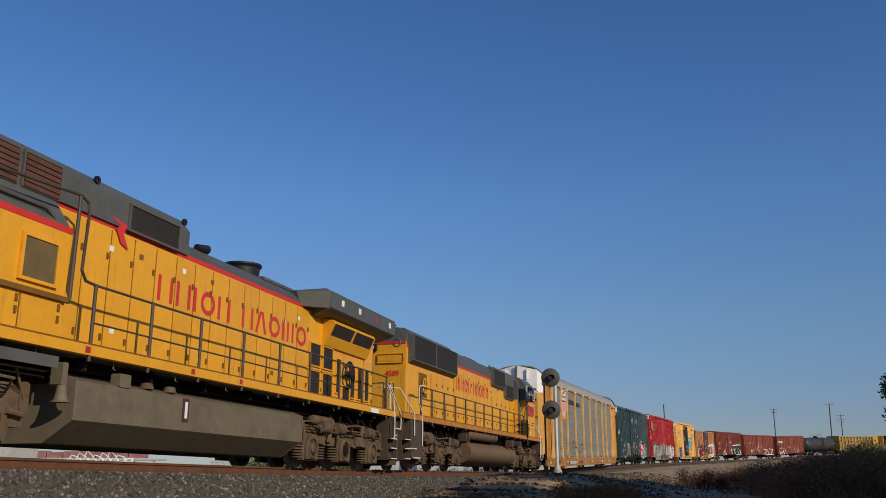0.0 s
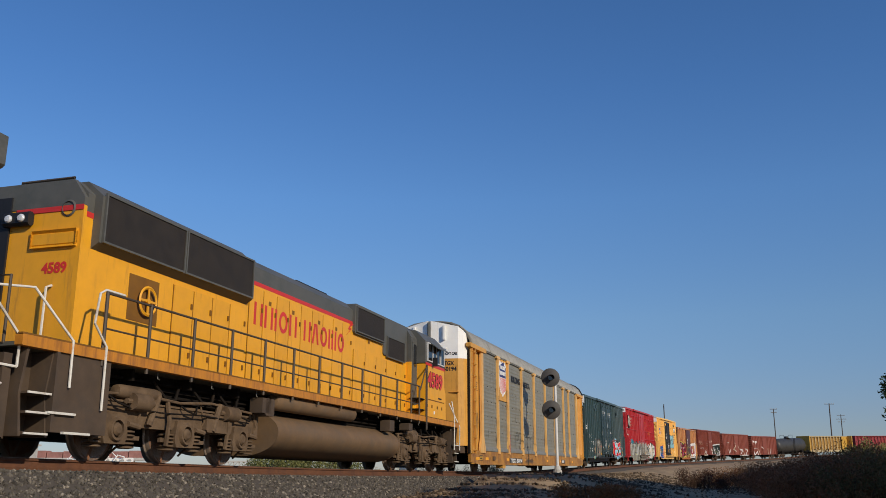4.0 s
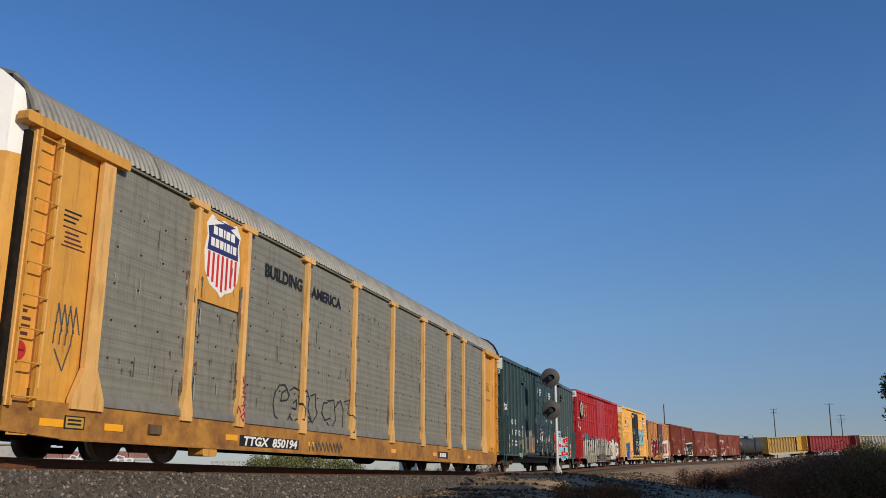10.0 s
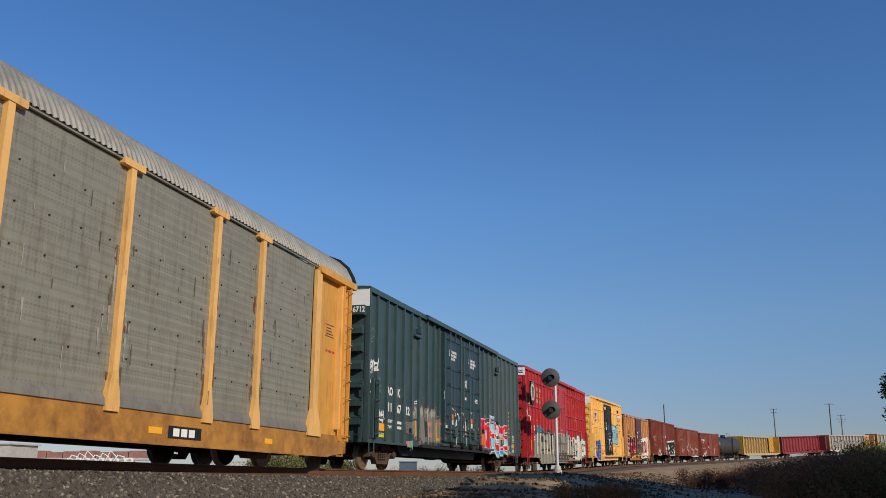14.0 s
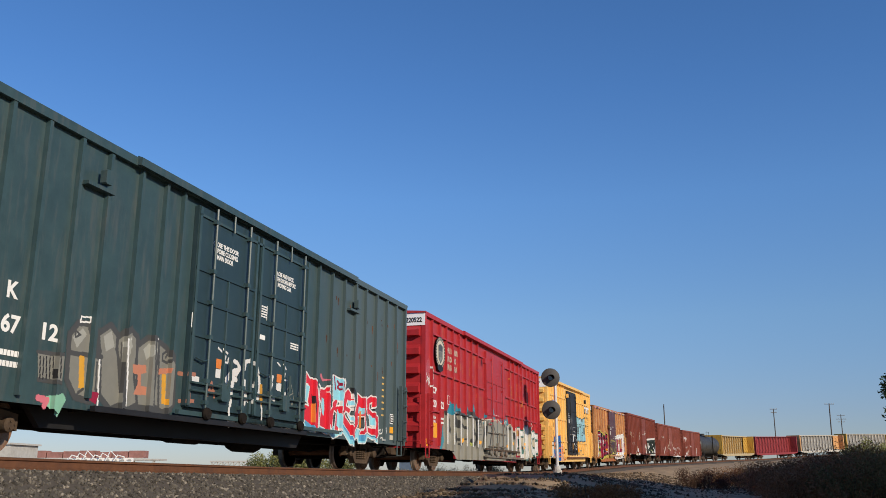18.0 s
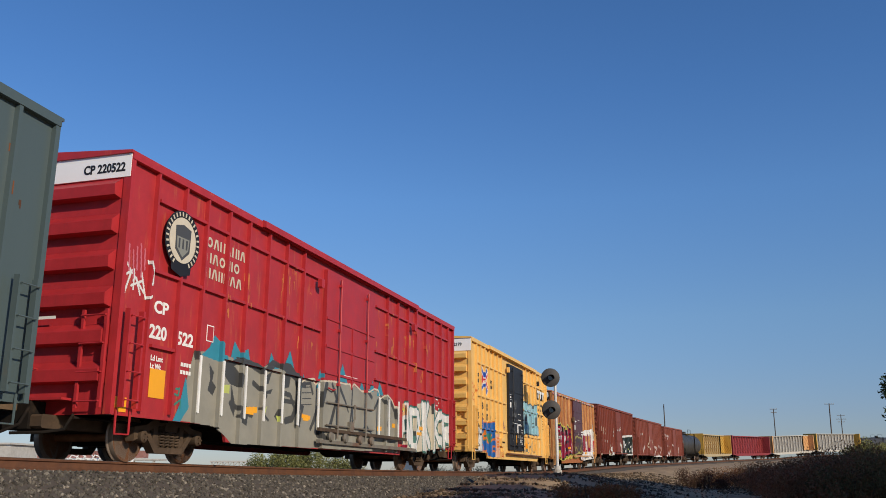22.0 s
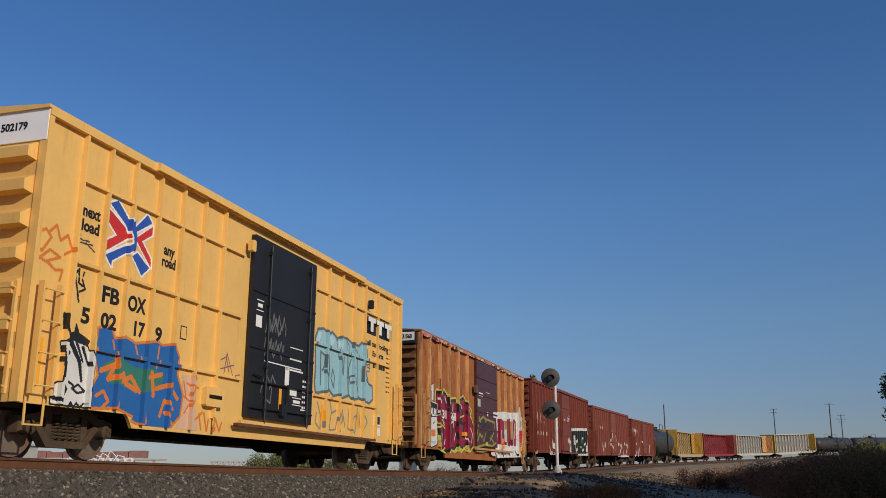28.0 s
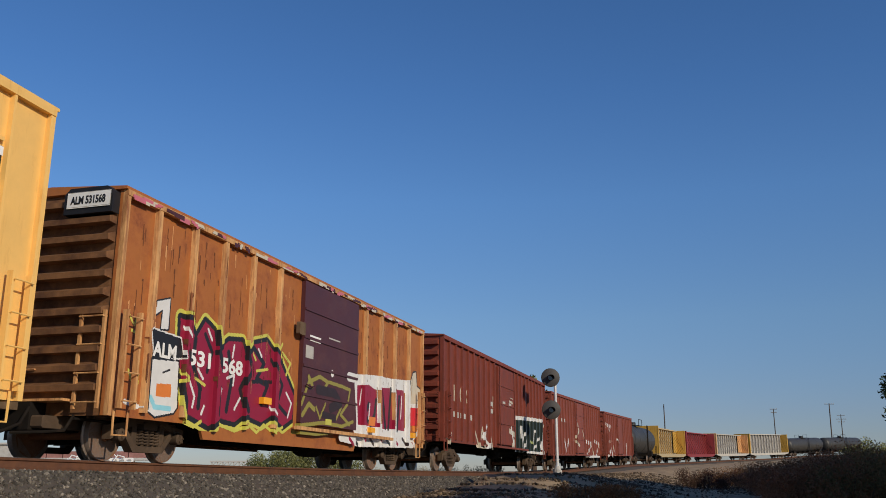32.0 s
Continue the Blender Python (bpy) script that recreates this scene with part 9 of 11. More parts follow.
cv.stroke([(-9.52, 3.5), (-9.46, 3.0)], 0.02, 1)
cv.stroke([(-9.43, 3.59), (-9.38, 3.15)], 0.02, 1)
cv.stroke([(-9.31, 3.51), (-9.25, 3.04)], 0.02, 1)
cv.stroke([(-9.21, 3.59), (-9.17, 3.2)], 0.02, 1)
cv.stroke([(-9.11, 3.67), (-9.04, 3.09)], 0.02, 1)
cv.stroke([(-8.99, 3.6), (-8.96, 3.25)], 0.02, 1)
cv.put(red, (S_WHITE, S_PINK), "white scrawled tag on faint pink spray", red_ribs, 0.05, ry, rp)
cv = Canvas(-7.6, 9.2, 2.4, 4.7, 0.025)
for x, z, n_ in ((3.0, 4.3, 9), (3.2, 3.6, 6), (5.2, 4.2, 8), (-3.4, 4.3, 6), (6.6, 3.9, 5)):
    for k in range(n_):
        a, b = x + rr_.uniform(-0.28, 0.28), z + rr_.uniform(-0.25, 0.25)
        cv.stroke([(a, b), (a + 0.02, b - rr_.uniform(0.1, 0.4))], rr_.uniform(0.02, 0.05), k % 2, 0.012)
for k in range(70):
    x = rr_.choice([-6.2, -5.42, -3.8, -3.0, -2.25, 2.2, 3.0, 4.6, 5.4, 6.2, 7.0]) + rr_.uniform(-0.12, 0.12)
    z = rr_.uniform(2.7, 4.55)
    cv.stroke([(x, z), (x + 0.02, z - rr_.uniform(0.04, 0.3))], rr_.uniform(0.012, 0.04), k % 2, 0.012)
cv.put(red, (mat("orange_scuff", (0.62, 0.20, 0.06), 0.6), mat("pale_red_scuff", (0.55, 0.08, 0.05), 0.6)), "orange scuffs where the paint has worn along the posts", red_ribs, 0.05, ry, rp)
em = part("emblem", Mesh().lathe([(0.0, 0.0), (0.56, 0.0), (0.56, 0.006), (0.0, 0.006)], (-8.02, ry - 0.012, 4.0), "y", 36), M_BLACK, red, "round black and white emblem")
part("emblem_face", Mesh().lathe([(0.0, 0.0), (0.43, 0.0), (0.43, 0.004), (0.0, 0.004)], (-8.02, ry - 0.016, 4.0), "y", 36), S_CREAM, em)
for k in range(26):
    a = radians(-60 + 300 * k / 25)
    part("emblem_tick", Mesh().box(-0.018, 0.018, -0.003, 0.003, -0.04, 0.04), S_CREAM, em, "", Matrix.Translation((-8.02 + 0.495 * math.cos(a), ry - 0.016, 4.0 + 0.495 * math.sin(a))) @ Matrix.Rotation(math.pi / 2 - a, 4, "Y"))
part("emblem_shield", Mesh().prism([(-8.27, 4.24), (-8.02, 4.30), (-7.77, 4.24), (-7.79, 3.80), (-8.02, 3.62), (-8.25, 3.80)], "y", ry - 0.021, ry - 0.016), S_DGREY, em)
part("emblem_field", Mesh().prism([(-8.22, 4.05), (-7.82, 4.05), (-7.84, 3.83), (-8.02, 3.68), (-8.20, 3.83)], "y", ry - 0.024, ry - 0.021), S_SILVER, em)
for x in (-8.14, -8.02, -7.90):
    part("emblem_bar", Mesh().box(x - 0.025, x + 0.025, ry - 0.027, ry - 0.024, 3.84, 4.02), S_DGREY, em)
part("emblem_ribbon", Mesh().prism([(-8.32, 3.40), (-8.34, 3.52), (-8.02, 3.44), (-7.70, 3.52), (-7.72, 3.40), (-8.02, 3.32)], "y", ry - 0.016, ry - 0.010), M_BLACK, em)
for kinds, x1, z in ((("ring", "lean", "pair", "lean", "pair", "bar", "lean", "pair"), -5.34, 4.14), (("pair", "lean", "ring", "bar", "bar", "bar", "ring"), -5.78, 3.83), (("pair", "lean", "bar", "bar", "pair", "lean", "lean"), -5.66, 3.53)):
    plain_word(red, kinds, -7.06, x1, z, 0.21, rp - 0.004, 0.05, S_CREAM, "cream painted post or ring")
letters("CP", 0.30, -8.60, 2.57, rp - 0.004, M_WHITE, red, width=0.44)
letters("220", 0.33, -8.68, 2.11, rp - 0.004, M_WHITE, red, width=0.52)
letters("522", 0.33, -7.84, 2.11, rp - 0.004, M_WHITE, red, width=0.54)
letters("CP 220522", 0.22, -0.62, 4.84, -9.666, M_BLACK, red, width=0.85, end=True)
letters("Ld Lmt", 0.13, -8.58, 1.72, rp - 0.004, M_WHITE, red, width=0.36)
letters("Lt Wt", 0.13, -8.58, 1.58, rp - 0.004, M_WHITE, red, width=0.32)
for z in (1.72, 1.58):
    blocks((0.07,) * 4, 0.07, -7.65, z, rp - 0.004, 0.02, M_WHITE, red)
for x, z, w, h, m in ((-8.57, 1.08, 0.46, 0.5, M_ORANGE), (-9.55, 0.78, 0.4, 0.24, M_ORANGE), (-5.2, 1.02, 0.34, 0.1, M_ORANGE), (-2.5, 1.05, 0.3, 0.1, M_ORANGE), (3.5, 1.2, 0.4, 0.12, M_ORANGE), (6.0, 1.25, 0.35, 0.12, M_ORANGE), (9.2, 0.85, 0.3, 0.22, M_ORANGE)):
    part("reflector_plate", Mesh().box(x, x + w, rp - 0.010, rp - 0.005, z, z + h), m, red, "bright yellow plate")
# white strips over the lower posts paint in their sunlit faces
for x in (-7.14, -6.30, -5.40, -4.58, -3.74, -2.95, -1.86, 2.2, 3.0, 3.8, 4.6):
    part("lading_strip", Mesh().box(x - 0.028, x + 0.028, ry - 0.03, ry, 0.85 if x > 0 else 0.9, 1.98, 0.015), M_WHITE, red, "white strip that paints the sunlit face of a post")
for k in range(12):
    blocks((0.2 - 0.02 * (k % 3),), 0.045, 7.75 + 0.28 * (k % 3), 1.95 + 0.1 * (k // 3 + k % 2), rp - 0.004, 0.03, M_WHITE, red)
part("clearance_mark", Mesh().box(-6.85, -6.6, rp - 0.006, rp, 2.30, 2.62), M_WHITE, red)
part("clearance_face", Mesh().box(-6.83, -6.62, rp - 0.009, rp - 0.005, 2.32, 2.60), M_CRED, red)
part("stencil", Mesh().box(-0.4, 0.5, ry - 0.026, ry - 0.02, 2.28, 2.33), M_WHITE, red)
for x in (-2.05, 5.0):
    part("door_stop", Mesh().box(x - 0.08, x + 0.08, ry - 0.12, ry, 4.30, 4.52, 0.02), M_CRED, red)
for k in range(5):
    blocks((0.5 - 0.05 * k,), 0.05, -0.1, 3.9 - 0.09 * k if k < 2 else 3.2 - 0.3 * k, -9.765, 0.04, M_WHITE, red, end=True)

# ---- sandy yellow car ----
fy, fp = -1.6, -1.515
cv = Canvas(-7.85, -1.7, 0.58, 3.95)
cv.fill([(-3.79, 1.57), (-3.44, 1.57), (-3.15, 0.57), (-3.91, 0.53), (-3.7, 0.88)], 4)
cv.stroke([(-6.33, 2.0), (-5.93, 2.1), (-5.81, 1.91), (-5.52, 1.98), (-5.24, 1.91), (-4.64, 2.03), (-4.46, 1.98), (-4.1, 2.06), (-3.94, 1.86), (-3.96, 1.54), (-3.74, 1.19), (-3.79, 0.81), (-4.08, 0.59), (-4.76, 0.57), (-5.16, 0.65), (-5.15, 0.73), (-5.61, 0.84), (-6.21, 0.79), (-6.29, 1.0), (-6.12, 1.29), (-6.24, 1.6), (-6.33, 2.0)], 0.045, 1)
cv.fill([(-6.33, 2.0), (-5.93, 2.1), (-5.81, 1.91), (-5.52, 1.98), (-5.24, 1.91), (-4.64, 2.03), (-4.46, 1.98), (-4.1, 2.06), (-3.94, 1.86), (-3.96, 1.54), (-3.74, 1.19), (-3.79, 0.81), (-4.08, 0.59), (-4.76, 0.57), (-5.16, 0.65), (-5.15, 0.73), (-5.61, 0.84), (-6.21, 0.79), (-6.29, 1.0), (-6.12, 1.29), (-6.24, 1.6)], 0)
cv.fill([(-6.04, 1.49), (-5.64, 1.63), (-5.18, 1.52), (-4.62, 1.56), (-4.35, 1.44), (-4.47, 1.21), (-4.94, 1.14), (-5.4, 1.18), (-5.88, 1.21)], 2)
cv.stroke([(-6.07, 1.38), (-5.73, 1.51), (-5.88, 1.26), (-5.5, 1.38), (-5.41, 1.23), (-5.13, 1.15)], 0.045, 1)
cv.stroke([(-4.71, 1.49), (-4.63, 1.11)], 0.045, 1)
cv.stroke([(-4.88, 1.38), (-4.43, 1.49)], 0.04, 1)
cv.stroke([(-4.57, 1.23), (-4.18, 1.33), (-3.89, 1.11)], 0.04, 1)
cv.stroke([(-6.14, 0.97), (-5.97, 1.06), (-5.83, 0.91), (-5.97, 0.79)], 0.03, 1)
cv.stroke([(-4.4, 0.77), (-4.29, 1.05), (-4.02, 0.92)], 0.035, 1)
cv.stroke([(-5.54, 1.25), (-5.29, 1.36), (-5.03, 1.13)], 0.04, 1)
cv.stroke([(-4.26, 0.84), (-4.01, 0.67)], 0.03, 1)
cv.stroke([(-5.84, 1.89), (-5.72, 1.56)], 0.02, 1)
cv.stroke([(-5.24, 1.89), (-5.11, 1.64)], 0.02, 1)
cv.stroke([(-4.56, 1.96), (-4.6, 1.59)], 0.02, 1)
cv.stroke([(-5.65, 0.84), (-5.57, 1.13)], 0.02, 1)
cv.stroke([(-4.89, 1.14), (-4.77, 0.63)], 0.02, 1)
cv.stroke([(-3.72, 1.44), (-3.63, 1.2)], 0.022, 1)
cv.stroke([(-3.61, 1.42), (-3.43, 1.38), (-3.5, 1.21)], 0.022, 1)
cv.stroke([(-3.46, 1.57), (-3.31, 1.29), (-3.31, 1.13)], 0.022, 1)
cv.stroke([(-3.29, 1.55), (-3.38, 1.38), (-3.21, 1.37)], 0.022, 1)
cv.stroke([(-3.74, 1.19), (-3.45, 1.09), (-3.64, 0.88)], 0.022, 1)
cv.stroke([(-3.14, 0.89), (-3.04, 0.61)], 0.022, 1)
cv.stroke([(-2.97, 0.93), (-2.84, 0.58), (-2.8, 0.81)], 0.022, 1)
cv.stroke([(-2.72, 0.85), (-2.72, 0.59), (-2.58, 0.73)], 0.022, 1)
cv.stroke([(-2.54, 0.83), (-2.38, 0.61), (-2.31, 0.78)], 0.022, 1)
cv.stroke([(-3.24, 0.79), (-3.03, 0.93)], 0.022, 1)
cv.stroke([(-7.05, 1.69), (-6.79, 1.8), (-6.48, 1.73), (-6.33, 1.54), (-6.35, 1.05), (-6.34, 0.78), (-7.14, 0.78), (-7.18, 1.02), (-7.0, 1.1), (-6.98, 1.45), (-7.05, 1.69)], 0.03, 5)
cv.fill([(-7.05, 1.69), (-6.79, 1.8), (-6.48, 1.73), (-6.33, 1.54), (-6.35, 1.05), (-6.34, 0.78), (-7.14, 0.78), (-7.18, 1.02), (-7.0, 1.1), (-6.98, 1.45)], 3)
cv.fill([(-7.02, 1.69), (-6.93, 1.85), (-6.79, 1.89), (-6.76, 2.04), (-6.67, 1.89), (-6.4, 1.8), (-6.46, 1.7), (-6.77, 1.75)], 5)
cv.stroke([(-6.83, 1.72), (-6.6, 1.45), (-6.52, 1.17)], 0.05, 5, 0.03)
cv.stroke([(-6.71, 1.74), (-6.53, 1.46)], 0.03, 5, 0.02)
cv.stroke([(-6.55, 1.67), (-6.39, 1.41)], 0.035, 5, 0.02)
cv.stroke([(-6.91, 1.6), (-6.84, 1.56), (-6.89, 1.5), (-6.94, 1.55), (-6.91, 1.6)], 0.02, 5, 0.02)
cv.stroke([(-6.79, 1.12), (-6.69, 1.08)], 0.02, 5, 0.02)
cv.stroke([(-6.71, 1.03), (-6.58, 1.1), (-6.42, 1.01), (-6.58, 0.97), (-6.71, 1.03)], 0.02, 5, 0.02)
cv.stroke([(-7.12, 1.05), (-7.13, 0.87), (-6.95, 0.83), (-6.84, 1.0), (-6.89, 1.07)], 0.03, 5, 0.03)
cv.stroke([(-6.75, 0.74), (-6.71, 0.82), (-6.64, 0.75), (-6.58, 0.82), (-6.49, 0.76), (-6.42, 0.82)], 0.02, 5, 0.02)
cv.stroke([(-7.04, 2.12), (-7.02, 1.91), (-6.94, 1.79)], 0.03, 5, 0.02)
cv.stroke([(-7.01, 1.45), (-6.98, 1.19)], 0.035, 5, 0.02)
cv.stroke([(-7.79, 3.21), (-7.63, 3.31), (-7.5, 3.21), (-7.66, 2.97), (-7.75, 2.98)], 0.022, 1)
cv.stroke([(-7.57, 3.27), (-7.41, 3.42), (-7.3, 3.21), (-7.15, 3.33), (-7.02, 3.12), (-7.18, 3.02)], 0.022, 1)
cv.stroke([(-7.71, 2.84), (-7.5, 3.02), (-7.27, 2.95), (-7.57, 2.82), (-7.66, 2.85)], 0.022, 1)
cv.stroke([(-7.54, 2.83), (-7.35, 2.74), (-7.19, 2.77), (-7.23, 2.6)], 0.022, 1)
cv.stroke([(-6.96, 2.92), (-6.79, 2.46)], 0.018, 5)
cv.stroke([(-6.89, 2.79), (-6.82, 2.87), (-6.8, 2.65), (-6.7, 2.62)], 0.018, 5)
cv.stroke([(-6.73, 2.72), (-6.64, 2.58), (-6.76, 2.52)], 0.018, 5)
cv.stroke([(-6.7, 2.84), (-6.72, 2.78)], 0.018, 5)
cv.stroke([(-6.81, 2.48), (-6.76, 2.36)], 0.018, 5)
cv.stroke([(-6.97, 3.38), (-6.82, 3.34), (-6.66, 3.35)], 0.012, 6)
cv.stroke([(-6.88, 3.29), (-6.57, 3.31)], 0.012, 6)
cv.stroke([(-6.73, 3.31), (-6.52, 3.22)], 0.012, 6)
cv.stroke([(-2.5, 1.99), (-2.29, 2.08), (-2.15, 1.79)], 0.012, 7)
cv.stroke([(-2.34, 1.73), (-2.26, 2.16), (-1.98, 1.7)], 0.012, 7)
cv.stroke([(-2.48, 1.82), (-1.97, 1.95)], 0.012, 7)
cv.stroke([(-1.88, 1.75), (-1.34, 1.85)], 0.012, 7)
cv.put(fbox, (S_BLUE, S_ORANGE, S_GREEN, S_WHITE, spray("blush", (0.75, 0.48, 0.33)), S_BLACK, S_DGREY, spray("mauve", (0.3, 0.12, 0.16))), "blue and orange graffiti beside a white mask face", fbox_ribs, 0.045, fy, fp)
cv = Canvas(1.7, 6.2, 0.75, 3.75)
cv.stroke([(1.84, 3.07), (1.98, 3.31), (2.34, 3.37), (2.56, 3.27), (2.61, 2.95), (2.54, 2.69), (2.69, 2.42), (2.71, 1.89), (1.96, 1.76), (1.89, 1.99), (1.91, 2.39), (1.84, 3.07)], 0.05, 1)
cv.stroke([(2.6, 3.25), (2.83, 3.36), (3.13, 3.25), (3.34, 3.05), (3.36, 2.42), (3.52, 1.88), (3.02, 1.78), (2.69, 1.94), (2.73, 2.43), (2.6, 3.25)], 0.05, 1)
cv.stroke([(3.11, 3.22), (3.37, 3.32), (3.74, 3.33), (3.94, 3.18), (4.0, 1.89), (3.58, 1.77), (3.4, 1.93), (3.38, 2.55), (3.11, 3.22)], 0.05, 1)
cv.stroke([(3.78, 3.34), (4.14, 3.26), (4.52, 3.1), (4.65, 1.85), (4.21, 1.79), (3.94, 1.94), (3.78, 3.34)], 0.05, 1)
cv.stroke([(4.14, 3.26), (4.62, 3.25), (4.85, 3.38), (5.21, 3.24), (5.25, 2.97), (5.1, 2.73), (5.39, 2.29), (5.66, 2.26), (5.73, 1.92), (5.46, 1.79), (4.67, 1.88), (4.14, 3.26)], 0.05, 1)
cv.fill([(1.84, 3.07), (1.98, 3.31), (2.34, 3.37), (2.56, 3.27), (2.61, 2.95), (2.54, 2.69), (2.69, 2.42), (2.71, 1.89), (1.96, 1.76), (1.89, 1.99), (1.91, 2.39)], 0)
cv.fill([(2.6, 3.25), (2.83, 3.36), (3.13, 3.25), (3.34, 3.05), (3.36, 2.42), (3.52, 1.88), (3.02, 1.78), (2.69, 1.94), (2.73, 2.43)], 0)
cv.fill([(3.11, 3.22), (3.37, 3.32), (3.74, 3.33), (3.94, 3.18), (4.0, 1.89), (3.58, 1.77), (3.4, 1.93), (3.38, 2.55)], 0)
cv.fill([(3.78, 3.34), (4.14, 3.26), (4.52, 3.1), (4.65, 1.85), (4.21, 1.79), (3.94, 1.94)], 0)
cv.fill([(4.14, 3.26), (4.62, 3.25), (4.85, 3.38), (5.21, 3.24), (5.25, 2.97), (5.1, 2.73), (5.39, 2.29), (5.66, 2.26), (5.73, 1.92), (5.46, 1.79), (4.67, 1.88)], 0)
cv.stroke([(1.84, 3.07), (1.98, 3.31), (2.34, 3.37), (2.56, 3.27), (2.61, 2.95), (2.54, 2.69), (2.69, 2.42), (2.71, 1.89), (1.96, 1.76), (1.89, 1.99), (1.91, 2.39), (1.84, 3.07)], 0.02, 1)
cv.stroke([(2.6, 3.25), (2.83, 3.36), (3.13, 3.25), (3.34, 3.05), (3.36, 2.42), (3.52, 1.88), (3.02, 1.78), (2.69, 1.94), (2.73, 2.43), (2.6, 3.25)], 0.02, 1)
cv.stroke([(3.11, 3.22), (3.37, 3.32), (3.74, 3.33), (3.94, 3.18), (4.0, 1.89), (3.58, 1.77), (3.4, 1.93), (3.38, 2.55), (3.11, 3.22)], 0.02, 1)
cv.stroke([(3.78, 3.34), (4.14, 3.26), (4.52, 3.1), (4.65, 1.85), (4.21, 1.79), (3.94, 1.94), (3.78, 3.34)], 0.02, 1)
cv.stroke([(4.14, 3.26), (4.62, 3.25), (4.85, 3.38), (5.21, 3.24), (5.25, 2.97), (5.1, 2.73), (5.39, 2.29), (5.66, 2.26), (5.73, 1.92), (5.46, 1.79), (4.67, 1.88), (4.14, 3.26)], 0.02, 1)
cv.fill([(1.89, 3.05), (2.01, 3.26), (2.21, 3.28), (2.05, 2.97)], 2)
cv.fill([(2.65, 3.2), (2.84, 3.3), (3.0, 3.19), (2.83, 3.0)], 2)
cv.fill([(3.21, 3.18), (3.38, 3.26), (3.59, 3.17), (3.37, 2.93)], 2)
cv.stroke([(2.17, 2.79), (2.21, 1.98)], 0.03, 1)
cv.stroke([(2.17, 2.79), (2.44, 2.72), (2.41, 2.44), (2.28, 2.33)], 0.03, 1)
cv.stroke([(2.4, 2.35), (2.59, 2.1), (2.6, 1.9)], 0.03, 1)
cv.stroke([(2.92, 2.43), (2.83, 2.2), (3.0, 1.98), (3.06, 2.24), (2.92, 2.43)], 0.025, 1)
cv.stroke([(3.37, 2.9), (3.6, 2.37), (3.64, 2.82)], 0.03, 1)
cv.stroke([(3.88, 2.31), (4.17, 2.4)], 0.025, 1)
cv.stroke([(4.11, 2.83), (3.9, 2.52), (4.09, 2.19), (4.23, 2.25)], 0.03, 1)
cv.stroke([(4.32, 2.86), (4.23, 2.61), (4.42, 2.62)], 0.02, 1)
cv.stroke([(4.95, 2.9), (4.87, 2.33)], 0.025, 1)
cv.stroke([(4.95, 2.9), (5.21, 2.81), (4.99, 2.57), (5.3, 2.35)], 0.025, 1)
cv.stroke([(4.83, 2.68), (4.94, 2.22)], 0.015, 1)
cv.stroke([(2.04, 1.28), (1.99, 1.05), (2.29, 0.89), (2.27, 1.25), (2.08, 1.54)], 0.022, 3)
cv.stroke([(2.4, 1.32), (2.42, 0.96)], 0.022, 3)
cv.stroke([(2.76, 1.77), (2.93, 1.38), (2.83, 0.91), (3.21, 0.94), (3.35, 1.37)], 0.022, 3)
cv.stroke([(2.94, 1.33), (3.22, 1.42)], 0.022, 3)
cv.stroke([(3.38, 1.56), (3.68, 1.22), (3.32, 0.89)], 0.022, 3)
cv.stroke([(3.62, 1.46), (3.81, 1.05)], 0.022, 3)
cv.stroke([(4.05, 1.51), (4.01, 1.01), (4.5, 0.92), (4.64, 1.58)], 0.022, 3)
cv.stroke([(4.2, 1.28), (4.64, 1.39)], 0.022, 3)
cv.stroke([(4.95, 1.62), (5.37, 1.26), (5.06, 0.97)], 0.022, 3)
cv.stroke([(4.75, 1.5), (4.86, 1.08)], 0.022, 3)
cv.fill([(2.31, 1.48), (2.42, 1.49), (2.46, 1.1), (2.35, 1.11)], 4)
cv.fill([(4.62, 1.5), (4.76, 1.5), (4.8, 1.04), (4.66, 1.06)], 4)
cv.stroke([(5.21, 2.81), (5.47, 2.88), (5.42, 2.65), (5.24, 2.65)], 0.02, 1)
cv.stroke([(5.27, 2.76), (5.49, 2.76)], 0.02, 1)
cv.put(fbox, (spray("pale_blue", (0.34, 0.58, 0.65)), spray("slate", (0.13, 0.165, 0.18)), spray("ice", (0.5, 0.72, 0.78)), S_SILVER, M_ORANGE), "pale blue bubble graffiti with grey outline and thin grey wisps", fbox_ribs, 0.045, fy, fp)
cv = Canvas(-1.5, 1.5, 1.0, 3.4)
cv.stroke([(-0.9, 2.8), (-0.8, 3.2), (-0.6, 2.85), (-0.45, 3.15), (-0.3, 2.8), (-0.1, 3.1)], 0.025, 0)
cv.stroke([(-0.9, 2.3), (-0.7, 2.6), (-0.5, 2.3), (-0.3, 2.55), (-0.1, 2.3)], 0.022, 0)
cv.stroke([(-0.6, 1.6), (-0.5, 1.9), (-0.3, 1.7)], 0.02, 0)
for k in range(4):
    cv.stroke([(-0.85 + 0.24 * k, 2.95), (-0.8 + 0.24 * k, 3.25), (-0.68 + 0.24 * k, 3.0), (-0.7 + 0.24 * k, 2.85)], 0.018, 0)
    cv.stroke([(-0.95 + 0.24 * k, 2.42), (-0.88 + 0.24 * k, 2.68), (-0.78 + 0.24 * k, 2.45), (-0.74 + 0.24 * k, 2.62)], 0.018, 0)
cv.stroke([(-1.0, 1.5), (-0.8, 1.95), (-0.5, 1.6), (-0.55, 1.3), (-0.85, 1.4)], 0.02, 0)
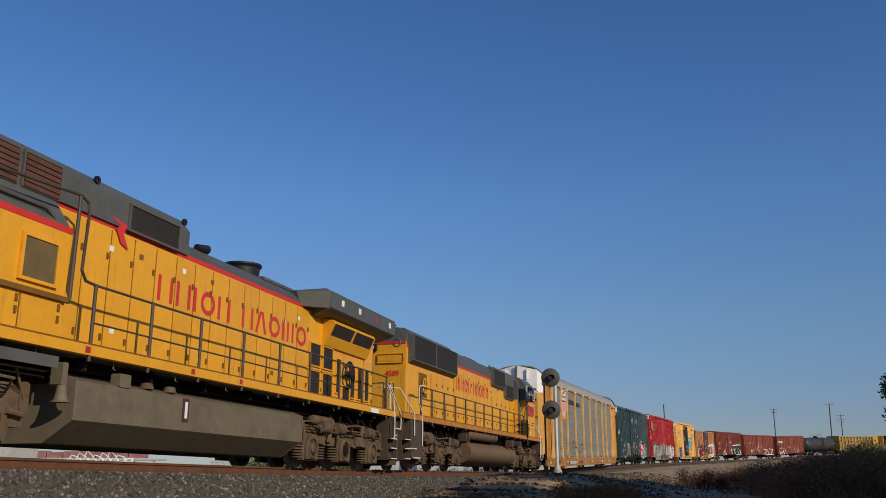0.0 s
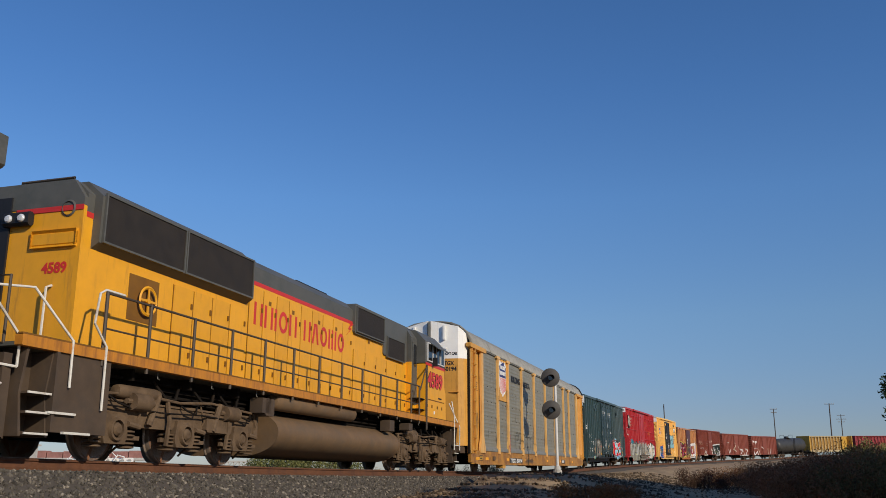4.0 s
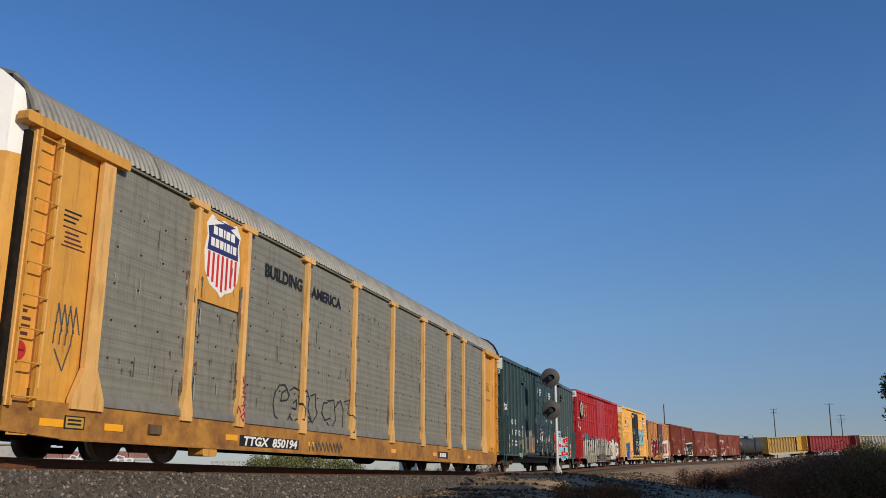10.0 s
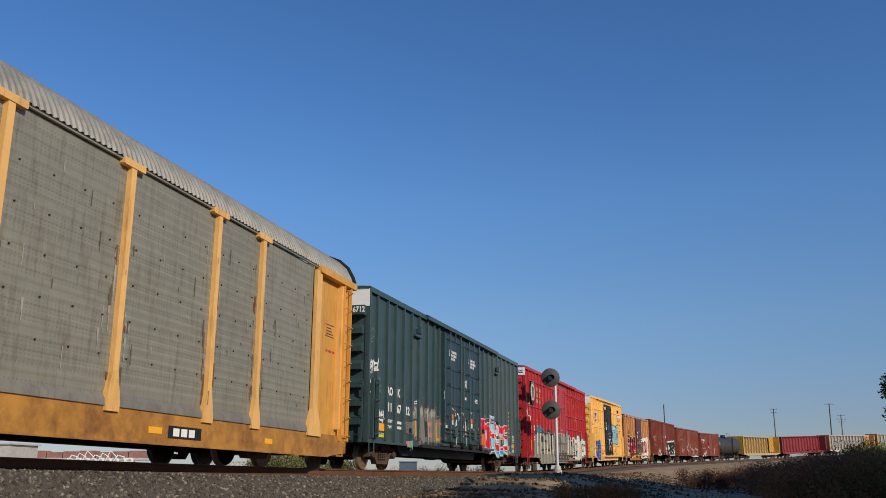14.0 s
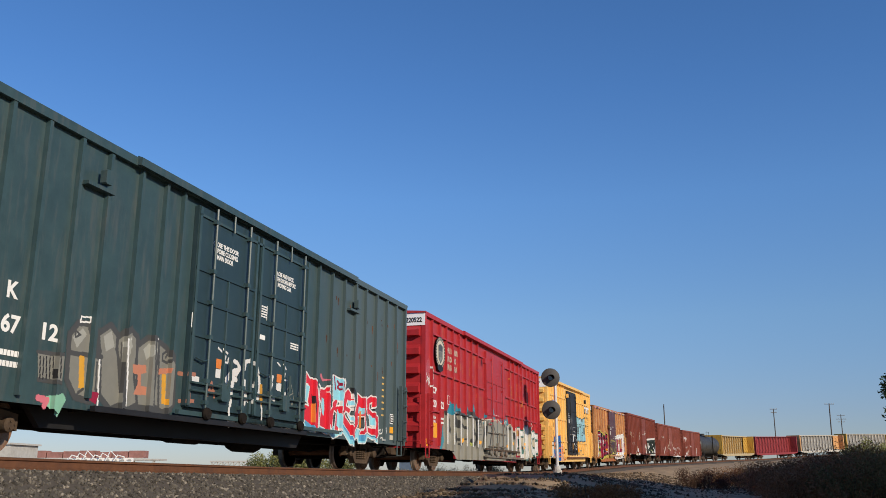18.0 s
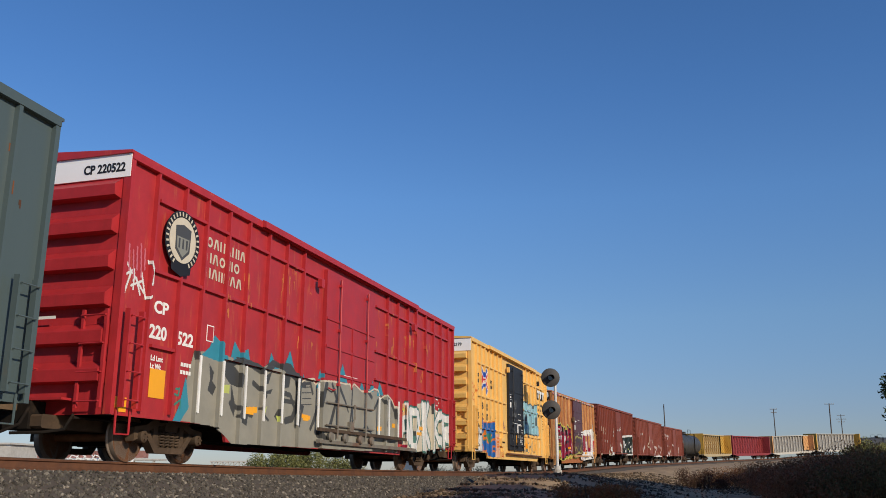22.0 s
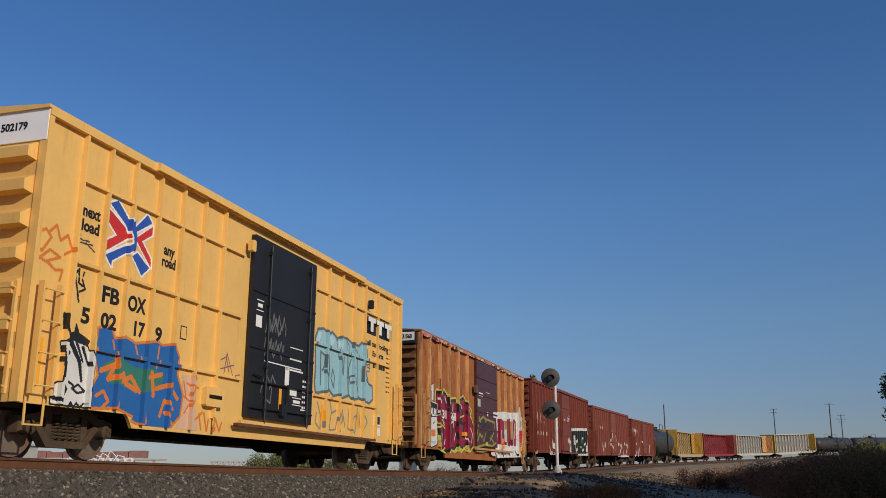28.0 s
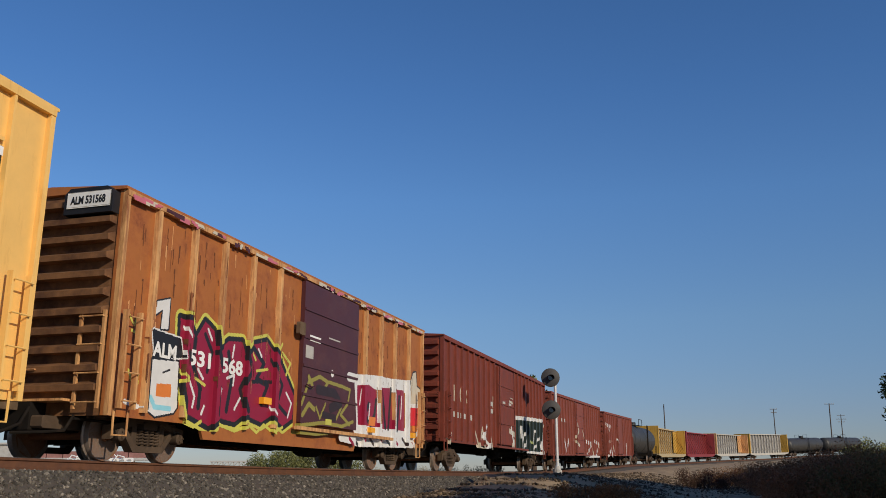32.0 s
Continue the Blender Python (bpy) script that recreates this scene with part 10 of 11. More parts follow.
cv.put(fbox, (mat("spray_thin_grey", (0.16, 0.16, 0.155), 0.5),), "faint grey tags on the black door", (), 0.05, fy, fp, [(-1.55, 1.55, fy - 0.02)])
letters("next", 0.26, -6.88, 3.74, fp - 0.004, M_BLACK, fbox, width=0.42)
letters("load", 0.26, -6.88, 3.50, fp - 0.004, M_BLACK, fbox, width=0.42)
letters("any", 0.26, -4.66, 3.64, fp - 0.004, M_BLACK, fbox, width=0.34)
letters("road", 0.26, -4.70, 3.42, fp - 0.004, M_BLACK, fbox, width=0.42)
letters("FB", 0.36, -6.24, 2.48, fp - 0.004, M_BLACK, fbox, width=0.44)
letters("OX", 0.36, -5.55, 2.46, fp - 0.004, M_BLACK, fbox, width=0.50)
for t, x, w in (("5", -6.68, 0.2), ("02", -6.2, 0.4), ("17", -5.38, 0.30), ("9", -4.72, 0.2)):
    letters(t, 0.34, x, 2.06, fp - 0.004, M_BLACK, fbox, width=w)
letters("FBOX  502179", 0.17, -0.20, 4.82, -7.916, M_BLACK, fbox, width=1.0, end=True)
cv = Canvas(-6.5, -4.7, 2.75, 4.4)
cv.stroke([(-6.29, 4.04), (-5.7, 3.77), (-5.69, 3.67), (-6.27, 3.29), (-6.29, 3.46), (-6.0, 3.63), (-6.28, 3.82), (-6.29, 4.04)], 0.035, 0)
cv.fill([(-6.29, 4.04), (-5.7, 3.77), (-5.69, 3.67), (-6.27, 3.29), (-6.29, 3.46), (-6.0, 3.63), (-6.28, 3.82)], 2)
cv.stroke([(-5.04, 4.04), (-5.51, 3.7), (-5.01, 3.29), (-5.03, 3.45), (-5.32, 3.7), (-5.04, 3.88), (-5.04, 4.04)], 0.035, 0)
cv.fill([(-5.04, 4.04), (-5.51, 3.7), (-5.01, 3.29), (-5.03, 3.45), (-5.32, 3.7), (-5.04, 3.88)], 2)
cv.stroke([(-6.24, 4.12), (-6.04, 4.22), (-5.66, 3.93), (-5.52, 3.76), (-5.51, 3.56), (-5.64, 3.56), (-5.66, 3.69), (-5.79, 3.86), (-6.24, 4.12)], 0.035, 0)
cv.fill([(-6.24, 4.12), (-6.04, 4.22), (-5.66, 3.93), (-5.52, 3.76), (-5.51, 3.56), (-5.64, 3.56), (-5.66, 3.69), (-5.79, 3.86)], 1)
cv.stroke([(-5.54, 3.89), (-5.22, 4.21), (-5.07, 4.09), (-5.54, 3.79), (-5.54, 3.89)], 0.035, 0)
cv.fill([(-5.54, 3.89), (-5.22, 4.21), (-5.07, 4.09), (-5.54, 3.79)], 1)
cv.stroke([(-6.25, 3.24), (-5.64, 3.57), (-5.5, 3.53), (-6.07, 3.18), (-6.07, 3.08), (-6.25, 3.24)], 0.035, 0)
cv.fill([(-6.25, 3.24), (-5.64, 3.57), (-5.5, 3.53), (-6.07, 3.18), (-6.07, 3.08)], 1)
cv.stroke([(-5.55, 3.38), (-5.42, 3.47), (-5.05, 3.28), (-5.25, 3.1), (-5.55, 3.38)], 0.035, 0)
cv.fill([(-5.55, 3.38), (-5.42, 3.47), (-5.05, 3.28), (-5.25, 3.1)], 1)
cv.stroke([(-5.62, 3.94), (-5.52, 3.76), (-5.52, 3.53)], 0.055, 1)
ob_ = cv.put(fbox, (M_WHITE, spray("royal_blue", (0.035, 0.10, 0.42)), M_RED), "crossed blue and red arms edged in white", fbox_ribs, 0.045, fy, fp)
ob_.name = "emblem"
part("maker_board", Mesh().box(4.98, 7.0, fp - 0.006, fp, 3.72, 4.22), M_BLACK, fbox)
for x in (5.06, 5.72, 6.36):
    part("maker_bar", Mesh().box(x, x + 0.56, fy - 0.012, fy - 0.008, 4.04, 4.17), M_WHITE, fbox)
    part("maker_bar", Mesh().box(x + 0.18, x + 0.38, fy - 0.012, fy - 0.008, 3.77, 4.04), M_WHITE, fbox)
letters("Rail car Pooling", 0.21, 5.06, 3.40, fp - 0.004, M_BLACK, fbox, width=1.84)
letters("Experts", 0.21, 5.64, 3.13, fp - 0.004, M_BLACK, fbox, width=0.86)
blocks((0.12, 0.12, 0.12, 0.04, 0.12, 0.12, 0.16), 0.11, 5.69, 2.80, fp - 0.004, 0.025, M_BLACK, fbox)
for x, z, w, h, m in ((-0.15, 1.2, 0.12, 0.45, M_ORANGE), (0.35, 1.55, 0.36, 0.16, M_WHITE), (0.1, 1.75, 0.2, 0.4, M_WHITE), (-1.35, 2.85, 0.25, 0.25, M_WHITE), (0.3, 2.35, 0.6, 0.05, M_WHITE), (0.1, 2.1, 0.9, 0.04, M_WHITE)):
    part("door_stencil", Mesh().box(x, x + w, fy - 0.026, fy - 0.02, z, z + h), m, fbox)
for k in range(6):
    blocks((0.08, 0.05), 0.05, 1.0, 1.3 + 0.12 * k, fy - 0.024, 0.03, M_WHITE, fbox)
part("consolidated_plate", Mesh().box(5.89, 6.32, fp - 0.008, fp, 1.24, 1.46), M_BLACK, fbox)
part("plate_edge", Mesh().box(5.86, 6.35, fp - 0.004, fp, 1.21, 1.49), M_WHITE, fbox)
part("caution_plate", Mesh().box(5.9, 6.35, fp - 0.006, fp, 0.93, 1.14), M_WHITE, fbox)
for x in (-7.55, 7.3):
    part("ladder_stripe", Mesh().box(x, x + 0.12, fp - 0.008, fp, 1.0, 1.7), M_ORANGE, fbox)
for k in range(10):
    blocks((0.16, 0.1), 0.04, 6.75, 2.2 + 0.14 * k, fp - 0.004, 0.05, M_SEAM, fbox)
part("step_pocket", Mesh().box(-3.1, -2.45, fy - 0.03, fp, 1.05, 1.42, 0.03), M_FBOX, fbox)
part("pocket_slot", Mesh().box(-3.0, -2.55, fy - 0.04, fy - 0.028, 1.2, 1.27), M_DARK, fbox)
part("clearance_mark", Mesh().box(-3.95, -3.75, fp - 0.006, fp, 2.2, 2.45), M_BLACK, fbox)
part("clearance_face", Mesh().box(-3.93, -3.77, fp - 0.009, fp - 0.005, 2.22, 2.43), M_FBOX, fbox)
for x in (-1.75, 5.1):
    part("door_stop", Mesh().box(x - 0.07, x + 0.07, fy - 0.12, fy, 4.38, 4.62, 0.02), M_BLACK if x > 0 else M_FBOX, fbox)

# ---- rusty orange car ----
ay, ap = -1.55, -1.46
cv = Canvas(-7.9, -1.25, 0.6, 3.4)
cv.stroke([(-6.04, 2.61), (-5.73, 2.6), (-5.49, 2.3), (-5.19, 2.68), (-4.85, 2.55), (-4.72, 2.14), (-4.28, 2.43), (-3.73, 2.49), (-3.55, 2.2), (-3.26, 2.5), (-2.68, 2.65), (-2.05, 2.32), (-1.24, 1.57), (-1.3, 1.06), (-1.76, 0.87), (-2.31, 1.07), (-2.76, 0.89), (-3.51, 1.01), (-3.88, 0.83), (-4.51, 0.88), (-4.84, 0.7), (-5.64, 0.89), (-5.82, 1.32), (-5.97, 1.77), (-6.04, 2.61)], 0.17, 4)
cv.stroke([(-6.04, 2.61), (-5.73, 2.6), (-5.49, 2.3), (-5.19, 2.68), (-4.85, 2.55), (-4.72, 2.14), (-4.28, 2.43), (-3.73, 2.49), (-3.55, 2.2), (-3.26, 2.5), (-2.68, 2.65), (-2.05, 2.32), (-1.24, 1.57), (-1.3, 1.06), (-1.76, 0.87), (-2.31, 1.07), (-2.76, 0.89), (-3.51, 1.01), (-3.88, 0.83), (-4.51, 0.88), (-4.84, 0.7), (-5.64, 0.89), (-5.82, 1.32), (-5.97, 1.77), (-6.04, 2.61)], 0.1, 1)
cv.fill([(-6.04, 2.61), (-5.73, 2.6), (-5.49, 2.3), (-5.19, 2.68), (-4.85, 2.55), (-4.72, 2.14), (-4.28, 2.43), (-3.73, 2.49), (-3.55, 2.2), (-3.26, 2.5), (-2.68, 2.65), (-2.05, 2.32), (-1.24, 1.57), (-1.3, 1.06), (-1.76, 0.87), (-2.31, 1.07), (-2.76, 0.89), (-3.51, 1.01), (-3.88, 0.83), (-4.51, 0.88), (-4.84, 0.7), (-5.64, 0.89), (-5.82, 1.32), (-5.97, 1.77)], 0)
cv.stroke([(-5.49, 2.3), (-5.53, 1.82), (-5.22, 1.38), (-5.25, 1.03)], 0.06, 1)
cv.stroke([(-5.16, 2.43), (-4.88, 2.12), (-5.02, 1.73)], 0.05, 1)
cv.stroke([(-4.72, 2.14), (-4.53, 1.73), (-4.58, 0.94)], 0.06, 1)
cv.stroke([(-4.26, 2.2), (-4.09, 1.63), (-4.22, 1.04)], 0.06, 1)
cv.stroke([(-3.55, 2.2), (-3.39, 1.92), (-3.73, 1.51), (-3.48, 1.09)], 0.06, 1)
cv.stroke([(-3.26, 2.44), (-2.76, 2.15), (-3.06, 1.79), (-2.55, 1.7), (-2.81, 1.29)], 0.06, 1)
cv.stroke([(-2.43, 2.27), (-1.85, 1.77), (-2.06, 1.34), (-1.61, 1.14)], 0.05, 1)
cv.stroke([(-5.78, 2.0), (-5.61, 1.61), (-5.67, 1.14)], 0.05, 1)
cv.stroke([(-3.29, 1.71), (-2.39, 1.79)], 0.04, 1)
cv.stroke([(-5.91, 2.46), (-5.74, 2.31)], 0.03, 2)
cv.stroke([(-5.07, 2.55), (-4.91, 2.36)], 0.03, 2)
cv.stroke([(-4.05, 2.37), (-4.1, 2.13)], 0.03, 2)
cv.stroke([(-5.34, 1.74), (-5.15, 1.58)], 0.03, 2)
cv.stroke([(-4.27, 1.68), (-3.99, 1.77), (-4.02, 1.56)], 0.03, 2)
cv.stroke([(-4.45, 1.45), (-4.52, 1.16)], 0.03, 2)
cv.stroke([(-1.65, 1.62), (-1.37, 1.4), (-1.53, 1.08)], 0.03, 2)
cv.stroke([(-3.03, 2.43), (-2.88, 2.29)], 0.03, 2)
cv.stroke([(-5.59, 1.48), (-5.4, 1.22), (-5.45, 1.02)], 0.03, 2)
cv.stroke([(-3.71, 1.33), (-3.91, 1.09)], 0.03, 2)
cv.stroke([(-5.13, 0.91), (-5.05, 1.06)], 0.03, 2)
cv.stroke([(-2.41, 1.24), (-2.18, 1.1)], 0.03, 2)
cv.stroke([(-5.41, 1.56), (-5.07, 1.46)], 0.03, 4)
cv.stroke([(-3.07, 1.96), (-2.58, 2.05)], 0.03, 4)
cv.stroke([(-3.27, 2.32), (-3.13, 2.19)], 0.03, 4)
cv.stroke([(-5.74, 0.73), (-5.36, 0.66), (-5.12, 0.77)], 0.035, 4)
cv.stroke([(-4.58, 0.77), (-3.86, 0.66), (-3.27, 0.8)], 0.035, 4)
cv.stroke([(-3.43, 0.87), (-2.94, 0.67), (-2.63, 0.85), (-2.19, 0.7), (-1.76, 0.84)], 0.035, 4)
cv.stroke([(-1.92, 2.5), (-1.5, 2.3), (-1.69, 2.03)], 0.035, 4)
cv.stroke([(-2.1, 2.47), (-1.94, 2.7)], 0.035, 4)
cv.stroke([(-5.95, 1.64), (-5.71, 1.5), (-5.93, 1.45)], 0.035, 4)
cv.stroke([(-7.0, 2.23), (-6.91, 2.28), (-5.98, 2.23), (-5.86, 1.89), (-6.87, 1.73), (-7.0, 2.23)], 0.03, 2)
cv.fill([(-7.0, 2.23), (-6.91, 2.28), (-5.98, 2.23), (-5.86, 1.89), (-6.87, 1.73)], 1)
cv.stroke([(-6.93, 1.74), (-6.0, 1.8), (-5.95, 0.97), (-6.05, 0.87), (-6.6, 0.77), (-6.9, 0.88), (-6.93, 1.74)], 0.035, 1)
cv.fill([(-6.93, 1.74), (-6.0, 1.8), (-5.95, 0.97), (-6.05, 0.87), (-6.6, 0.77), (-6.9, 0.88)], 2)
cv.stroke([(-6.93, 2.74), (-6.41, 2.9), (-6.4, 2.34), (-6.63, 2.31), (-6.61, 2.67), (-6.85, 2.52), (-6.93, 2.74)], 0.03, 1)
cv.fill([(-6.93, 2.74), (-6.41, 2.9), (-6.4, 2.34), (-6.63, 2.31), (-6.61, 2.67), (-6.85, 2.52)], 2)
cv.fill([(-6.63, 1.34), (-6.18, 1.37), (-6.17, 1.13), (-6.62, 1.12)], 5)
cv.stroke([(-6.76, 1.08), (-6.63, 0.93), (-6.18, 0.93)], 0.05, 6)
cv.stroke([(-6.46, 1.55), (-6.26, 1.62)], 0.018, 1)
cv.stroke([(-7.53, 2.39), (-7.4, 2.26), (-7.32, 2.4), (-7.22, 2.16)], 0.025, 4)
cv.stroke([(-7.45, 2.16), (-7.28, 2.12)], 0.025, 4)
cv.stroke([(-7.45, 1.49), (-7.32, 1.28)], 0.025, 4)
cv.stroke([(-7.3, 1.49), (-7.17, 1.29), (-7.2, 1.5)], 0.025, 4)
cv.stroke([(-7.38, 1.36), (-7.2, 1.39)], 0.025, 4)
cv.stroke([(-7.48, 0.96), (-7.11, 0.9)], 0.04, 2)
cv.put(alm, (S_CRIM, S_BLACK, S_WHITE, S_RED, S_YEL, S_ORANGE, S_LBLUE), "crimson graffiti with yellow halo and a white drinking cup with a straw", alm_ribs, 0.12, ay, ap)
cv = Canvas(-1.3, 7.95, 0.45, 3.3)
cv.stroke([(-1.06, 1.42), (-0.72, 1.96), (-0.11, 2.15), (0.38, 2.06), (0.13, 1.85)], 0.05, 4)
cv.stroke([(0.44, 2.07), (1.25, 2.04), (1.79, 2.0), (1.66, 1.63), (1.21, 1.32), (1.8, 1.1)], 0.045, 4)
cv.stroke([(-1.11, 0.92), (0.2, 1.06), (1.32, 1.03), (2.04, 1.19)], 0.045, 4)
cv.stroke([(-1.0, 1.17), (-0.67, 1.45), (-0.36, 1.34)], 0.06, 4)
cv.stroke([(-0.26, 1.4), (-0.03, 1.15), (0.27, 1.52)], 0.035, 4)
cv.stroke([(0.6, 1.44), (1.24, 1.5), (0.96, 1.21)], 0.04, 4)
cv.stroke([(-1.75, 0.76), (-0.2, 0.76), (0.88, 0.85)], 0.035, 4)
cv.stroke([(-0.73, 2.08), (-0.51, 1.89)], 0.06, 4)
cv.stroke([(-0.19, 1.83), (0.8, 1.83), (1.17, 1.59), (0.6, 1.44)], 0.12, 6)
cv.stroke([(0.18, 1.25), (0.85, 1.21)], 0.09, 6)
cv.stroke([(2.29, 2.26), (2.52, 1.12)], 0.22, 2)
cv.stroke([(2.44, 2.29), (3.79, 2.41), (5.14, 2.45), (6.62, 2.55)], 0.2, 2)
cv.stroke([(6.62, 2.52), (6.67, 1.12)], 0.2, 2)
cv.stroke([(2.52, 1.07), (4.45, 1.07), (6.67, 1.07)], 0.18, 2)
cv.stroke([(1.27, 0.78), (2.8, 0.7), (5.06, 0.76), (7.2, 0.81)], 0.13, 2)
cv.fill([(2.5, 2.2), (3.38, 2.3), (3.95, 2.19), (4.15, 1.16), (2.65, 1.15)], 0)
cv.fill([(4.15, 2.29), (5.14, 2.37), (5.36, 1.17), (4.3, 1.13)], 0)
cv.fill([(5.37, 2.35), (6.29, 2.41), (6.4, 1.17), (5.55, 1.16)], 0)
cv.stroke([(3.41, 1.76), (3.15, 1.45), (3.58, 1.18), (3.85, 1.49), (3.96, 1.91)], 0.075, 1)
cv.stroke([(4.45, 2.16), (4.74, 1.19)], 0.075, 1)
cv.stroke([(5.15, 2.33), (4.98, 1.17)], 0.075, 1)
cv.stroke([(5.89, 2.17), (5.74, 1.17)], 0.075, 1)
cv.stroke([(3.49, 1.77), (3.43, 1.37)], 0.035, 2)
cv.stroke([(4.04, 2.22), (4.15, 1.16)], 0.035, 2)
cv.stroke([(5.37, 2.29), (5.42, 1.22)], 0.035, 2)
cv.stroke([(2.85, 2.11), (2.74, 1.71)], 0.035, 2)
cv.stroke([(6.12, 2.19), (6.05, 1.53)], 0.035, 2)
cv.stroke([(1.84, 0.75), (2.1, 0.61)], 0.05, 0)
cv.stroke([(2.39, 0.77), (2.65, 0.63)], 0.05, 1)
cv.stroke([(2.96, 0.79), (3.23, 0.65)], 0.05, 0)
cv.stroke([(3.55, 0.82), (3.83, 0.67)], 0.05, 6)
cv.stroke([(4.17, 0.84), (4.47, 0.69)], 0.05, 0)
cv.stroke([(4.82, 0.87), (5.13, 0.72)], 0.05, 1)
cv.stroke([(5.49, 0.9), (5.82, 0.74)], 0.05, 0)
cv.stroke([(6.21, 0.93), (6.55, 0.77)], 0.05, 6)
cv.stroke([(6.95, 0.96), (7.31, 0.8)], 0.05, 0)
cv.fill([(3.46, 1.42), (3.96, 1.42), (3.92, 1.18), (3.42, 1.17)], 5)
cv.stroke([(6.78, 2.02), (6.83, 2.46), (6.69, 2.69), (6.97, 2.74), (7.17, 3.04), (7.46, 3.1), (7.55, 2.64), (8.0, 2.56), (7.86, 2.1), (6.78, 2.02)], 0.05, 1)
cv.fill([(6.78, 2.02), (6.83, 2.46), (6.69, 2.69), (6.97, 2.74), (7.17, 3.04), (7.46, 3.1), (7.55, 2.64), (8.0, 2.56), (7.86, 2.1)], 7)
cv.stroke([(6.78, 1.96), (7.94, 2.02), (7.66, 1.17), (7.03, 0.92)], 0.08, 2)
cv.fill([(6.85, 1.92), (7.79, 1.96), (7.58, 1.4), (6.94, 1.36)], 3)
cv.fill([(7.15, 1.37), (7.66, 1.38), (7.59, 1.19), (7.16, 1.2)], 5)
cv.stroke([(7.02, 1.03), (7.46, 0.71)], 0.06, 2)
cv.stroke([(1.68, 2.34), (2.44, 2.35)], 0.12, 2)
cv.stroke([(2.83, 2.39), (4.08, 2.43), (5.94, 2.55)], 0.1, 2)
cv.put(alm, (S_CRIM, S_BLACK, S_WHITE, S_RED, spray("olive", (0.30, 0.26, 0.05)), S_ORANGE, spray("dark_brown", (0.035, 0.018, 0.016)), S_CREAM), "crimson and white graffiti with an olive scrawl over the door", alm_ribs, 0.12, ay, ap, [(-1.08, 2.28, ay - 0.02)])
letters("ALM", 0.36, -6.80, 1.82, ap - 0.008, M_WHITE, alm, width=0.72)
letters("531", 0.40, -5.71, 1.80, ap - 0.012, M_WHITE, alm, width=0.78)
letters("568", 0.40, -4.53, 1.79, ap - 0.012, M_WHITE, alm, width=0.84)
part("board_surround", Mesh().prism([(-1.42, 4.06), (-1.42, 4.42), (-1.3, 4.52), (-0.55, 4.52), (-0.45, 4.42), (-0.45, 4.06)], "x", -8.22, -8.02), M_BLACK, alm)
part("number_plate_board", Mesh().box(-8.24, -8.22, -1.38, -0.52, 4.16, 4.44, 0.02), M_WHITE, alm)
letters("ALM 531568", 0.19, -0.60, 4.23, -8.244, M_BLACK, alm, width=0.70, end=True)
for x, z, w, h, m in ((-0.75, 2.95, 0.62, 0.14, M_WHITE), (-0.95, 2.52, 0.42, 0.3, M_CONC), (0.35, 3.15, 0.7, 0.035, M_CONC), (-2.9, 1.28, 0.36, 0.14, M_ORANGE), (0.3, 1.02, 0.36, 0.14, S_YEL), (3.35, 0.98, 0.3, 0.14, M_ORANGE), (6.9, 0.98, 0.25, 0.16, M_ORANGE)):
    part("small_plate", Mesh().box(x, x + w, ay - 0.028, ay - 0.022 if -1.2 < x < 2 else ap, z, z + h), m, alm)
part("door_ring", Mesh().lathe([(0.0, 0.0), (0.09, 0.0), (0.09, 0.006), (0.0, 0.006)], (0.62, ay - 0.028, 2.3), "y", 16), M_WHITE, alm)
part("door_lock", Mesh().box(-1.45, -1.15, ay - 0.10, ay, 3.0, 3.3, 0.03), M_TRUCK, alm)

# ---- brown car ----
ky, kp = -1.55, -1.47
for t_, x_ in (("K", -8.06), ("C", -7.24), ("S", -6.32)):
    letters(t_, 0.80, x_, 2.52, kp - 0.004, S_CREAM, kcs, width=0.42)
blocks((0.24,) * 6, 0.2, -8.09, 1.92, kp - 0.004, 0.23, M_CONC, kcs)
cv = Canvas(-9.0, 9.4, 0.9, 3.3, 0.03)
cv.stroke([(-5.07, 1.55), (-4.41, 0.88), (-3.91, 1.71), (-3.46, 0.91)], 0.07, 1)
cv.stroke([(-3.17, 1.81), (-3.92, 1.36), (-2.71, 1.04), (-3.71, 0.76)], 0.07, 0)
cv.stroke([(-2.68, 1.65), (-2.2, 0.94)], 0.05, 1)
cv.stroke([(-4.86, 0.98), (-2.47, 0.75)], 0.06, 1)
cv.stroke([(0.62, 1.79), (2.13, 1.59), (1.17, 1.16)], 0.12, 1)
cv.stroke([(0.93, 1.94), (1.47, 1.17)], 0.08, 0)
cv.stroke([(-9.28, 1.36), (-8.74, 0.97), (-8.37, 1.3)], 0.06, 1)
cv.fill([(2.2, 2.48), (8.77, 2.69), (8.37, 0.98), (2.19, 0.89)], 2)
cv.stroke([(2.2, 2.48), (2.19, 0.89)], 0.08, 0)
cv.stroke([(2.08, 2.47), (8.93, 2.7)], 0.09, 0)
cv.stroke([(8.77, 2.69), (8.4, 1.21)], 0.08, 0)
cv.stroke([(3.35, 2.12), (3.51, 1.09), (4.5, 2.1)], 0.06, 0)
cv.stroke([(4.46, 1.68), (4.04, 0.96)], 0.05, 0)
cv.stroke([(5.61, 2.38), (5.37, 1.57), (6.38, 1.31)], 0.05, 3)
cv.stroke([(6.69, 2.06), (6.19, 1.01), (7.83, 1.8)], 0.07, 0)
cv.stroke([(9.14, 2.4), (10.06, 2.84), (9.54, 2.18), (10.42, 2.3)], 0.08, 1)
cv.stroke([(4.73, 0.9), (8.53, 0.94)], 0.1, 0)
cv.stroke([(8.18, 1.36), (9.37, 1.0)], 0.09, 0)
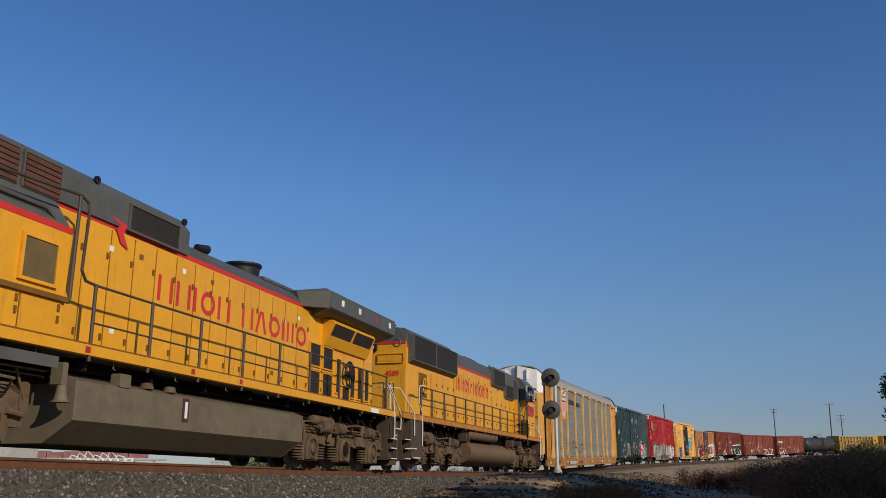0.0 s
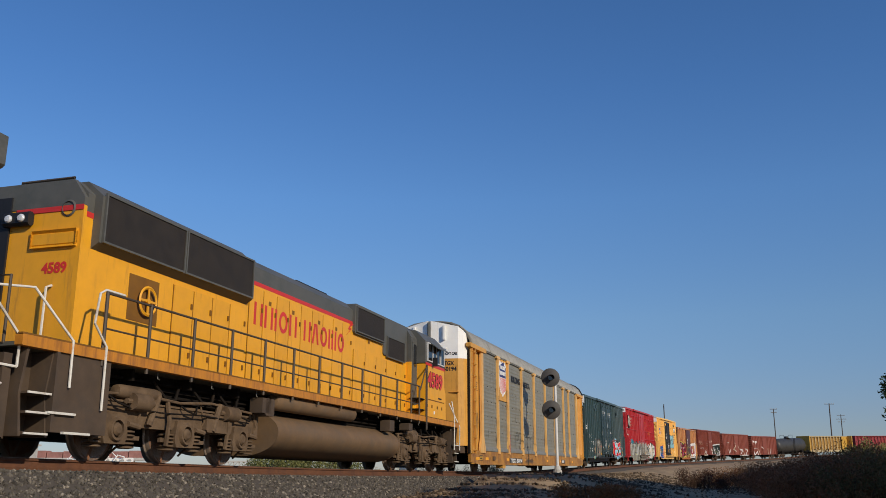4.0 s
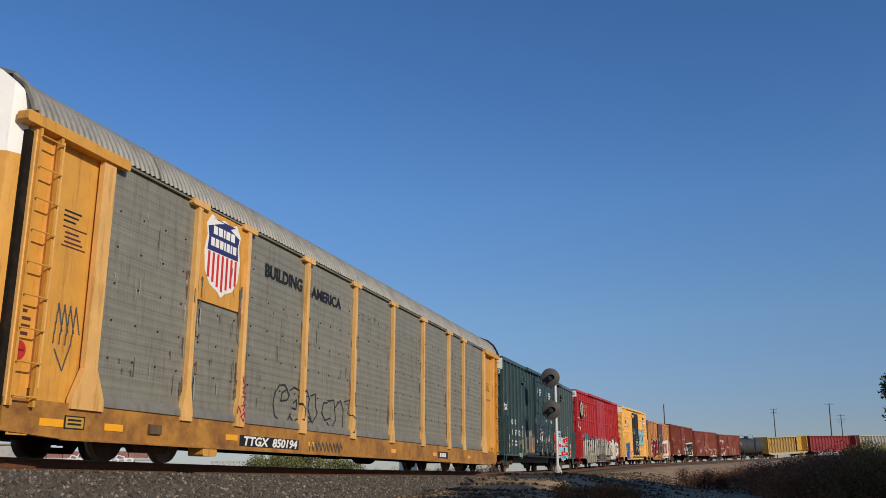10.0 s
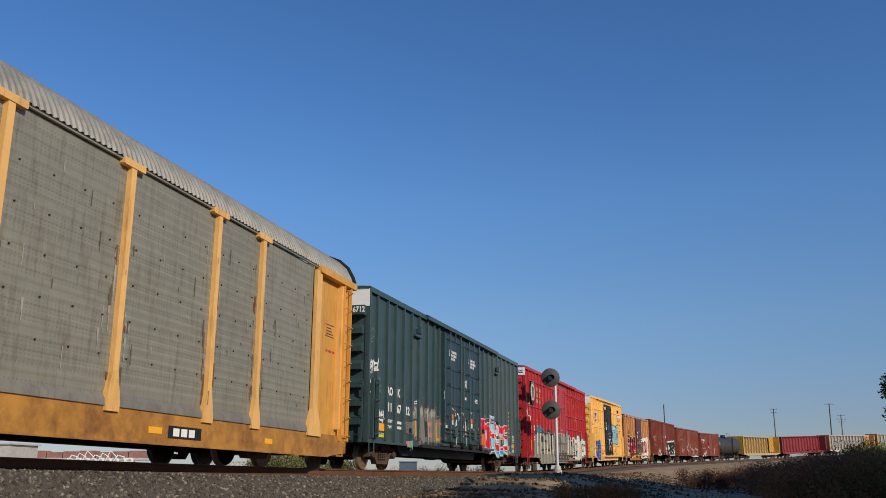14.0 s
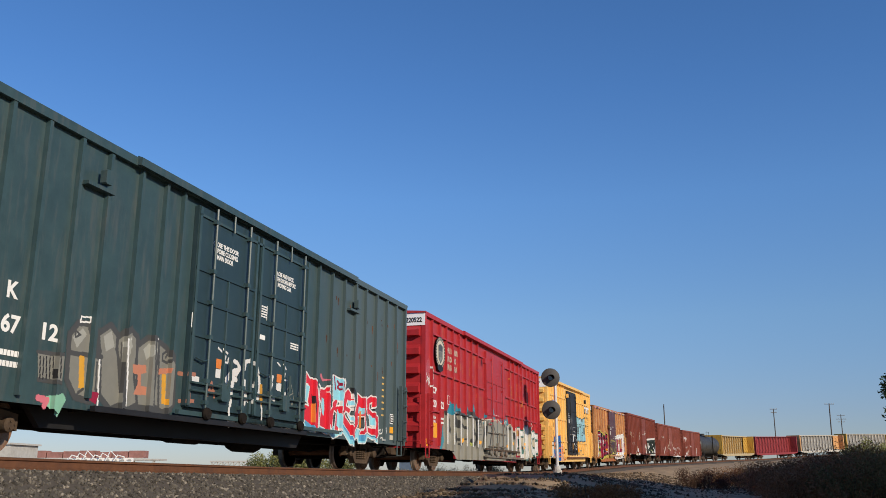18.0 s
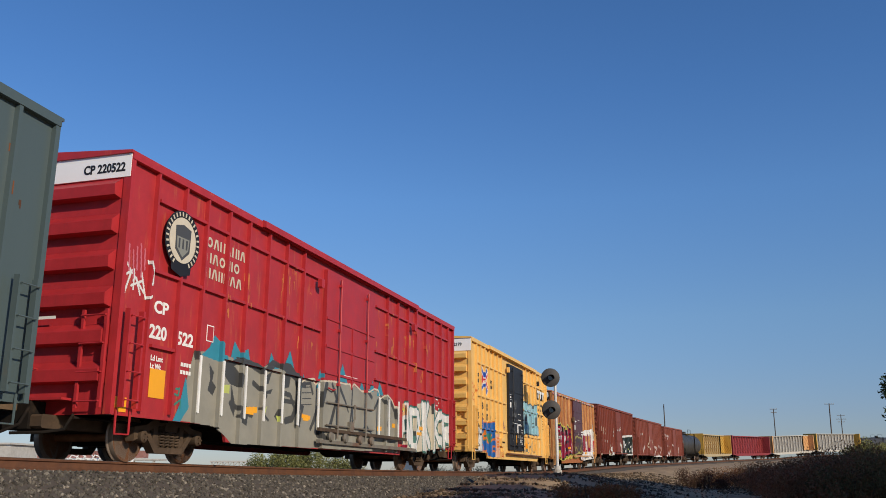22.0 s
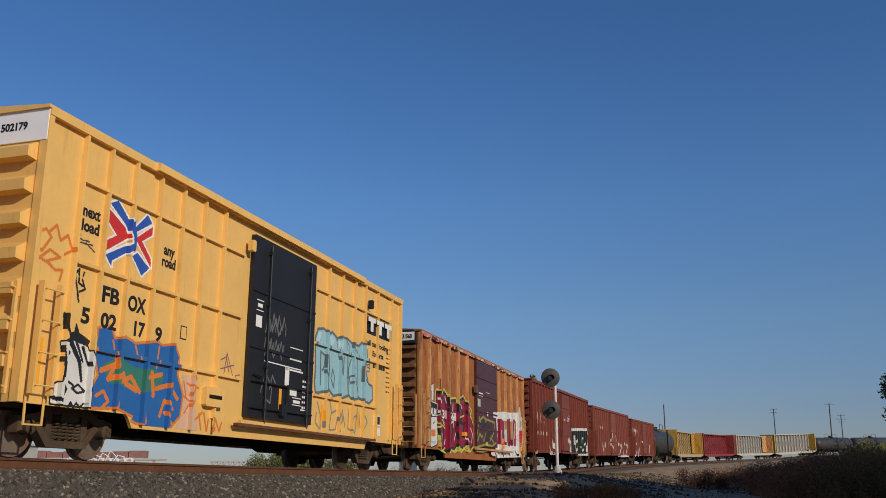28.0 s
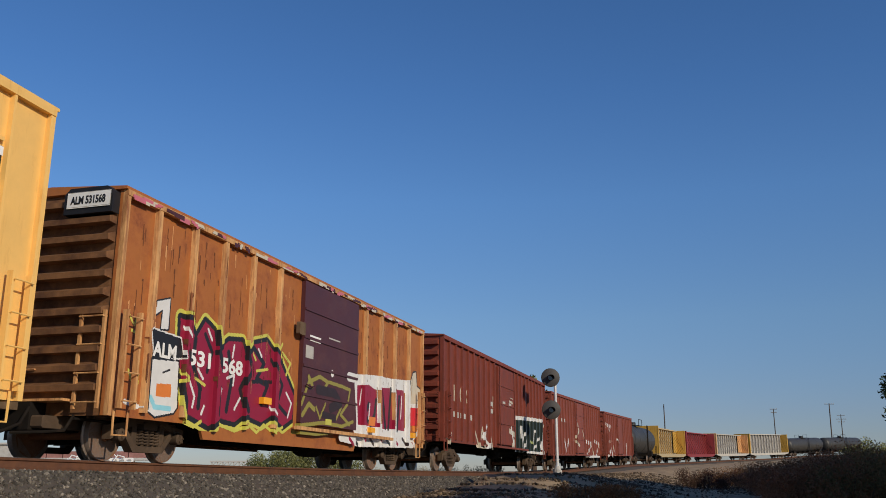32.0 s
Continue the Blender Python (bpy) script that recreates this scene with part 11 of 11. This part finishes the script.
cv.stroke([(-2.09, 3.1), (-2.11, 2.66)], 0.04, 1)
cv.stroke([(0.55, 3.35), (1.27, 3.3)], 0.05, 1)
cv.stroke([(0.66, 3.12), (1.26, 3.08)], 0.05, 1)
cv.put(kcs, (S_WHITE, S_CREAM, S_DGREEN, spray("pale_lime", (0.42, 0.46, 0.20))), "cream scrawls and a white-edged dark graffiti panel", [-8.7 + 0.84 * k for k in range(9)] + [2.6 + 0.84 * k for k in range(8)], 0.09, ky, kp, [(-1.45, 1.8, ky - 0.02)])
for x, z in ((-2.6, 2.7), (-2.6, 2.4), (-0.7, 2.85), (0.5, 2.85)):
    blocks((0.5,), 0.18, x, z, ky - 0.024 if abs(x) < 1.5 else kp - 0.004, 0.1, M_CONC, kcs)

# ---- oxide cars ----
for car, runs in ((b2, (
        ([(-5.45, 1.82), (-4.89, 1.13), (-4.04, 1.85), (-3.78, 1.1)], 0.1, 0),
        ([(-1.3, 3.11), (-0.65, 2.47), (-2.12, 1.88), (-0.52, 1.52)], 0.1, 1),
        ([(2.57, 1.85), (5.15, 1.68), (2.98, 0.96)], 0.13, 0),
        ([(4.9, 1.78), (6.02, 0.86)], 0.12, 1),
        ([(6.6, 1.91), (8.73, 1.72), (7.04, 0.96)], 0.12, 0),
        ([(8.7, 1.61), (9.54, 0.86)], 0.11, 1),
        ([(2.32, 0.86), (9.21, 0.79)], 0.08, 0),
        ([(0.88, 2.5), (1.37, 2.03)], 0.06, 1),
    )), (b3, (
        ([(-6.9, 3.35), (-6.78, 2.78)], 0.16, 0),
        ([(-6.92, 3.3), (-4.47, 3.19)], 0.14, 0),
        ([(-5.52, 3.16), (-5.31, 2.86)], 0.1, 0),
        ([(-6.82, 1.64), (-6.18, 0.85), (-4.54, 1.43), (-4.11, 0.84)], 0.13, 0),
        ([(-4.06, 2.02), (-2.84, 0.96)], 0.12, 1),
        ([(-2.07, 2.4), (-0.93, 1.94)], 0.08, 0),
        ([(2.11, 1.84), (2.17, 1.01)], 0.2, 1),
        ([(3.91, 1.86), (3.61, 1.01)], 0.14, 0),
    ))):
    cv = Canvas(-9.2, 9.2, 0.75, 3.9, 0.03)
    for pts_, r_, c_ in runs:
        cv.stroke(pts_, r_, c_)
    cv.put(car, (S_WHITE, S_CREAM), "patches of white sprayed graffiti", (), 0.1, -1.55, -1.48, [(-1.6, 1.6, -1.57)])
    blocks((0.35,) * 4, 0.2, -6.4, 2.9 if car is b2 else 1.9, -1.485, 0.15, M_CONC, car)
# ---- auto carrier: rust at the panel edges and fine dirt runs ----
cv = Canvas(-12.2, 11.8, 1.05, 4.8, 0.022)
rr_ = random.Random(77)
for k in range(150):
    e = rr_.choice([-9.65, -7.72, -4.79, -1.77, 1.2, 4.1, 7.03, 8.97]) + rr_.choice([-0.16, 0.16, -0.2, 0.24]) + rr_.uniform(-0.05, 0.05)
    z = rr_.uniform(1.3, 3.6)
    cv.stroke([(e, z), (e + 0.01, z - rr_.uniform(0.05, 0.5))], rr_.uniform(0.012, 0.03), k % 3, 0.011)
for k in range(110):
    x, z = rr_.uniform(-12.0, 11.5), rr_.uniform(1.3, 4.5)
    cv.stroke([(x, z), (x + 0.005, z - rr_.uniform(0.04, 0.35))], 0.013, 1 + k % 2, 0.011)
cv.put(rack, (mat("rust_bloom", (0.20, 0.085, 0.035), 0.9), mat("dirt_run", (0.12, 0.105, 0.08), 0.9), mat("pale_scratch", (0.36, 0.34, 0.29), 0.6)), "rust and dirt runs on the grey screens", [-9.65, -7.72, -4.79, -1.77, 1.2, 4.1, 7.03, 8.97], 0.17, -1.58, -1.488, [(-9.58, -7.79, -1.524)])
# ---- auto carrier tags ----
cv = Canvas(-7.3, -1.3, 0.7, 2.1, 0.012)
cv.stroke([(-5.49, 1.66), (-5.65, 1.78), (-5.92, 1.75), (-6.13, 1.55), (-6.18, 1.31), (-6.09, 1.08), (-5.81, 0.93), (-5.49, 0.97), (-5.32, 1.15)], 0.017, 0)
cv.stroke([(-5.82, 1.41), (-5.78, 1.59), (-5.55, 1.69), (-5.41, 1.56), (-5.52, 1.45), (-5.82, 1.41)], 0.017, 0)
cv.stroke([(-5.39, 1.68), (-5.18, 1.77), (-4.92, 1.73), (-4.92, 1.44), (-4.73, 1.31), (-4.76, 1.05), (-5.03, 1.06), (-5.14, 0.95), (-5.35, 1.11)], 0.017, 0)
cv.stroke([(-5.2, 1.41), (-5.02, 1.5), (-5.05, 1.28), (-5.25, 1.29)], 0.017, 0)
cv.stroke([(-4.78, 1.71), (-4.52, 1.78), (-4.35, 1.57), (-4.42, 1.34), (-4.22, 1.09), (-4.48, 0.94), (-4.71, 1.16)], 0.017, 0)
cv.stroke([(-4.29, 1.65), (-4.01, 1.72), (-4.0, 1.41), (-3.88, 1.27), (-4.14, 1.02), (-4.37, 1.15)], 0.017, 0)
cv.stroke([(-3.31, 1.56), (-3.54, 1.54), (-3.63, 1.29), (-3.41, 1.12), (-3.11, 1.2)], 0.017, 0)
cv.stroke([(-3.24, 1.61), (-2.92, 1.66), (-2.78, 1.17), (-3.07, 0.9), (-3.3, 1.08)], 0.017, 0)
cv.stroke([(-2.82, 1.49), (-2.51, 1.68), (-2.31, 1.45), (-2.34, 0.95), (-2.7, 0.89)], 0.017, 0)
cv.stroke([(-2.25, 1.67), (-1.9, 1.74), (-2.0, 1.39), (-1.63, 1.25), (-1.72, 0.91), (-2.16, 0.88)], 0.017, 0)
cv.put(rack, (S_BLACK,), "looping dark sprayed tag outlines", [-7.72, -4.79, -1.77], 0.17, -1.58, -1.488)
cv = Canvas(-8.2, -7.3, 0.7, 2.4, 0.012)
cv.stroke([(-7.71, 1.74), (-7.66, 1.62), (-7.6, 1.75)], 0.018, 0)
cv.stroke([(-7.68, 1.52), (-7.57, 1.59), (-7.67, 1.43), (-7.57, 1.41)], 0.018, 0)
cv.stroke([(-7.68, 1.34), (-7.55, 1.34), (-7.65, 1.22)], 0.018, 0)
cv.stroke([(-7.7, 1.15), (-7.56, 1.2), (-7.64, 1.06)], 0.018, 0)
cv.stroke([(-7.72, 1.02), (-7.83, 1.14), (-7.86, 1.01)], 0.018, 0)
cv.stroke([(-7.57, 1.04), (-7.71, 0.94), (-7.6, 0.85), (-7.56, 1.01)], 0.018, 0)
cv.put(rack, (S_CRIM,), "thin dark red scribble down a post", (), 0.1, -1.578, -1.578)
cv = Canvas(-5.3, -2.4, 0.30, 0.62)
for k in range(9):
    cv.stroke([(-4.35 + 0.22 * k, 0.36), (-4.28 + 0.22 * k, 0.58), (-4.16 + 0.22 * k, 0.40), (-4.2 + 0.22 * k, 0.52)], 0.016, 0)
cv.put(rack, (S_DGREY,), "thin dark scribble on the sill", (), 0.1, -1.535, -1.535)
cv = Canvas(-13.3, -12.5, 1.2, 2.6)
for k in range(4):
    cv.stroke([(-13.15 + 0.13 * k, 1.7), (-13.1 + 0.13 * k, 2.3), (-12.98 + 0.13 * k, 1.9)], 0.014, 0)
cv.stroke([(-13.1, 1.6), (-12.9, 1.3), (-12.75, 1.75)], 0.014, 0)
cv.put(rack, (S_DGREY,), "thin dark sprayed scribble", (), 0.1, -1.5, -1.43)

# ---- locking gear on the plug doors of the red and yellow cars ----
def plug_gear(car, x0, x1, z0, z1, y, m_hi, m_lo, z_split, bars):
    for x in bars:
        part("lock_bar", Mesh().cyl((x, y - 0.08, z_split), (x, y - 0.08, z1), 0.024, 7), m_hi, car)
        part("lock_bar", Mesh().cyl((x, y - 0.08, z0), (x, y - 0.08, z_split), 0.026, 7), m_lo, car)
        for z in (z0 + 0.25, z_split, (z_split + z1) / 2, z1 - 0.2):
            part("bar_guide", Mesh().box(x - 0.05, x + 0.05, y - 0.10, y - 0.018, z, z + 0.07), m_lo if z < z_split else m_hi, car)
    for z in (z0 + 0.3, z0 + 0.85):
        part("cross_rod", Mesh().cyl((x0 + 0.1, y - 0.07, z), (x1 - 0.1, y - 0.07, z + 0.02), 0.022, 6), m_lo, car)
    part("door_crank", Mesh().tube([((x0 + x1) / 2, y - 0.08, z0 + 0.3), ((x0 + x1) / 2 + 0.12, y - 0.12, z0 + 0.55), ((x0 + x1) / 2 + 0.10, y - 0.12, z0 + 0.9)], 0.03, 6), m_lo, car)
    part("gear_box", Mesh().box((x0 + x1) / 2 - 0.14, (x0 + x1) / 2 + 0.10, y - 0.11, y - 0.018, z0 + 0.2, z0 + 0.46, 0.02), m_lo, car)


M_GEARG = mat("grey_sprayed_gear", (0.20, 0.18, 0.145), 0.6, vary=0.25, stain=(0.16, 0.07, 0.04), amount=0.35)
plug_gear(red, -1.6, 1.7, 0.7, 4.75, -1.6, M_CRED, M_GEARG, 2.0, (-0.83, 1.04))
part("door_stile", Mesh().box(0.08, 0.13, -1.645, -1.618, 2.0, 3.6), M_CRED, red)
plug_gear(fbox, -1.55, 1.55, 0.85, 4.7, -1.6, M_BLACK, M_BLACK, 2.0, (-0.88, 1.16))
part("door_track", Mesh().box(-1.9, 5.2, -1.70, -1.6, 0.55, 0.64, 0.01), M_GEARG, red)
for x in (-1.3, -0.4, 0.6, 1.4):
    part("roller", Mesh().lathe([(0.0, -0.05), (0.10, -0.05), (0.12, 0.0), (0.10, 0.05), (0.0, 0.05)], (x, -1.71, 0.72), "y", 14), M_GEARG, red)
# rust runs and pale scuffs on the rusty car's panels, plus painted post shade
cv = Canvas(-7.8, 7.8, 1.0, 4.35, 0.022)
rr_ = random.Random(31)
for k in range(260):
    x, z = rr_.uniform(-7.6, 7.6), rr_.uniform(1.6, 4.3)
    if -1.2 < x < 2.4:
        continue
    cv.stroke([(x, z), (x + rr_.uniform(-0.01, 0.02), z - rr_.uniform(0.05, 0.5))], rr_.uniform(0.011, 0.022), (0, 0, 1, 2)[k % 4], 0.011)
# dark marks down one side of each post stand in for its shadow
for x in alm_ribs:
    for k in range(9):
        z = 1.0 + 0.37 * k + rr_.uniform(-0.1, 0.1)
        cv.stroke([(x + 0.10, z), (x + 0.11, z - rr_.uniform(0.1, 0.3))], 0.03, 0, 0.012)
cv.put(alm, (mat("dark_rust_and_shade", (0.15, 0.05, 0.02), 0.9), mat("pale_orange_scuff", (0.62, 0.30, 0.12), 0.7), mat("brown_run", (0.26, 0.09, 0.035), 0.9)), "dark rust runs, pale scuffs and painted post shade on the panels", alm_ribs, 0.14, ay, ap + 0.002)
# flaking paint along the rusty car's eave, and grime on its panels
cv = Canvas(-8.0, 8.0, 4.36, 4.50, 0.03)
rr_ = random.Random(21)
for k in range(60):
    x = rr_.uniform(-7.9, 7.9)
    cv.stroke([(x, 4.38 + rr_.random() * 0.1), (x + rr_.uniform(0.05, 0.5), 4.40 + rr_.random() * 0.08)], rr_.uniform(0.02, 0.05), k % 3)
cv.put(alm, (S_CREAM, M_MAROON, S_PINK), "flaking white and maroon paint along the eave", (), 0.1, -1.57, -1.57)
part("door_track", Mesh().box(-2.0, 5.6, -1.70, -1.6, 0.74, 0.80, 0.01), M_RAIL, fbox, "rusty lower door track")
part("text_line", Mesh().box(-0.9, 0.9, fy - 0.026, fy - 0.02, 2.16, 2.185), M_WHITE, fbox)
for x, z, w_, h_ in ((-1.35, 3.2, 0.3, 0.02), (-1.35, 3.42, 0.3, 0.02), (-1.3, 3.28, 0.2, 0.08), (0.3, 2.62, 0.65, 0.02), (0.5, 1.5, 0.45, 0.02), (0.5, 1.34, 0.45, 0.02), (0.55, 1.39, 0.35, 0.07), (1.15, 1.9, 0.2, 0.03), (1.15, 1.8, 0.16, 0.03), (1.15, 1.7, 0.22, 0.03), (0.95, 1.25, 0.3, 0.03), (1.1, 1.15, 0.2, 0.03)):
    part("door_text", Mesh().box(x, x + w_, fy - 0.026, fy - 0.02, z, z + h_), M_WHITE, fbox)
# ---------------- everything that moves ----------------
def motions():
    for ob, s0, half in RUNNING:
        walk(ob, [(t, car_pose(s0 - gone(t), half)) for t in range(33)])
    for w, dx, r in ROLLING:
        rows = []
        for k in range(241):
            t = k * 32.0 / 240
            a = -math.degrees(gone(t) / r)
            rows.append((t, pose(dx, 0, r, 0, (a + 180) % 360 - 180, 0)))
        walk(w, rows)


motions()
